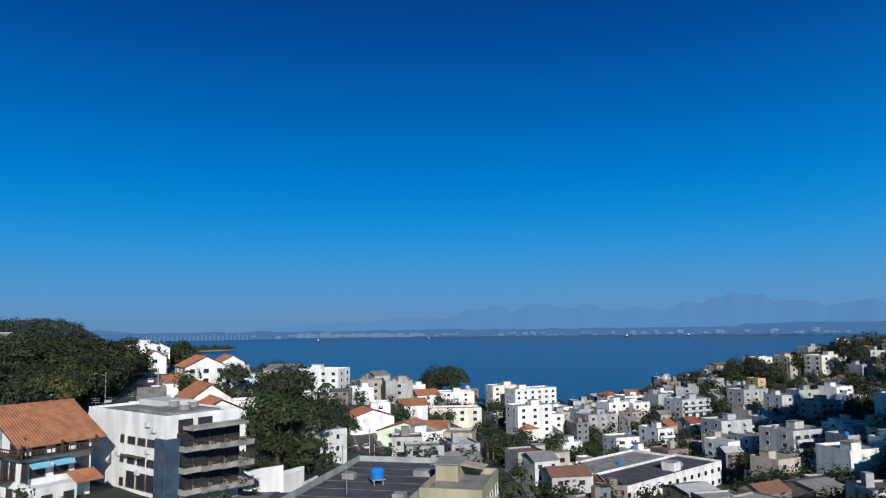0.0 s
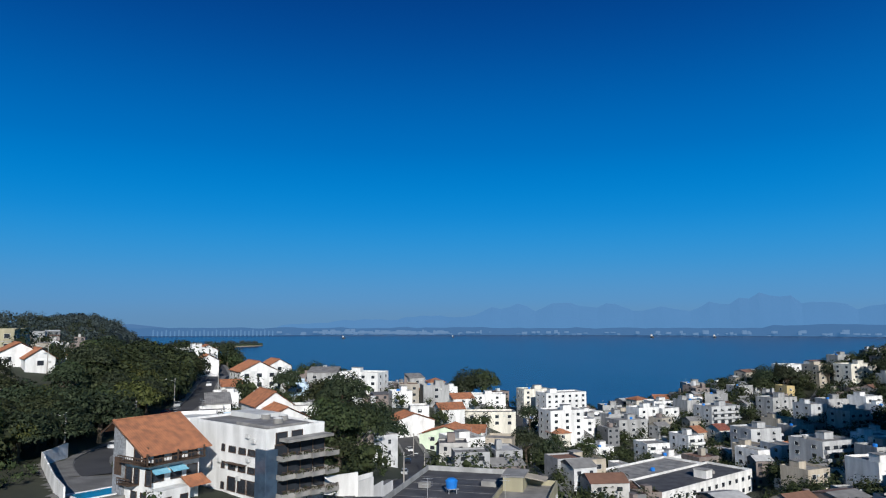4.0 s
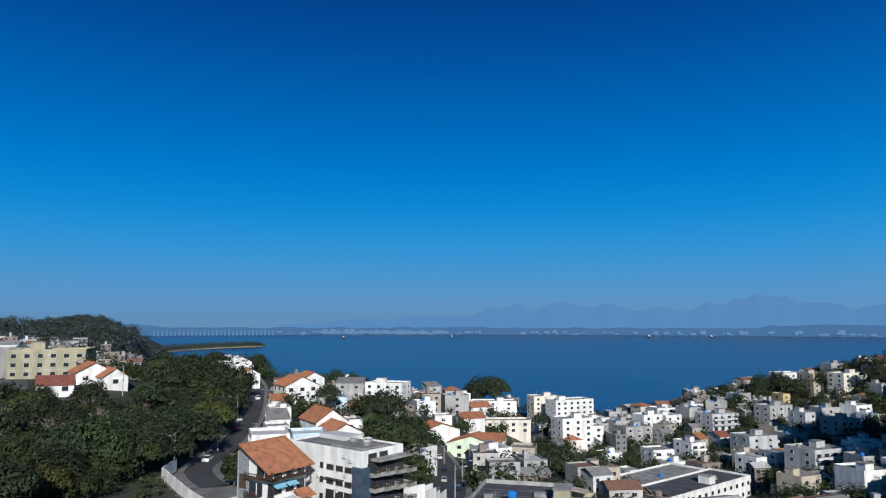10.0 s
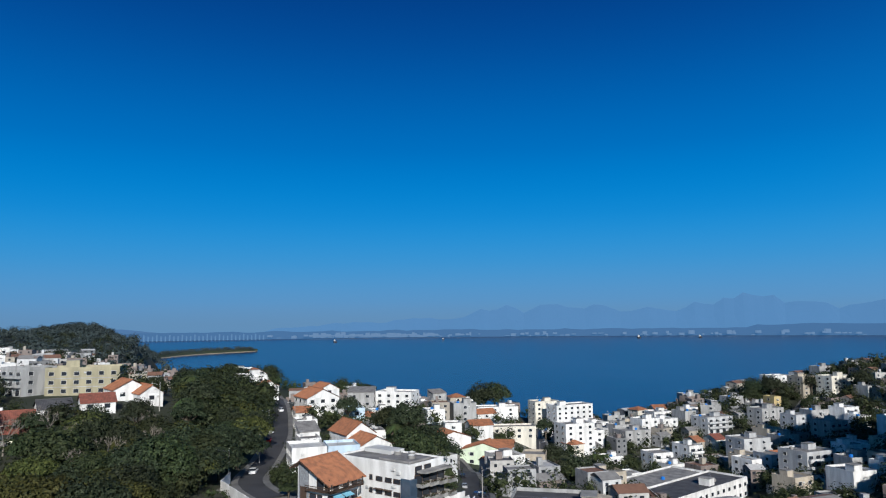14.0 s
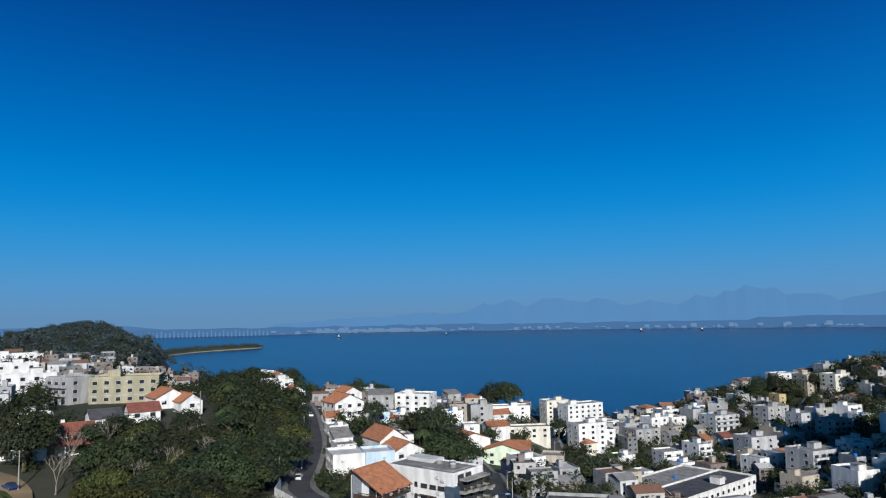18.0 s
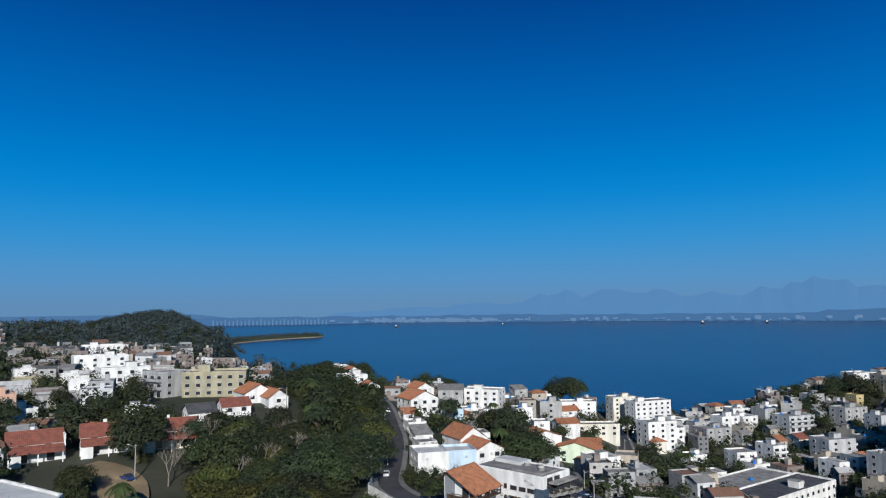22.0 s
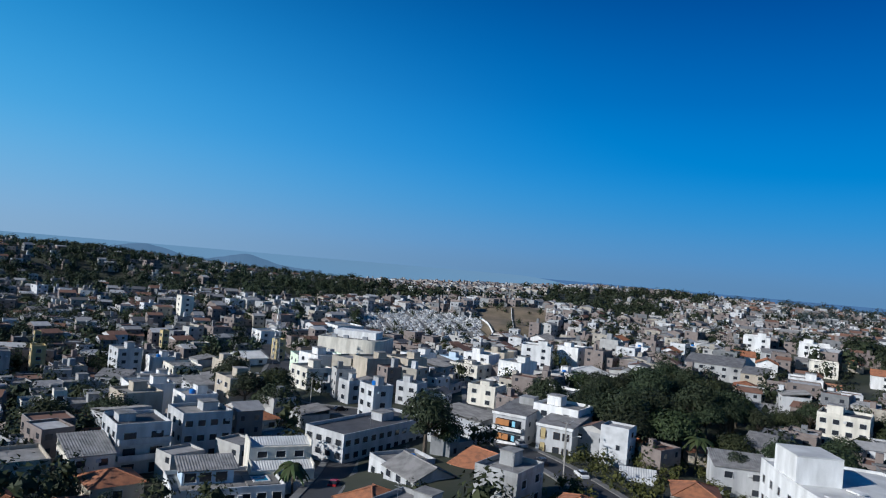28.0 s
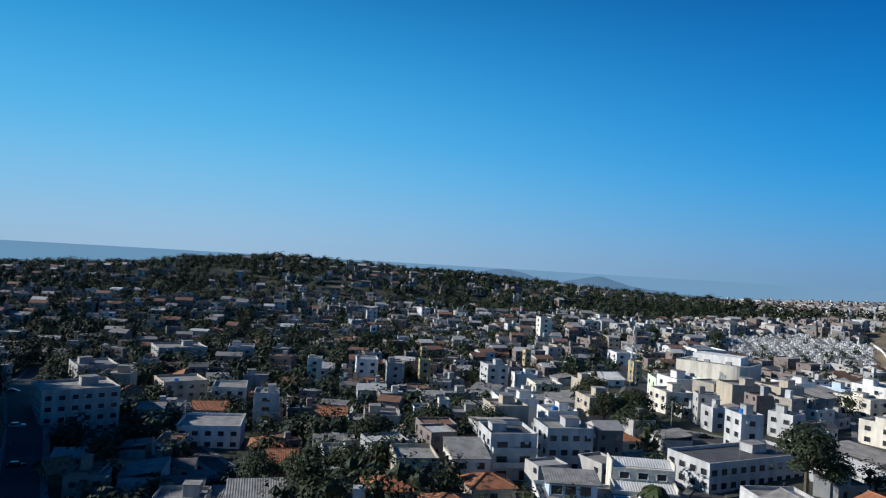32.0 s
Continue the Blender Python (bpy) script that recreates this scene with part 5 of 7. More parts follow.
def blue_tank(x, y, z):
    root = thing("water_tank", x, y, z, 20, "blue plastic water tank on a steel stand", "water tank")
    bm = bmesh.new()
    add_tube(bm, 0.72, 0.85, (0, 0, 0.7), (0, 0, 1.7), 18)
    add_tube(bm, 0.85, 0.5, (0, 0, 1.7), (0, 0, 2.0), 18)
    part("tank", bm, TANK_BLUE, root)
    for sx in (-0.55, 0.55):
        for sy in (-0.55, 0.55):
            part("leg", box_bm(sx - 0.05, sy - 0.05, 0, sx + 0.05, sy + 0.05, 0.7), STEEL, root)
    part("stand_top", box_bm(-0.8, -0.8, 0.6, 0.8, 0.8, 0.7), STEEL, root)


def prism_bm(outline, z0, z1):
    """An upright body over an outline that runs anticlockwise."""
    bm = bmesh.new()
    lo, hi = [[bm.verts.new((px, py, z)) for px, py in outline] for z in (z0, z1)]
    n = len(outline)
    for i in range(n):
        j = (i + 1) % n
        bm.faces.new((lo[i], lo[j], hi[j], hi[i]))
    bm.faces.new(hi)
    bm.faces.new(lo[::-1])
    return bm


def rim_bm(outline, z0, z1, thick=0.25):
    """A low parapet round an outline."""
    bm = bmesh.new()
    n = len(outline)
    mid = Vector((sum(p[0] for p in outline) / n, sum(p[1] for p in outline) / n))
    inner = [(px + (mid.x - px) * thick / max(1.0, math.hypot(mid.x - px, mid.y - py)) * 1.4, py + (mid.y - py) * thick / max(1.0, math.hypot(mid.x - px, mid.y - py)) * 1.4) for px, py in outline]
    rings = [[bm.verts.new((px, py, z)) for px, py in o] for o, z in ((outline, z0), (outline, z1), (inner, z1), (inner, z0))]
    for a, b in zip(rings, rings[1:]):
        for i in range(n):
            j = (i + 1) % n
            bm.faces.new((a[i], a[j], b[j], b[i]))
    return bm


def edge_windows(root, p, q, zs, count, w, h):
    """Rows of windows along one wall of an outline, between two of its corners."""
    turn = math.degrees(math.atan2(q[1] - p[1], q[0] - p[0]))
    for z in zs:
        for i in range(count):
            t = (i + 0.6) / (count + 0.2)
            put("window", window_mesh(w, h), root, pose(p[0] + (q[0] - p[0]) * t, p[1] + (q[1] - p[1]) * t, z, 0, 0, turn))


def long_white_block():
    """White five-storey block on a kinked outline, with a pale roof and a lift house."""
    x, y, z, h = -118, 17, 45.5, 13.6
    claim(x - 11, y + 2, 11)
    claim(x + 8, y - 1, 11)
    root = thing("apartment_building", x, y, z, 0, "bright white apartment block with whitewashed roof and lift house", "building")
    line = [(px - x, py - y) for px, py in ((-139, 14.5), (-129, 10.2), (-111, 4.5), (-103.5, 6.5), (-99, 12), (-103, 22), (-117, 29), (-131, 31), (-136, 24))]
    part("wall", prism_bm(line, -5, h), PAINT["white"], root)
    part("parapet", rim_bm(line, h, h + 0.45), PAINT["white"], root)
    part("roof_slab", prism_bm([(px * 0.96, py * 0.96) for px, py in line], h - 0.1, h + 0.12), ROOF_WHITE, root)
    edge_windows(root, line[0], line[1], (1.2, 4.3, 7.4, 10.5), 3, 1.1, 1.2)
    edge_windows(root, line[1], line[2], (1.2, 4.3, 7.4, 10.5), 6, 1.1, 1.2)
    edge_windows(root, line[3], line[4], (7.4, 10.5), 2, 1.0, 1.2)
    edge_windows(root, line[8], line[0], (7.4, 10.5), 2, 1.4, 1.2)
    lift = [(px - x, py - y) for px, py in ((-133.6, 12.2), (-126.4, 9.6), (-124.2, 16.0), (-131.3, 18.6))]
    part("lift_house", prism_bm(lift, h - 0.5, h + 4.1), PAINT["white"], root)
    part("lift_house_roof", prism_bm([(px * 1.0 + 0.05, py * 1.0) for px, py in lift], h + 4.1, h + 4.28), ROOF_WHITE, root)
    for (ax, ay), (bx, by) in (((-121, 9.5), (-112, 16)), ((-112, 10), (-104, 18))):
        part("roof_step", box_bm(ax - x, ay - y, h + 0.12, bx - x, by - y, h + 0.32, bevel=0.04), ROOF_WHITE, root)
    part("skylight", box_bm(-4.6, -2, h + 0.32, -2.4, -0.4, h + 0.6, bevel=0.05), PAINT["white"], root)
    for u, v in ((-1, -4), (6, -3), (10, 1)):
        bm = bmesh.new()
        add_tube(bm, 0.09, 0.09, (u, v, h), (u, v, h + 1.1), 8)
        part("vent_pipe", bm, STEEL, root)
    for u, v in ((-17.6, -4.4), (0.6, -10.8)):
        part("air_conditioner", box_bm(u, v, 8.3, u + 0.8, v + 0.5, 8.8, bevel=0.04), FRAME, root)


def awning_apartments():
    """Two staggered blocks on stilts; one has glazed balconies behind orange awnings."""
    x, y = -201, -5
    z = ground_z(x, y)
    claim(x, y, 8)
    claim(x + 13, y + 5, 8)
    root = thing("apartment_building", x, y, z - 2.4, 136, "grey apartment blocks on stilts with orange balcony awnings", "building")
    for dx, dy, w, d, h in ((0, 0, 17, 8.5, 9.6), (-3, -12.5, 16, 8.5, 9.4)):
        part("wall", box_bm(dx, dy - d / 2, 2.4, dx + w, dy + d / 2, h), PAINT["pale"], root)
        part("ground_floor", box_bm(dx + 4, dy - d / 2 + 1, -4, dx + w, dy + d / 2 - 1, 2.4), PAINT["grey"], root)
        for u in (0.4, 3.0):
            for v in (-d / 2 + 0.4, 0, d / 2 - 0.4):
                part("stilt", box_bm(dx + u - 0.2, dy + v - 0.2, -3, dx + u + 0.2, dy + v + 0.2, 2.4), PAINT["white"], root)
        ob = part("sheet_roof", slope_bm(d, w, 0.9, 0.3, 0.5), ROOF_FIBRE, root, "weathered grey sheet roof")
        ob.matrix_local = pose(dx, dy, h, 0, 0, -90)
        part("roof_edge", box_bm(dx - 0.35, dy - d / 2 - 0.2, h - 0.5, dx + 0.1, dy + d / 2 + 0.2, h + 0.15), PAINT["white"], root)
    part("tank_house", box_bm(11, -2, 9.6, 15, 2, 12.2, bevel=0.05), PAINT["grey"], root)
    for f, zz in enumerate((2.6, 6.0)):
        m = pose(0, 0, zz, 0, 0, -90)
        bal = put("balcony", mesh_of("balcony", balcony_bm(7.6, 1.6, 0.7), PAINT["white"]), root, m)
        put("balcony_door", window_mesh(6.4, 2.2, FRAME), root, m @ pose(0, 0, 0.1))
        part("awning", box_bm(-2.9, -1.62, 1.0, 0.6, -1.5, 2.4), ORANGE, bal, "faded orange drop awning")
        part("curtain", box_bm(1.4, -1.6, 1.0, 2.2, -1.52, 2.3), CYAN, bal)
        for v in (-2.6, 0.6, 2.8):
            put("window", window_mesh(1.4, 1.5, DARKWOOD), root, pose(-3, -12.5, zz + 0.5, 0, 0, -90) @ pose(v, 0, 0))
        part("stair_panel", box_bm(-3.12, -10.4, zz, -3.02, -9.3, zz + 2.6), PAINT["ochre"], root, "yellow stairwell panel")
        for u in (3, 7.5, 11):
            put("window", window_mesh(1.1, 1.1), root, pose(u, -4.25, zz + 0.8))
            put("window", window_mesh(1.1, 1.1), root, pose(u - 1, -16.75, zz + 0.8))


def market_hall():
    """Large cream windowless hall with a rounded corner and a white set-back storey."""
    x, y = -372, -14
    z = ground_z(x, y)
    claim(x, y, 22)
    root = thing("shopping_hall", x, y, z, 62, "large cream windowless hall with a rounded corner", "building")
    w, d, h, rr = 30, 22, 10.5, 6.5
    line = [(-w / 2, -d / 2)]
    for i in range(9):
        a = radians(-90 + 90 * i / 8)
        line.append((w / 2 - rr + rr * math.cos(a), -d / 2 + rr + rr * math.sin(a)))
    line += [(w / 2, d / 2), (-w / 2, d / 2)]
    part("wall", prism_bm(line, -5, h), PAINT["cream"], root)
    part("parapet", rim_bm(line, h, h + 0.7, 0.4), PAINT["cream"], root)
    part("roof_slab", prism_bm([(px * 0.97, py * 0.97) for px, py in line], h, h + 0.15), ROOF_CONCRETE, root)
    part("upper_storey", box_bm(-11, -2, h, 10, 9, h + 3.4, bevel=0.1), PAINT["white"], root, "white windowless upper storey")
    part("canopy", box_bm(-w / 2 + 2, -d / 2 - 2.5, 3.4, w / 2 - rr, -d / 2 + 0.1, 3.8), ROOF_CONCRETE, root)
    for u in (-10, -5, 0, 5):
        put("shop_front", window_mesh(3.6, 2.4), root, pose(u, -d / 2, 0.4))
    for u, v in ((-10, -7), (-4, -8), (5, -7)):
        part("cooling_unit", box_bm(u, v, h + 0.15, u + 2.4, v + 1.6, h + 1.7, bevel=0.08), STEEL, root)


def stepped_block():
    """Cream-white building whose front steps down in terraces under sloping sheet roofs."""
    x, y, z = -183, -60, 36.8
    claim(x, y, 9)
    root = thing("apartment_building", x, y, z, 98, "cream white building stepping down in terraces", "building")
    for i, (dd, h) in enumerate(((-4.2, 4.5), (-1.2, 8.0), (3.0, 11.6))):
        part("wall", box_bm(-6, dd - (1.6 if i < 2 else 2.6), -4, 6, dd + (1.6 if i < 2 else 3.0), h), PAINT["cream"], root)
        ob = part("terrace_roof", slope_bm(12, 3.0, 0.9, 0.15, 0.5), ROOF_WHITE, root, "pale sloping sheet roof")
        ob.matrix_local = pose(0, dd - 1.6, h)
        for u in (-3.6, 0, 3.6):
            put("window", window_mesh(1.8, 1.2), root, pose(u, dd - (1.6 if i < 2 else 2.6), h - 2.0))
    for sx in (-6.15, 5.9):
        bm = bmesh.new()
        prof = [(-6.2, -4), (6.2, -4), (6.2, 12.8), (0.4, 12.8), (0.4, 9.4), (-2.8, 9.0), (-2.8, 5.8), (-6.2, 5.2)]
        a = [bm.verts.new((sx, py, pz)) for py, pz in prof]
        b = [bm.verts.new((sx + 0.25, py, pz)) for py, pz in prof]
        bm.faces.new(a[::-1])
        bm.faces.new(b)
        for i in range(len(prof)):
            j = (i + 1) % len(prof)
            bm.faces.new((a[i], a[j], b[j], b[i]))
        part("gable_end", bm, PAINT["cream"], root, "bright cream stepped end wall")


def penthouse():
    """Glazed penthouse with a sheet roof and a small roof pool on the block below it."""
    x, y, z = -177.3, -72.1, 45.0
    root = thing("penthouse", x, y, z - 1.14, 101, "blue glazed penthouse under a grey sheet roof", "building")
    part("wall", box_bm(-6, -2, 0, 3, 4, 2.5), PAINT["blue"], root)
    ob = part("sheet_roof", slope_bm(10, 6.6, 0.9, 0.3, 0.5), ROOF_FIBRE, root)
    ob.matrix_local = pose(-1.5, -2.2, 2.5)
    for u in (-4.6, -2.0, 0.8):
        put("window", window_mesh(2.0, 1.6), root, pose(u, -2, 0.5))


def lamp_post(x, y, rot, height=8.0, z=None, arm=2.2):
    root = thing("street_lamp", x, y, ground_z(x, y) if z is None else z, rot, "concrete street pole with a curved lamp arm", "street lamp", "street poles")
    bm = bmesh.new()
    add_tube(bm, 0.17, 0.1, (0, 0, -0.5), (0, 0, height), 8)
    part("pole", bm, POLE, root)
    bm = bmesh.new()
    add_tube(bm, 0.05, 0.04, (0, 0, height - 0.9), (arm, 0, height - 0.2), 6)
    arm_ob = part("arm", bm, STEEL, root)
    part("lamp_head", box_bm(arm - 0.1, -0.14, height - 0.3, arm + 0.6, 0.14, height - 0.12, bevel=0.04), FRAME, arm_ob)
    part("cross_arm", box_bm(-0.06, -1.1, height - 0.5, 0.06, 1.1, height - 0.38), DARKWOOD, root)
    for v in (-0.9, -0.3, 0.3, 0.9):
        bm = bmesh.new()
        add_tube(bm, 0.05, 0.03, (0, v, height - 0.38), (0, v, height - 0.2), 6)
        part("insulator", bm, ROOF_WHITE, root)
    return Vector((x, y, (ground_z(x, y) if z is None else z) + height - 0.3))


def cable(a, b, sag=1.0):
    bm = bmesh.new()
    prev = a
    for i in range(1, 9):
        t = i / 8
        p = a.lerp(b, t) - Vector((0, 0, sag * 4 * t * (1 - t)))
        add_tube(bm, 0.022, 0.022, prev, p, 4)
        prev = p
    tagged(new("power_cable", mesh_of("power_cable", bm, TYRE)), "thin black cable sagging between street poles", "cable", "street cables")


CAR_MESH = {}


def car(x, y, rot, k):
    names = ("white", "black", "silver", "red", "dark blue")
    root = thing("car", x, y, ground_z(x, y) + 0.16, rot, f"small {names[k]} car parked at the street side", "car", "parked cars")
    if not CAR_MESH:
        bm = bmesh.new()
        prof = [(-2.05, 0.28), (2.05, 0.28), (2.1, 0.62), (1.95, 0.85), (1.0, 0.95), (-1.75, 1.0), (-2.1, 0.8)]
        cab = [(1.0, 0.95), (0.35, 1.42), (-1.25, 1.45), (-1.75, 1.0)]
        for name, pr, hw in (("body", prof, 0.84), ("cabin", cab, 0.72)):
            bm = bmesh.new()
            a, b = [[bm.verts.new((px, s * (hw if i < len(pr) else hw), pz)) for i, (px, pz) in enumerate(pr)] for s in (-1, 1)]
            bm.faces.new(a)
            bm.faces.new(b[::-1])
            for i in range(len(pr)):
                j = (i + 1) % len(pr)
                bm.faces.new((a[i], b[i], b[j], a[j]))
            bmesh.ops.recalc_face_normals(bm, faces=bm.faces)
            bmesh.ops.bevel(bm, geom=bm.edges[:], offset=0.07, segments=2, affect='EDGES')
            CAR_MESH[name] = bm.copy()
            bm.free()
        bm = bmesh.new()
        add_tube(bm, 0.31, 0.31, (0, -0.1, 0), (0, 0.1, 0), 14)
        CAR_MESH["wheel"] = mesh_of("wheel", bm, TYRE)
        bm = bmesh.new()
        add_tube(bm, 0.19, 0.19, (0, -0.115, 0), (0, 0.115, 0), 10)
        CAR_MESH["rim"] = mesh_of("rim", bm, STEEL)
        bm = bmesh.new()
        add_box(bm, -0.5, -0.7, 0, 0.9, 0.7, 0.05)
        CAR_MESH["roof"] = bm
    last = root
    for name, m in (("body", CAR_PAINT[k]), ("cabin", GLASS), ("roof", CAR_PAINT[k])):
        key = (name, k)
        if key not in CAR_MESH:
            CAR_MESH[key] = mesh_of(name, CAR_MESH[name].copy(), m)
        last = put(name, CAR_MESH[key], last if name == "roof" else root, pose(-0.65, 0, 1.42) if name == "roof" else None)
    for px in (-1.3, 1.3):
        for py in (-0.78, 0.78):
            wh = put("wheel", CAR_MESH["wheel"], root, pose(px, py, 0.3))
            put("rim", CAR_MESH["rim"], wh)


def terrace_house(x, y, rot, w, turn_wall="white"):
    """One of a row of low houses: main tiled roof, a lower porch roof in front, white party walls standing above the tiles."""
    d, h = 9.0, 4.6
    claim(x, y, 6.5)
    root = thing("house", x, y, ground_z(x, y), rot, "white two-level row house with dark red tiled roofs", "house", "row of red-roofed houses")
    part("wall", box_bm(-w / 2, -d / 2, -4, w / 2, d / 2, h), PAINT[turn_wall], root)
    gable_roof(root, w, d, h, 2.6, MAROON, "x", 0.3, PAINT["white"])
    porch = part("porch_roof", slope_bm(w - 0.8, 3.2, 1.3, 0.3), MAROON, root, "lower dark red porch roof")
    porch.matrix_local = pose(0, -d / 2 - 3.2, 2.7)
    part("porch_wall", box_bm(-w / 2 + 0.3, -d / 2 - 3.0, -4, -w / 2 + 3.2, -d / 2, 2.6), PAINT["white"], root)
    for u in (-w / 2 + 0.6, 0.4, w / 2 - 0.5):
        part("porch_post", box_bm(u - 0.12, -d / 2 - 3.05, -1, u + 0.12, -d / 2 - 2.8, 2.7), PAINT["white"], root)
    part("party_wall", box_bm(w / 2 - 0.1, -d / 2 - 0.4, 0, w / 2 + 0.35, d / 2, h + 1.9), PAINT["white"], root)
    part("chimney", box_bm(-1.0, 0.6, h + 1.4, 0.0, 1.5, h + 3.6, bevel=0.05), PAINT["white"], root)
    for u in (-w * 0.25, w * 0.22):
        put("window", window_mesh(1.5, 1.0, DARKWOOD), root, pose(u, -d / 2, 3.2))
        put("door", window_mesh(1.6, 2.0, DARKWOOD), root, pose(u + 0.6, -d / 2, 0.1))


terrace_house(-167.5, 104.5, 40, 13)
terrace_house(-153.5, 114.5, 33, 13)
terrace_house(-139.5, 122.5, 29, 14, "cream")
apartment_with_balconies()
chalet()
felt_roof_house()
pool(-58.2, 87.0, -38, 4.2, 8.0, "turquoise garden pool with a paved surround", ground_z(-58.2, 87.0) + 0.2)
wall_run(((-61, 82), (-66, 88), (-72, 96), (-78, 104), (-79, 113)), 2.2, "white rendered wall round a garden")
wall_run(((-30, 110), (-25, 118), (-22.5, 128)), 2.2, "white wall with a railing beside the street")
wall_run(((-31, 104), (-26, 108), (-24, 112)), 2.6, "tall white wall beside the apartment block")
blue_tank(-9.6, 88.0, 38.76)
long_white_block()
awning_apartments()
market_hall()
stepped_block()
penthouse()
pool(-176.8, -63.9, 101, 2.6, 2.6, "small turquoise roof pool", 43.9)
poles = [lamp_post(x, y, r) for x, y, r in ((-88, 178, 200), (-80, 140, 190), (-79, 112, 190), (-86, 205, 200))]
for a, b in zip((poles[3], poles[0], poles[1]), (poles[0], poles[1], poles[2])):
    cable(a, b)
more = [lamp_post(x, y, r) for x, y, r in ((-27, 225, 20), (-19.5, 172, 10), (-20.5, 130, 0), (-45, 105, 240))]
cable(more[0], more[1])
cable(more[1], more[2])
for x, y, r in ((-134, 95, 160), (-178, -1.5, 120), (-124, 178, 200), (-150, 215, 200), (-119, 150, 180), (-165, -8, 60), (-221, -1, 90), (-245, -48, 100), (12, 300, 0), (12, 230, 0), (-140, 60, 60)):
    lamp_post(x, y, r, 9)
for i, (x, y, r) in enumerate(((-21.5, 160, 88), (-20.5, 152, 88), (-20, 144, 92), (-25, 176, 92), (-25.5, 190, 95), (-29.5, 236, 110), (-88, 180, 110), (-95.5, 222, 112), (-84.5, 165, 100), (-78, 128, 95),
                               (-136, 95, 150), (-167, -3, 175), (-176, -7.5, 175), (-196, -3.5, 0), (-240, -40, 110), (-262, -60, 178), (-300, -55, 178), (-322, -60, 0), (-178, -50, 160), (11, 250, 90),
                               (16.5, 330, 88), (13, 280, 90), (-181, -200, 130), (-199, -217, 130), (-222, -240, 130), (-195, -148, 125))):
    car(x, y, r, (4, 0, 1, 2, 1, 0, 2, 0, 3, 0)[i % 10] if i != 10 else 4)

# ---- trees ----
def tree_meshes(seed, height, spread, clumps, leaves, size, trunk_r=0.35):
    """Trunk with limbs, and a crown of clumps at the limbs' ends."""
    r = random.Random(seed)
    tb, cb = bmesh.new(), bmesh.new()
    fork = height * 0.38
    add_tube(tb, trunk_r * 1.3, trunk_r, (0, 0, -1.5), (r.uniform(-.3, .3), r.uniform(-.3, .3), fork), 7)
    for i in range(clumps):
        a = 2.4 * i + r.uniform(-.5, .5)
        q = math.sqrt((i + 0.5) / clumps)
        rad = spread * (1.0 - 0.72 * q) * 0.62 + spread * 0.22
        c = (math.cos(a) * spread * q * 0.78, math.sin(a) * spread * q * 0.78, height * (0.86 - 0.34 * q * q) + r.uniform(-.8, .6) - rad * 0.4)
        if i % 2 == 0 or q > 0.6:
            add_tube(tb, trunk_r * 0.5, 0.06, (0, 0, fork * 0.9), c, 5)
        leaf_cards(cb, c, rad, leaves, size, r)
    return mesh_of("trunk", tb, BARK), cb


TREE_KINDS = []
for seed, height, spread, clumps, leaves, size, leaf, word in ((1, 12, 5.6, 13, 250, 0.34, 0, "broad dark green tree with a dense crown"), (2, 10, 4.8, 11, 250, 0.31, 1, "olive green tree with a loose crown"),
                                                              (3, 14, 5.0, 13, 240, 0.33, 2, "tall deep green tree with heavy foliage"), (4, 7, 3.6, 9, 230, 0.26, 0, "small rounded dark green garden tree"),
                                                              (5, 11, 6.4, 14, 235, 0.36, 2, "wide spreading shade tree with dark leaves"), (6, 8.5, 4.4, 10, 240, 0.29, 1, "yellowish green leafy tree")):
    tm, cb = tree_meshes(seed, height, spread, clumps, leaves, size)
    TREE_KINDS.append((tm, mesh_of("crown", cb, LEAF[leaf]), word, spread))


def plant(k, x, y, scale=1.0, group="", z=None, label=""):
    tm, cm, word, spread = TREE_KINDS[k]
    root = thing("tree", x, y, ground_z(x, y) if z is None else z, rng.uniform(0, 360), label or word, "tree", group)
    s = scale * rng.uniform(0.88, 1.14)
    root.scale = (s, s, s * rng.uniform(0.9, 1.1))
    put("trunk", tm, root)
    put("crown", cm, root)
    return root


def palm(x, y, height=9.0, label="tall palm with a ragged feathery crown"):
    root = thing("palm_tree", x, y, ground_z(x, y), rng.uniform(0, 360), label, "palm tree")
    bm = bmesh.new()
    add_tube(bm, 0.26, 0.2, (0, 0, -1), (0.2, 0, height * 0.5), 7)
    add_tube(bm, 0.2, 0.16, (0.2, 0, height * 0.5), (0.5, 0, height), 7)
    part("trunk", bm, BARK, root)
    for i in range(15):
        a, lift = i * 2.4, rng.uniform(-0.25, 0.9)
        bm = bmesh.new()
        prev = None
        for k in range(8):
            t = k / 7
            c = Vector((0.5 + math.cos(a) * 3.4 * t, math.sin(a) * 3.4 * t, height + lift * 2 * t - 2.6 * t * t))
            side = Vector((-math.sin(a), math.cos(a), 0)) * (0.75 * math.sin(math.pi * min(1, t * 0.9 + 0.12)))
            row = [bm.verts.new(c - side - Vector((0, 0, 0.35 * t + 0.12))), bm.verts.new(c), bm.verts.new(c + side - Vector((0, 0, 0.35 * t + 0.12)))]
            if prev:
                for j in (0, 1):
                    bm.faces.new((prev[j], prev[j + 1], row[j + 1], row[j]))
            prev = row
        part("frond", bm, LEAF[3], root)
    claim(x, y, 1.5)


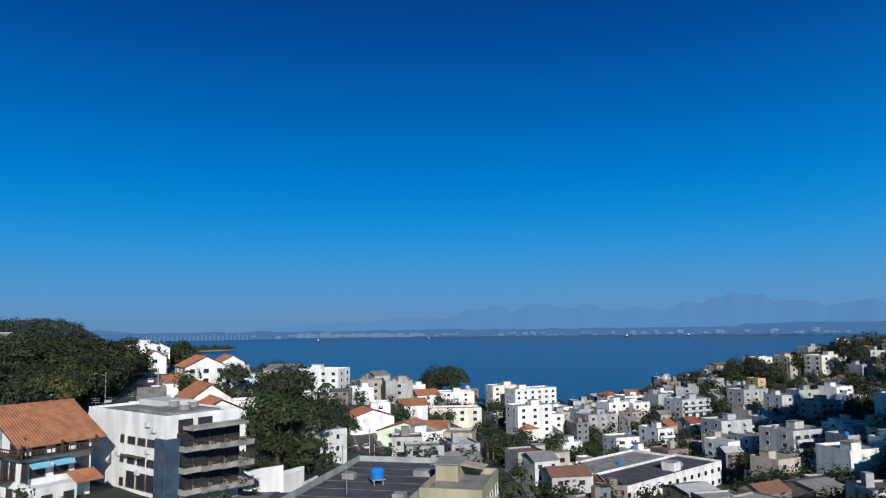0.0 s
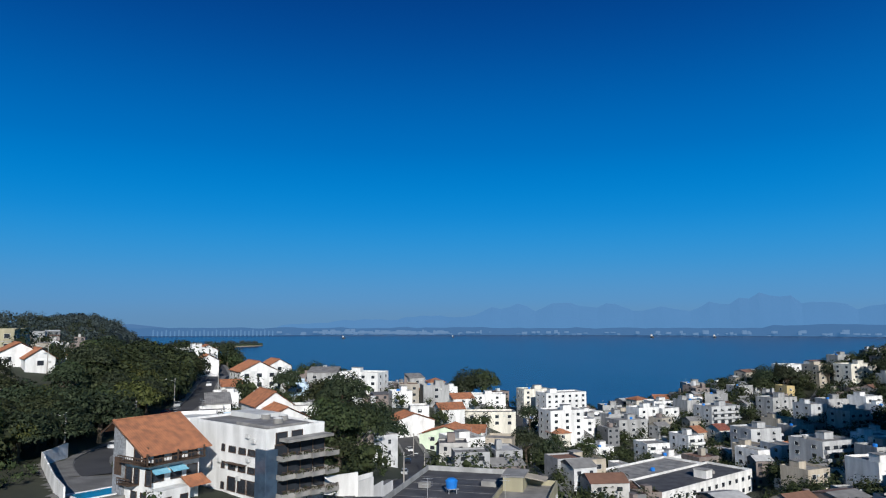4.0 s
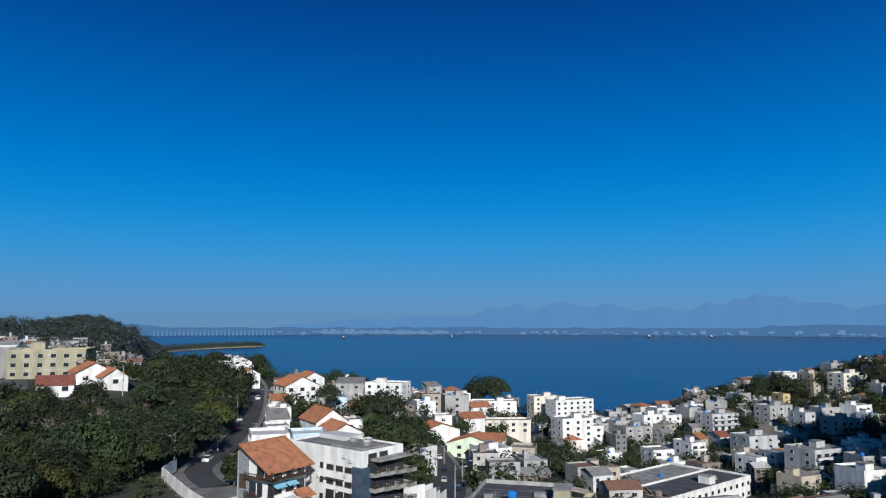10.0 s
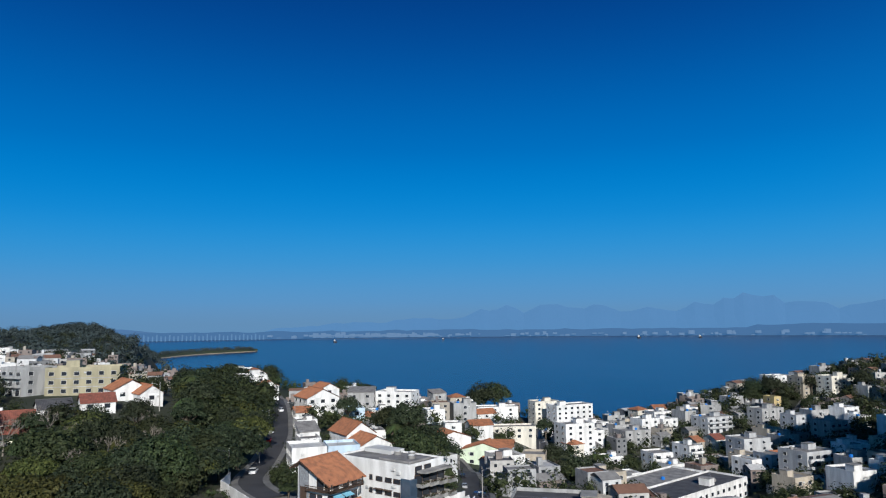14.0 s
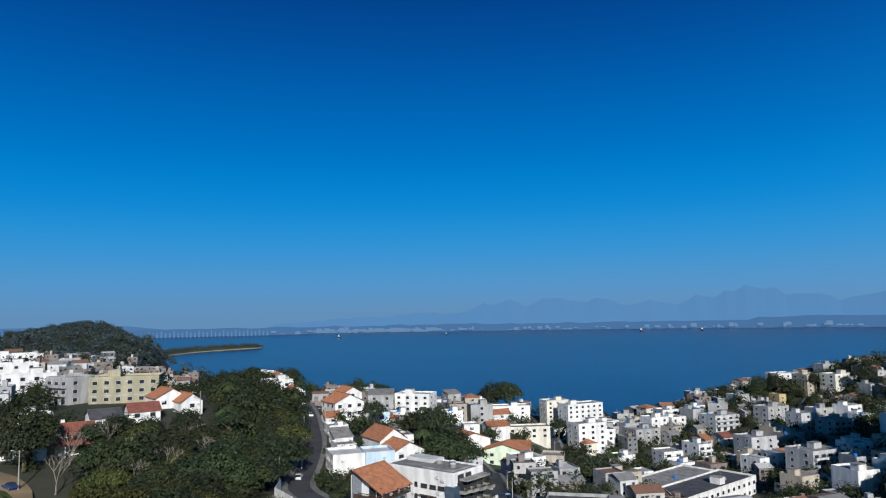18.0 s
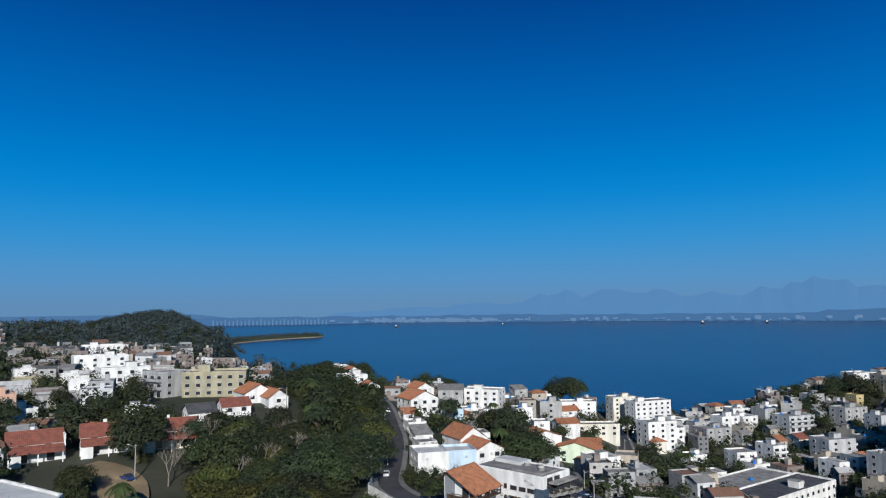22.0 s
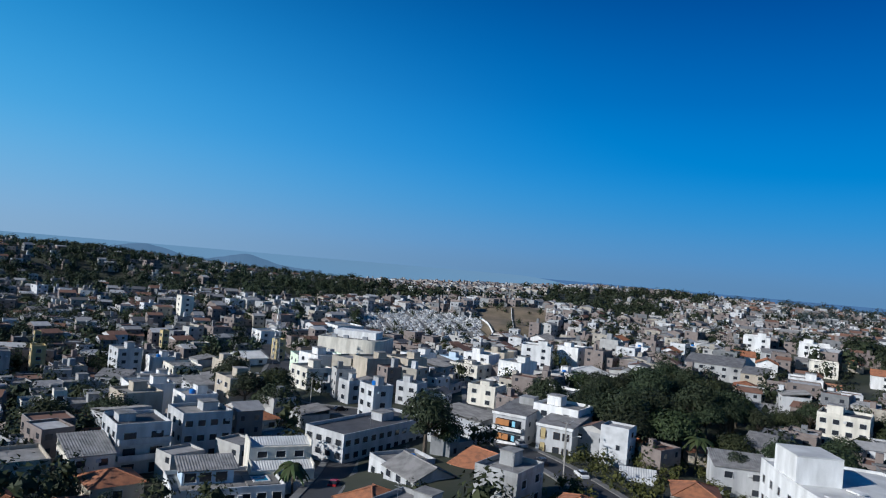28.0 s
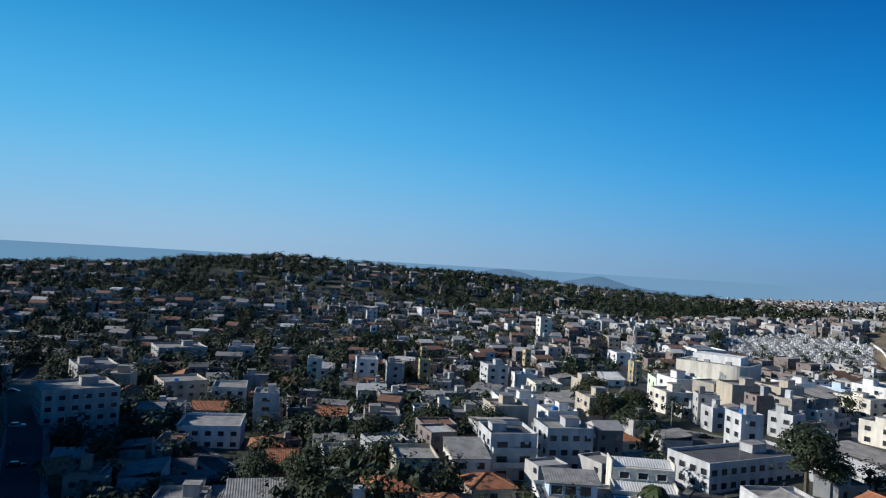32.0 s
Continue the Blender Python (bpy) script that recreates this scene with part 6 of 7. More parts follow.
def bare_tree(x, y, height=9.0):
    root = thing("tree", x, y, ground_z(x, y), 0, "leafless tree with pale forked branches", "tree")
    bm = bmesh.new()

    def fork(p, d, length, rad, depth):
        q = p + d * length
        add_tube(bm, rad, rad * 0.62, p, q, 5)
        if depth:
            for _ in range(3):
                e = (d + Vector((rng.uniform(-.8, .8), rng.uniform(-.8, .8), rng.uniform(-.1, .5)))).normalized()
                fork(q, e, length * rng.uniform(0.6, 0.8), rad * 0.6, depth - 1)

    fork(Vector((0, 0, -1)), Vector((0.05, 0, 1)), height * 0.36, 0.24, 4)
    part("trunk", bm, BARE, root, "pale forked trunk and branches")


def inside(poly, x, y):
    hit = False
    for (x0, y0), (x1, y1) in zip(poly, poly[1:] + poly[:1]):
        if (y0 > y) != (y1 > y) and x < (x1 - x0) * (y - y0) / (y1 - y0) + x0:
            hit = not hit
    return hit


def free(x, y, r):
    return all((x - a) ** 2 + (y - b) ** 2 > (r + c) ** 2 for a, b, c in FOOTPRINTS)


def grove(poly, step, kinds, scale, group, most, gap=1.0):
    xs, ys = [p[0] for p in poly], [p[1] for p in poly]
    n = 0
    y = min(ys)
    while y < max(ys):
        x = min(xs)
        while x < max(xs):
            px, py = x + rng.uniform(-.4, .4) * step, y + rng.uniform(-.4, .4) * step
            if n < most and inside(poly, px, py) and free(px, py, gap):
                plant(rng.choice(kinds), px, py, scale * rng.uniform(0.75, 1.2), group)
                n += 1
            x += step
        y += step
    return n


# open ground kept in front of houses that stand clear of the trees
for tx, ty, near in ((-165, 103, 0.7), (-150, 110, 0.7), (-137, 117, 0.7), (-178, 222, 0.78), (-142, 200, 0.78), (-132, 205, 0.8), (-160, 215, 0.78), (-157, 175, 0.84), (-190, 215, 0.8)):
    for k in range(14):
        s = near + (0.98 - near) * k / 13
        claim(HOVER[0] + (tx - HOVER[0]) * s, HOVER[1] + (ty - HOVER[1]) * s, 4.5)
WOOD = [(-142, 92), (-150, 118), (-136, 150), (-134, 175), (-128, 205), (-150, 262), (-185, 420), (-160, 440), (-124, 322), (-97, 212), (-88, 180), (-84, 146), (-82, 120), (-81, 95), (-80, 62), (-104, 58), (-118, 76)]
grove(WOOD, 9.0, (0, 1, 1, 2, 4, 5, 2, 5), 0.95, "trees of the wooded slope", 112)
for x, y in ((-118, 118), (-132, 112), (-112, 140), (-126, 96), (-108, 112), (-122, 128), (-116, 104), (-128, 122), (-104, 126), (-110, 98)):
    bare_tree(x, y, 10)
for x, y in ((-94, 84), (-88, 88), (-96, 93), (-85, 96), (-90, 101), (-83, 105), (-98, 102), (-87, 111), (-93, 110), (-84, 88), (-100, 88), (-82, 114)):
    plant(rng.choice((0, 3, 4, 3)), x, y, rng.uniform(0.75, 1.0), "trees of the wooded slope")
PARK = [(-206, 8), (-196, 40), (-200, 78), (-232, 112), (-282, 95), (-268, 46), (-228, 18)]
grove(PARK, 9.5, (0, 2, 4, 2), 1.0, "dark trees of the square", 46)

# single trees
for k, x, y, s in ((4, -10, 462, 1.9), (0, -2, 466, 1.8), (4, -18, 466, 1.7), (2, -44, 190, 1.25), (0, -50, 196, 1.3), (4, -40, 180, 1.3), (0, -36, 168, 1.2), (2, -52, 206, 1.25), (0, -46, 214, 1.2), (4, -38, 203, 1.25), (0, -41, 158, 1.1), (4, -33, 190, 1.2), (3, -37, 148, 1.2), (3, -33, 160, 1.0),
                   (2, -55, 235, 1.0), (3, -31, 115, 0.9), (3, -44, 99, 0.7), (3, -62.5, 101, 0.5), (2, -70, 225, 1.0), (0, -75, 330, 1.2), (4, 172, 432, 1.5), (2, 180, 425, 1.3), (0, 165, 425, 1.3), (2, 205, 425, 1.2),
                   (0, 190, 395, 1.2), (4, 225, 400, 1.4), (0, 240, 380, 1.3), (2, 20, 345, 1.0), (0, 22, 290, 1.1), (0, 14, 262, 1.1), (4, 20, 240, 1.2), (2, 10, 225, 1.0), (0, 26, 215, 1.1), (3, 32, 196, 1.0), (0, -4, 205, 0.8)):
    plant(k, x, y, s)
for k, x, y, s in ((2, -186, -30, 1.0), (0, -190, -26, 0.9), (4, -192, 22, 1.1), (2, -200, 26, 1.2), (0, -188, 32, 1.1), (4, -212, 22, 1.1), (2, -226, 16, 1.1), (0, -184, 46, 1.0), (2, -246, -66, 1.1), (0, -252, -58, 1.2), (4, -240, -58, 1.0), (2, -262, -70, 1.1), (0, -224, -110, 1.1), (4, -232, -98, 1.0),
                   (2, -205, -122, 1.0), (0, -190, -122, 0.9), (4, -196, -134, 1.0), (2, -182, -140, 1.0), (0, -172, -124, 0.9)):
    plant(k, x, y, s, "dark trees of the valley town")
tall = plant(2, 181, 441, 0.6, label="slim dark conifer standing above the hill")
tall.scale = (0.28, 0.28, 1.25)
for x, y, h in ((42, 292, 11), (38, 296, 10), (-127, 77, 6), (-121, 72, 5), (-179, 32, 8), (-47, 178, 9), (-55, 300, 8), (-60, 250, 8), (150, 468, 9), (140, 470, 8), (158, 470, 8), (-197, -140, 6), (-176, -58, 6), (-110, 165, 10), (-118, 190, 11), (300, 440, 9), (285, 452, 9)):
    palm(x, y, h)
GARDEN = [(-170, 60), (-150, 95), (-120, 66), (-118, 45), (-140, 46)]
grove(GARDEN, 7.0, (3, 5, 0, 3), 0.62, "garden trees by the yard", 22)
BACKYARD = [(-190, 50), (-168, 90), (-140, 60), (-150, 36), (-175, 30)]
grove(BACKYARD, 9.5, (0, 3, 2, 3), 0.85, "dark trees behind the white block", 22)
SLOPE_GARDEN = [(-150, -40), (-120, -10), (-100, -20), (-120, -60)]
grove(SLOPE_GARDEN, 12, (3, 0, 3), 0.7, "garden trees below the white block", 8, 2.0)
NEARBY = [(-215, 60), (-180, 70), (-160, 110), (-158, 170), (-180, 180), (-215, 130)]
grove(NEARBY, 13, (0, 3, 2), 0.8, "trees beyond the wood", 28)
for i in range(18):
    x, y = -176 + i * 2.7 + rng.uniform(-2, 2), 88 + i * 0.9 + rng.uniform(-7, 5)
    if free(x, y, 1.0):
        plant(rng.choice((3, 5, 3)), x, y, rng.uniform(0.42, 0.6), "garden trees by the yard")
for x, y in ((-118, 84), (-122, 92), (-112, 70), (-108, 62), (-140, 82), (-145, 78), (-150, 70), (-114, 54), (-104, 50), (-98, 40), (-92, 30), (-160, 74), (-128, 58), (-132, 50), (-100, 20)):
    if free(x, y, 1.0):
        plant(rng.choice((0, 3, 5)), x, y, rng.uniform(0.5, 0.72), "garden trees by the yard")

# ---- further houses of the town ----
PROTO = []


def proto(*a, **k):
    ob = block(*a, **k)
    FOOTPRINTS.pop()
    PROTO.append((ob, 0.5 * math.hypot(a[3], a[4])))


rng = random.Random(23)
HOUSES = 0


def settle(x, y, choices, rot, group, gap=0.6):
    """Stands a copy of one of the usual houses at a free place."""
    global HOUSES
    k = rng.choice(choices)
    ob, r = PROTO[k]
    if HOUSES > 215 or not free(x, y, r * 0.82 + gap):
        return False
    c = copy_thing(ob, pose(x, y, ground_z(x, y), 0, 0, rot))
    c["group"] = group
    claim(x, y, r * 0.86)
    HOUSES += 1
    return True


START = [(24, 372), (-8, 274), (46, 352), (150, 300), (-110, -130), (-330, 60), (-300, 240), (-240, -130), (-320, -110), (130, 400)]
proto(*START[0], 10, 9, 9, 6.2, 2, wall="white", roof="flat", tank=1, sides="fr", pitch=4.0)
proto(*START[1], -8, 11, 9, 5.8, 2, wall="white", roof="gable_x", sides="f", pitch=3.6)
proto(*START[2], 15, 12, 10, 9.2, 3, wall="white", roof="flat", tank=-1, sides="f", pitch=3.4)
proto(*START[3], 0, 8, 8, 3.3, 1, wall="grey", roof="shed", rise=1.2, sides="f", pitch=3.6)
proto(*START[4], 95, 10, 8, 6.2, 2, wall="grey", roof="flat", tank=1, sides="f", pitch=3.6, deck=ROOF_FIBRE)
proto(*START[5], 60, 13, 11, 12, 4, wall="white", roof="flat", tank=1, sides="f", pitch=3.6)
proto(*START[6], 40, 9, 8, 3.3, 1, wall="beige", roof="hip", rise=1.8, sides="f", pitch=3.6)
proto(*START[7], 110, 10, 10, 9, 3, wall="beige", roof="flat", tank=-1, sides="f", pitch=3.8)
proto(*START[8], 80, 11, 9, 6.2, 2, wall="pale", roof="shed", rise=1.4, sides="f", pitch=3.8)
proto(*START[9], -20, 12, 9, 9, 3, wall="grey", roof="flat", tank=1, sides="f", pitch=3.8, deck=ROOF_DARK)
for (x, y), (ob, r) in zip(START, PROTO):
    claim(x, y, r)


def quarter(n, x0, x1, y0, y1, choices, rot, group, test=lambda x, y: True):
    for _ in range(n):
        x, y = rng.uniform(x0, x1), rng.uniform(y0, y1)
        if test(x, y) and not inside(WOOD, x, y):
            settle(x, y, choices, rot + rng.choice((0, 0, 90, -8, 8, 180)) + rng.uniform(-5, 5), group)


def ring(n, a0, a1, d0, d1, choices, turn, group):
    for _ in range(n):
        az, d = rng.uniform(a0, a1), math.sqrt(rng.uniform(d0 * d0, d1 * d1))
        x, y = polar(az, d)
        if not inside(WOOD, x, y) and not inside(PARK, x, y) and y < shore_y(x) - 20:
            settle(x, y, choices, (113 if az > 78 else 130 if az > 54 else az + turn) + rng.choice((0, 0, -90, 180)) + rng.uniform(-7, 7), group)


ring(70, 98, 140, 95, 170, (3, 6, 8, 4, 3), 12, "houses of the valley town")
ring(60, 58, 98, 95, 150, (3, 6, 8, 4), 12, "houses of the valley town")
quarter(190, -30, 190, 200, 465, (0, 1, 2, 4, 5, 7, 9, 2), 21, "houses of the shore quarter", lambda x, y: y < shore_y(x) - 30)
quarter(50, 110, 300, 180, 470, (3, 4, 7, 9), 21, "houses of the shore quarter", lambda x, y: y < shore_y(x) - 30)
quarter(60, -75, -20, 235, 400, (0, 1, 6, 3), 8, "houses of the ridge street")
ring(160, 96, 136, 135, 300, (3, 4, 7, 1, 6, 8, 4), 12, "houses of the valley town")
ring(170, 60, 96, 150, 330, (0, 2, 3, 4, 7, 8), 12, "houses of the valley town")
ring(40, 42, 62, 95, 190, (3, 6, 8, 3, 1), 10, "houses near the white block")
ring(60, 20, 60, 215, 400, (0, 1, 3, 8, 6), 6, "houses beyond the wood")


# hillside houses too many to count
def hillside(name, label, n, a0, a1, d0, d1, size, tall, seed, thin=None, gabled=0.3):
    r = random.Random(seed)
    v, f, mi = [], [], []
    taken = {}
    for _ in range(n * 3):
        az, d = r.uniform(a0, a1), math.sqrt(r.uniform(d0 * d0, d1 * d1))
        x, y = polar(az, d)
        if thin and noise.noise(Vector((x * 0.008, y * 0.008, 4.2))) > thin:
            continue
        if y > shore_y(x) - 25 or inside(PARK, x, y) or inside(FIELD, x, y) or inside(GRAVES, x, y):
            continue
        w, e, h = r.uniform(*size), r.uniform(*size), r.choice(tall) * 2.8 + r.uniform(0, 0.8)
        cell = (int(x // (size[1] * 0.9)), int(y // (size[1] * 0.9)))
        if cell in taken or not free(x, y, w * 0.6):
            continue
        taken[cell] = 1
        if len(taken) > n:
            break
        z = ground_z(x, y)
        a = radians((113 if az > 78 else 130 if az > 50 else 21 if az < 8 else az) + r.choice((0, 0, 12, -15)) + r.uniform(-6, 6))
        c, s = math.cos(a), math.sin(a)

        def local(px, py, pz):
            return (x + px * c - py * s, y + px * s + py * c, z + pz)

        def face(pts, m):
            k = len(v)
            v.extend(local(*p) for p in pts)
            f.append(tuple(range(k, k + len(pts))))
            mi.append(m)

        hw, he = w / 2, e / 2
        k = len(v)
        v.extend(local(*p) for p in ((-hw, -he, -4), (hw, -he, -4), (hw, he, -4), (-hw, he, -4), (-hw, -he, h), (hw, -he, h), (hw, he, h), (-hw, he, h)))
        for q in ((0, 1, 5, 4), (1, 2, 6, 5), (2, 3, 7, 6), (3, 0, 4, 7)):
            f.append(tuple(k + i for i in q))
            mi.append(0)
        style = r.random()
        if style < gabled:
            rise = r.uniform(0.8, 1.8)
            o = 0.35
            face(((-hw - o, -he - o, h - .1), (hw + o, -he - o, h - .1), (hw + o, 0, h + rise), (-hw - o, 0, h + rise)), 1)
            face(((hw + o, he + o, h - .1), (-hw - o, he + o, h - .1), (-hw - o, 0, h + rise), (hw + o, 0, h + rise)), 1)
            face(((-hw, -he, h), (-hw, he, h), (-hw, 0, h + rise)), 0)
            face(((hw, -he, h), (hw, he, h), (hw, 0, h + rise)), 0)
        else:
            face(((-hw + .2, -he + .2, h - .5), (hw - .2, -he + .2, h - .5), (hw - .2, he - .2, h - .5), (-hw + .2, he - .2, h - .5)), 1)
            for p, q2 in (((-hw, -he), (hw, -he + .2)), ((-hw, he - .2), (hw, he)), ((-hw, -he), (-hw + .2, he)), ((hw - .2, -he), (hw, he))):
                face(((p[0], p[1], h), (q2[0], p[1], h), (q2[0], q2[1], h), (p[0], q2[1], h)), 0)
            if style > 0.55:
                tx, ty, tw, th = r.uniform(-.25, .25) * w, r.uniform(-.2, .2) * e, r.uniform(1.2, 2.4), r.uniform(1.4, 2.6)
                k = len(v)
                v.extend(local(*p) for p in [(tx + i * tw / 2, ty + j * tw / 2, zz) for zz in (h - .4, h + th) for i, j in ((-1, -1), (1, -1), (1, 1), (-1, 1))])
                for q in ((0, 1, 5, 4), (1, 2, 6, 5), (2, 3, 7, 6), (3, 0, 4, 7), (4, 5, 6, 7)):
                    f.append(tuple(k + i for i in q))
                    mi.append(0)
        for fl in range(int(h / 2.8)):
            for u in ((-.28, .26) if w > 6 else (r.uniform(-.2, .2),)):
                zz, ww = fl * 2.8 + 1.0, r.uniform(0.8, 1.5)
                face(((u * w - ww / 2, -he - .05, zz), (u * w + ww / 2, -he - .05, zz), (u * w + ww / 2, -he - .05, zz + 1.1), (u * w - ww / 2, -he - .05, zz + 1.1)), 2)
                if r.random() < 0.6:
                    face(((-hw - .05, u * e + ww / 2, zz), (-hw - .05, u * e - ww / 2, zz), (-hw - .05, u * e - ww / 2, zz + 1.1), (-hw - .05, u * e + ww / 2, zz + 1.1)), 2)
    me = bpy.data.meshes.new(name)
    me.from_pydata(v, [], f)
    for m in (FAVELA, FAVELA_ROOF, GLASS):
        me.materials.append(m)
    me.polygons.foreach_set("material_index", mi)
    return tagged(new(name, me), label, kind="stuff")


GRAVES = [(-445, 7), (-445, 77), (-524, 101), (-560, 68), (-540, 10)]
FIELD = [(-446, 78), (-470, 130), (-502, 150), (-575, 175), (-575, 110), (-526, 102)]
hillside("hillside_houses", "crowded small painted houses stacked up a hillside", 2200, 38, 62, 480, 1000, (4.5, 7.5), (1, 1, 2, 2), 5, 0.3)
hillside("hilltop_houses", "crowded small houses and trees on a ridge", 1100, 60, 84, 470, 960, (5, 9), (1, 1, 2, 2), 6, 0.25)
hillside("valley_houses", "packed flat-roofed houses of the valley town", 1500, 54, 102, 150, 560, (5.5, 10), (1, 1, 2, 2, 3), 7, 0.5)
hillside("shaded_houses", "flat-roofed houses among trees in a shaded valley", 720, 100, 142, 150, 560, (6, 11), (1, 1, 2, 2, 3), 17, 0.45)
hillside("upland_houses", "houses among dark trees on the upper slopes", 1250, 82, 150, 480, 1000, (5, 9), (1, 1, 2, 2), 8, 0.34)
hillside("near_left_houses", "white houses and blocks beyond the wood", 420, 20, 58, 270, 640, (6, 11), (1, 2, 2, 3), 9, 0.35)
hillside("shore_quarter_houses", "white houses packed in the shore quarter", 360, -36, 4, 240, 620, (6, 11), (1, 2, 2, 3), 10, 0.5)
hillside("mid_houses", "houses and yards between the square and the hill", 130, 34, 58, 185, 300, (6, 11), (1, 2, 2), 14, 0.6)
hillside("low_houses", "low dark-roofed houses and sheds in the valley", 170, 92, 145, 100, 260, (6, 11), (1, 1), 13, 0.6, 0.8)
hillside("street_end_houses", "white houses at the sea end of the ridge street", 26, 4, 10.5, 375, 470, (6, 10), (1, 1, 2), 15, None, 0.5)
hillside("back_houses", "houses of the hill behind", 500, 150, 328, 90, 500, (8, 13), (1, 2, 2), 12, 0.3)


# small trees among them, too many to count: dark inner boughs under a shell of leaves
CORE = ((1, 0, 0), (0, 1, 0), (-1, 0, 0), (0, -1, 0), (0, 0, 1), (0, 0, -1))
CORE_FACES = ((0, 1, 4), (1, 2, 4), (2, 3, 4), (3, 0, 4), (1, 0, 5), (2, 1, 5), (3, 2, 5), (0, 3, 5))


def scrub(name, label, n, test, spot, seed, rad=(2.2, 4.2), cards=46, leaf=0, size=0.95):
    r = random.Random(seed)
    bm_v, bm_f = [], []
    done = 0
    for _ in range(n * 6):
        if done >= n:
            break
        x, y = spot(r)
        if not test(x, y) or not free(x, y, min(1.6, rad[0] * 0.75)):
            continue
        done += 1
        R = r.uniform(*rad)
        z = max(land_z(x, y), SEA + 4)
        for lobe in range(3):
            cx, cy, cz = x + r.uniform(-.5, .5) * R, y + r.uniform(-.5, .5) * R, z + R * r.uniform(0.7, 1.5)
            k = len(bm_v)
            bm_v.extend(Vector((cx, cy, cz)) + Vector(q) * R * r.uniform(0.26, 0.40) for q in CORE)
            bm_f.extend((k + a, k + b, k + c) for a, b, c in CORE_FACES)
            for _ in range(cards // 3):
                d = Vector((r.gauss(0, 1), r.gauss(0, 1), r.gauss(0.25, 1))).normalized()
                p = Vector((cx, cy, cz)) + d * R * r.uniform(0.6, 0.95)
                q = (d + Vector((r.uniform(-.5, .5), r.uniform(-.5, .5), r.uniform(0, .6)))).normalized().to_track_quat('Z', 'Y')
                s, a = size * r.uniform(.6, 1.3) * R / 3.2, r.uniform(0, 6.28)
                u, w = q @ Vector((math.cos(a), math.sin(a), 0)) * s, q @ Vector((-math.sin(a), math.cos(a), 0)) * s * .75
                k = len(bm_v)
                bm_v.extend((p - u, p + u, p + w * 1.4))
                bm_f.append((k, k + 1, k + 2))
    me = bpy.data.meshes.new(name)
    me.from_pydata(bm_v, [], bm_f)
    me.materials.append(LEAF[leaf])
    return tagged(new(name, me), label, kind="stuff")


def polar_spot(a0, a1, d0, d1):
    return lambda r: polar(r.uniform(a0, a1), math.sqrt(r.uniform(d0 * d0, d1 * d1)))


def on_land(x, y):
    return math.hypot(x + 58, y - 85) > 11 and y < shore_y(x) - 12 and not inside(FIELD, x, y) and not inside(GRAVES, x, y)


def greener(x, y):
    return on_land(x, y) and noise.noise(Vector((x * 0.008, y * 0.008, 4.2))) > 0.05


scrub("upland_trees", "dark trees over the upper slopes", 1800, greener, polar_spot(80, 150, 420, 1000), 31, (2.6, 5.2), cards=105, leaf=2, size=0.6)
scrub("hillside_trees", "dark trees between hillside houses", 520, greener, polar_spot(36, 84, 380, 800), 32, (3.0, 5.6), cards=66, leaf=2, size=0.8)
scrub("valley_trees", "dark garden trees among the town's roofs", 1250, on_land, lambda r: polar(r.choice((r.uniform(56, 145), r.uniform(98, 145))), math.sqrt(r.uniform(105 ** 2, 520 ** 2))), 33, (2.2, 4.8), cards=190, leaf=0, size=0.38)
scrub("shore_trees", "dark garden trees among shore blocks", 1700, on_land, lambda r: polar(r.choice((r.uniform(-36, 8), r.uniform(-36, -10))), math.sqrt(r.uniform(215 ** 2, 640 ** 2))), 34, (2.0, 4.4), cards=180, leaf=0, size=0.42)
scrub("shore_grove", "tall dark trees standing close between shore blocks", 75, lambda x, y: on_land(x, y) and x > 125, lambda r: polar(r.uniform(-37, -20), math.sqrt(r.uniform(330 ** 2, 600 ** 2))), 48, (4.0, 6.5), cards=300, leaf=0, size=0.42)
scrub("left_trees", "dark trees among houses beyond the wood", 900, on_land, polar_spot(14, 60, 190, 900), 35, (2.6, 5.2), cards=150, leaf=2, size=0.45)
scrub("shaded_trees", "dense dark trees between houses of the shaded valley", 900, on_land, polar_spot(98, 145, 110, 480), 47, (2.8, 5.6), cards=150, leaf=2, size=0.45)
scrub("slope_woods", "dark trees thick on the far slope", 1900, on_land, polar_spot(80, 140, 330, 950), 40, (2.6, 5.0), cards=105, leaf=2, size=0.55)
scrub("field_trees", "scattered dark trees about a dry field", 46, lambda x, y: inside(FIELD, x, y) or inside(GRAVES, x, y), lambda r: (r.uniform(-580, -440), r.uniform(5, 178)), 43, (1.6, 3.2), cards=110, leaf=2, size=0.5)
scrub("wood_canopy", "dense dark crowns of the wood towards the sea", 260, lambda x, y: inside(WOOD, x, y), lambda r: (r.uniform(-190, -90), r.uniform(165, 435)), 49, (3.6, 6.0), cards=330, leaf=0, size=0.36)
scrub("slope_thicket", "dark thicket at the foot of the wood", 170, on_land, lambda r: (r.uniform(-116, -80), r.uniform(30, 104)), 51, (1.8, 3.8), cards=210, leaf=0, size=0.36)
scrub("wood_undergrowth", "dense dark undergrowth on the wooded slope", 420, lambda x, y: inside(WOOD, x, y), lambda r: (r.uniform(-190, -78), math.sqrt(r.uniform(56 ** 2, 300 ** 2))), 44, (1.3, 2.8), cards=110, leaf=0, size=0.42)
scrub("terrace_trees", "dark garden trees round houses beyond the wood", 240, on_land, lambda r: (r.uniform(-235, -112), r.uniform(95, 260)), 50, (1.8, 4.2), cards=230, leaf=0, size=0.36)
scrub("yard_shrubs", "low garden shrubs and hedges in the yards", 760, on_land, polar_spot(26, 66, 95, 205), 38, (0.7, 1.9), cards=70, leaf=1, size=0.55)
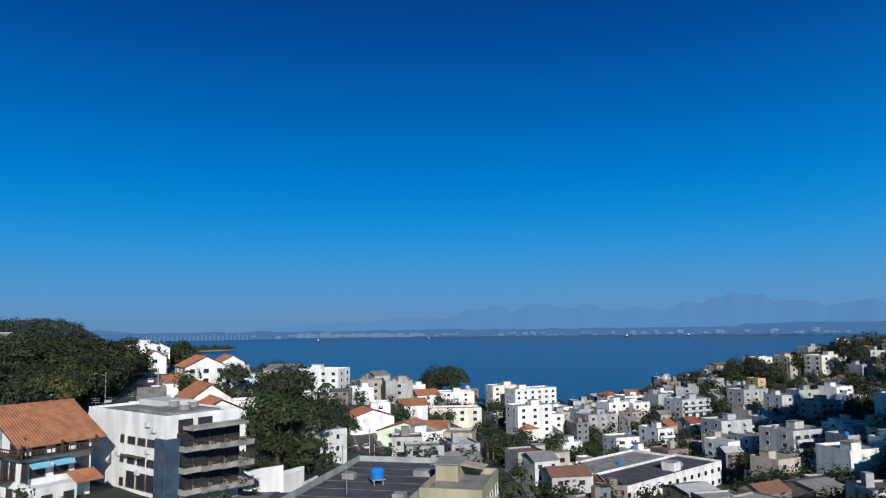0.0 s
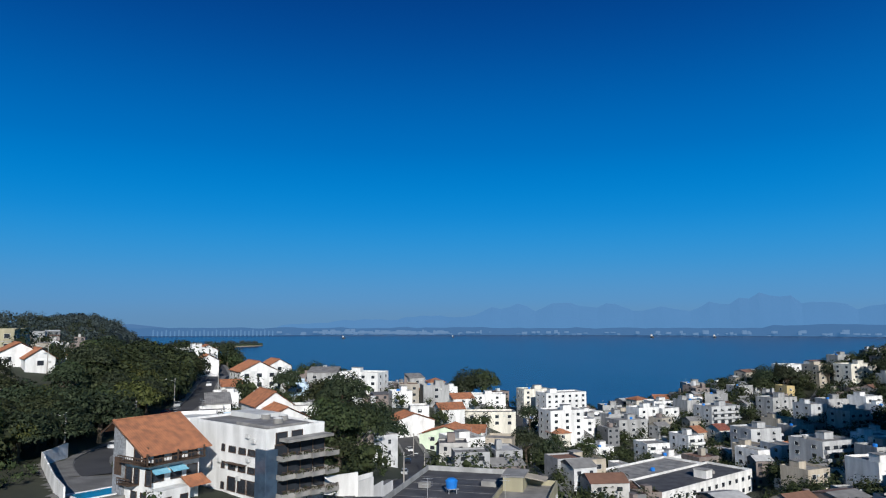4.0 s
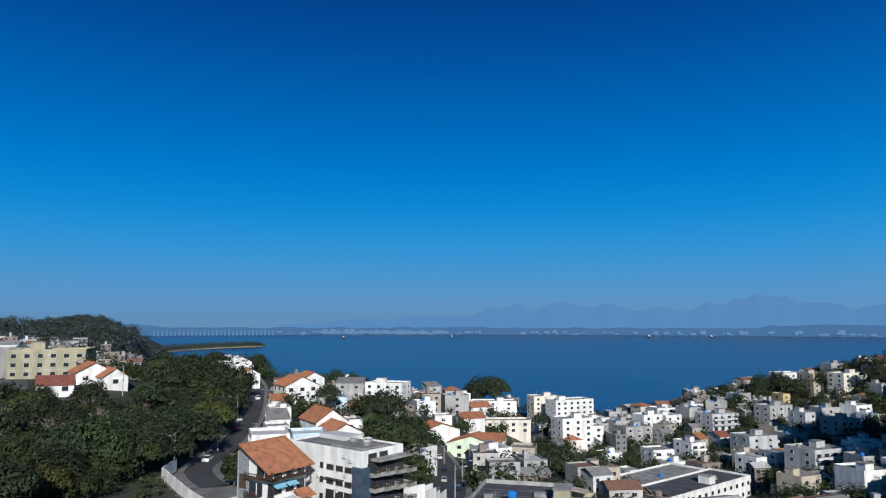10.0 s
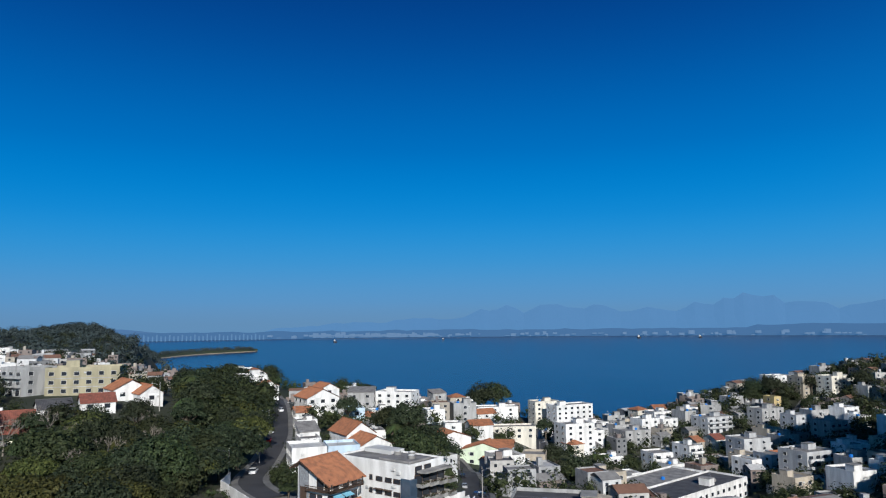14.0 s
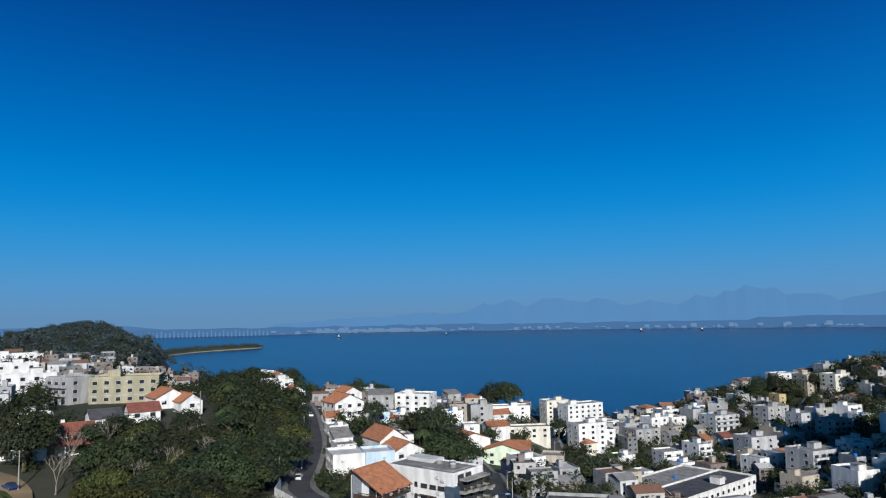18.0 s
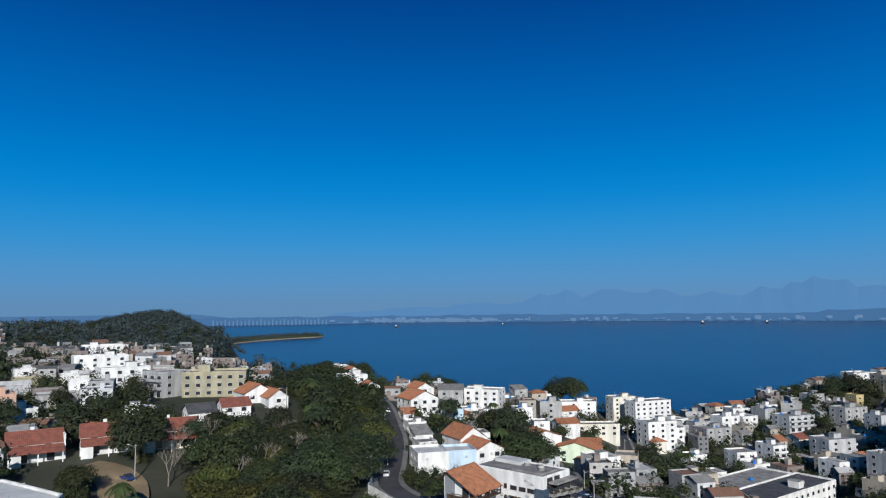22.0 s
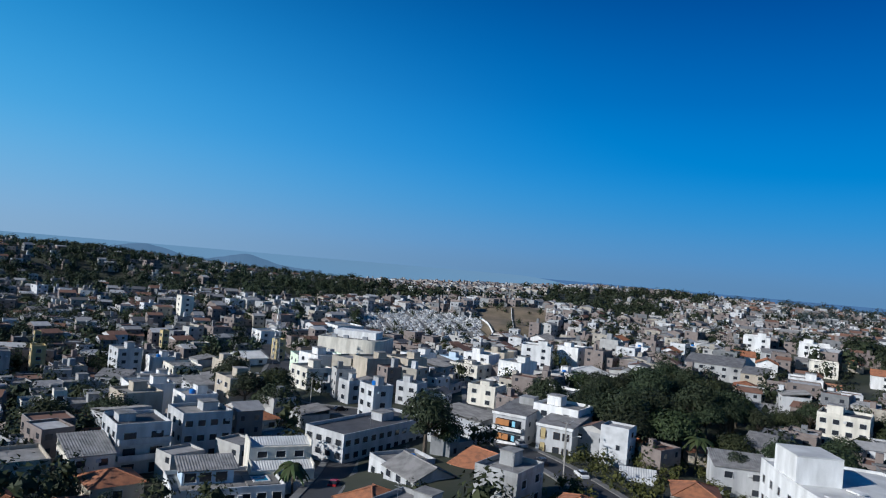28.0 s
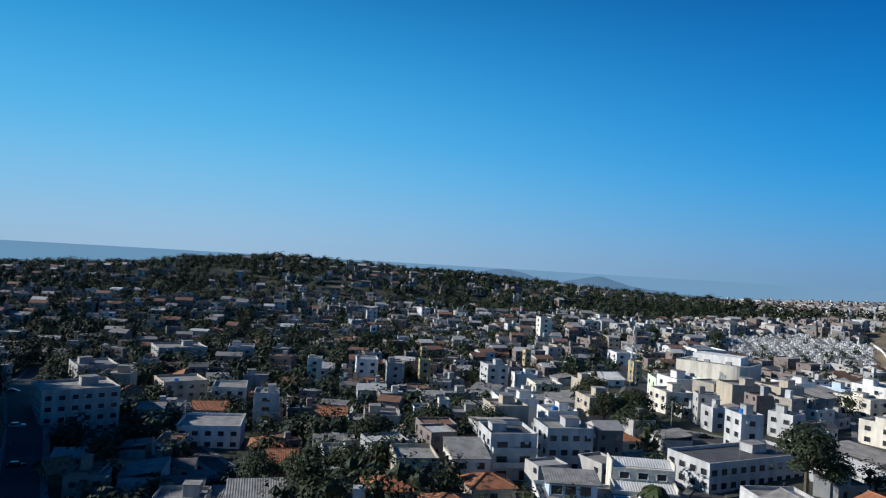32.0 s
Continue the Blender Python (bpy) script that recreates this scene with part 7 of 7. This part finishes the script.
scrub("slope_shrubs", "low shrubs in gardens by the street", 200, on_land, lambda r: (r.uniform(-82, 10), r.uniform(60, 240)), 39, (0.6, 1.7), cards=70, leaf=0, size=0.55)
def off_street(x, y):
    a, b = Vector((-140, 345)), Vector((-93, 212))
    t = min(1, max(0, (Vector((x, y)) - a).dot(b - a) / (b - a).length_squared))
    return on_land(x, y) and (a.lerp(b, t) - Vector((x, y))).length > 5.5


scrub("street_end_trees", "dark garden trees at the sea end of a street", 110, off_street, lambda r: (r.uniform(-136, -62), r.uniform(285, 430)), 52, (1.6, 3.6), cards=190, leaf=0, size=0.36)
scrub("verge_shrubs", "dense shrubs on the verge beside a street", 150, on_land, lambda r: (r.uniform(-74, -50), r.uniform(116, 170)), 53, (0.8, 2.2), cards=130, leaf=0, size=0.4)
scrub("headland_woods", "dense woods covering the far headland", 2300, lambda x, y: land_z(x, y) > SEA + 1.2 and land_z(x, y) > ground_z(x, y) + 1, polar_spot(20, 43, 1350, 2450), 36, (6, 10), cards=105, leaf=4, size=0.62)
def spit_spot(r):
    t = r.uniform(0, 0.95)
    q = SPIT[0].lerp(SPIT[1], t) + SPIT[2] * (40 * math.sin(3.4 * t) + r.uniform(-24, 24) * (1 - 0.5 * t))
    return q.x, q.y


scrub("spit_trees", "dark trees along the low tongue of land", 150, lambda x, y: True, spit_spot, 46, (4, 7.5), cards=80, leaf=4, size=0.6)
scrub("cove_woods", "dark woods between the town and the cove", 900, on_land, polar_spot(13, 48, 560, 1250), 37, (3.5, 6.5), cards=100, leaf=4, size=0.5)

# ---- cemetery, dry field, viaduct, mast ----
def patch(name, label, poly, mat, step=5.0, lift=0.35):
    """A cover lying on the slope inside an outline."""
    xs, ys = [p[0] for p in poly], [p[1] for p in poly]
    v, f, seen = [], [], {}

    def corner(i, j):
        if (i, j) not in seen:
            x, y = min(xs) + i * step, min(ys) + j * step
            seen[(i, j)] = len(v)
            v.append((x, y, land_z(x, y) + lift))
        return seen[(i, j)]

    for i in range(int((max(xs) - min(xs)) / step) + 1):
        for j in range(int((max(ys) - min(ys)) / step) + 1):
            if inside(poly, min(xs) + (i + .5) * step, min(ys) + (j + .5) * step):
                f.append((corner(i, j), corner(i + 1, j), corner(i + 1, j + 1), corner(i, j + 1)))
    me = bpy.data.meshes.new(name)
    me.from_pydata(v, [], f)
    me.materials.append(mat)
    return tagged(new(name, me), label, kind="structure")


patch("ground_field", "dry brown grass slope", FIELD, GRASS_DRY)
patch("ground_graves", "pale paved ground between graves", GRAVES, PAVING)
patch("ground_court", "grey stone paved courtyard beside a pool", [(-79, 104), (-76, 113), (-66, 106), (-56, 98), (-50, 80), (-56, 76), (-62, 82)], PAVING, 1.5, 0.14)
patch("ground_drive", "pale concrete drive below an apartment block", [(-47, 74), (-44, 84), (-34, 88), (-27, 98), (-23, 94), (-27, 78), (-36, 70)], PAVING, 1.5, 0.14)
r = random.Random(41)
v, f = [], []
for i in range(46):
    for j in range(42):
        x, y = -560 + i * 2.6 + (i // 7) * 1.5, 5 + j * 2.4 + (j // 9) * 3.0
        if r.random() < 0.15 or not inside(GRAVES, x, y):
            continue
        z, w, e, h = ground_z(x, y), r.uniform(0.7, 1.0), r.uniform(0.5, 0.9), r.choice((0.6, 0.8, 1.2, 2.0))
        k = len(v)
        v += [(x + a * w, y + b * e, z + c) for c in (0, h) for a, b in ((-1, -1), (1, -1), (1, 1), (-1, 1))]
        f += [(k + a, k + b, k + c, k + d) for a, b, c, d in ((0, 1, 5, 4), (1, 2, 6, 5), (2, 3, 7, 6), (3, 0, 4, 7), (4, 5, 6, 7))]
me = bpy.data.meshes.new("graves")
me.from_pydata(v, [], f)
me.materials.append(GRAVE)
tagged(new("graves", me), "rows of small pale stone graves on a slope", kind="stuff")
wall_run(((-446, 78), (-470, 92), (-500, 98), (-526, 102)), 1.6, "pale boundary wall between field and graves")
wall_run(((-470, 132), (-502, 152), (-540, 165), (-572, 176)), 2.2, "pale wall along the top of a dry field")
wall_run(((-480, 110), (-520, 125), (-560, 140)), 1.2, "low pale wall across a dry field")


def viaduct(ax, ay, bx, by, z):
    length, turn = math.hypot(bx - ax, by - ay), math.degrees(math.atan2(by - ay, bx - ax))
    root = thing("viaduct", (ax + bx) / 2, (ay + by) / 2, ground_z((ax + bx) / 2, (ay + by) / 2), turn, "grey concrete viaduct on stout piers", "bridge")
    top = z - root.location.z
    part("deck", box_bm(-length / 2, -5, top - 1.2, length / 2, 5, top, bevel=0.1), ROOF_CONCRETE, root)
    for s in (-5, 4.7):
        part("barrier", box_bm(-length / 2, s, top, length / 2, s + 0.3, top + 0.9), PAINT["grey"], root)
    for i in range(6):
        u = -length / 2 + (i + 0.5) * length / 6
        part("pier", box_bm(u - 0.8, -3.2, -6, u + 0.8, 3.2, top - 1.2, bevel=0.1), ROOF_CONCRETE, root)


viaduct(-405, 108, -432, 182, ground_z(-418, 145) + 5)


def mast(x, y, height):
    root = thing("radio_mast", x, y, ground_z(x, y), 15, "tall dark steel lattice mast", "mast")
    for a, b in ((-1, -1), (1, -1), (1, 1), (-1, 1)):
        bm = bmesh.new()
        add_tube(bm, 0.14, 0.08, (a * 1.5, b * 1.5, -1), (a * 0.35, b * 0.35, height), 5)
        part("leg", bm, STEEL, root)
    n = 11
    for i in range(n):
        z0, z1 = height * i / n, height * (i + 1) / n
        q0, q1 = 1.5 - 1.15 * i / n, 1.5 - 1.15 * (i + 1) / n
        bm = bmesh.new()
        for (a, b), (c, d) in (((-1, -1), (1, -1)), ((1, -1), (1, 1)), ((1, 1), (-1, 1)), ((-1, 1), (-1, -1))):
            add_tube(bm, 0.06, 0.06, (a * q0, b * q0, z0), (c * q1, d * q1, z1), 4)
            add_tube(bm, 0.06, 0.06, (c * q0, d * q0, z0), (a * q1, b * q1, z1), 4)
        part("lattice_bay", bm, STEEL, root)
    for z in (0.7, 0.85, 0.95):
        bm = bmesh.new()
        add_tube(bm, 0.6, 0.6, (0.9, 0, height * z), (1.2, 0, height * z), 12)
        part("antenna_dish", bm, FRAME, root, "pale round antenna dish")


mast(-352, -52, 26)
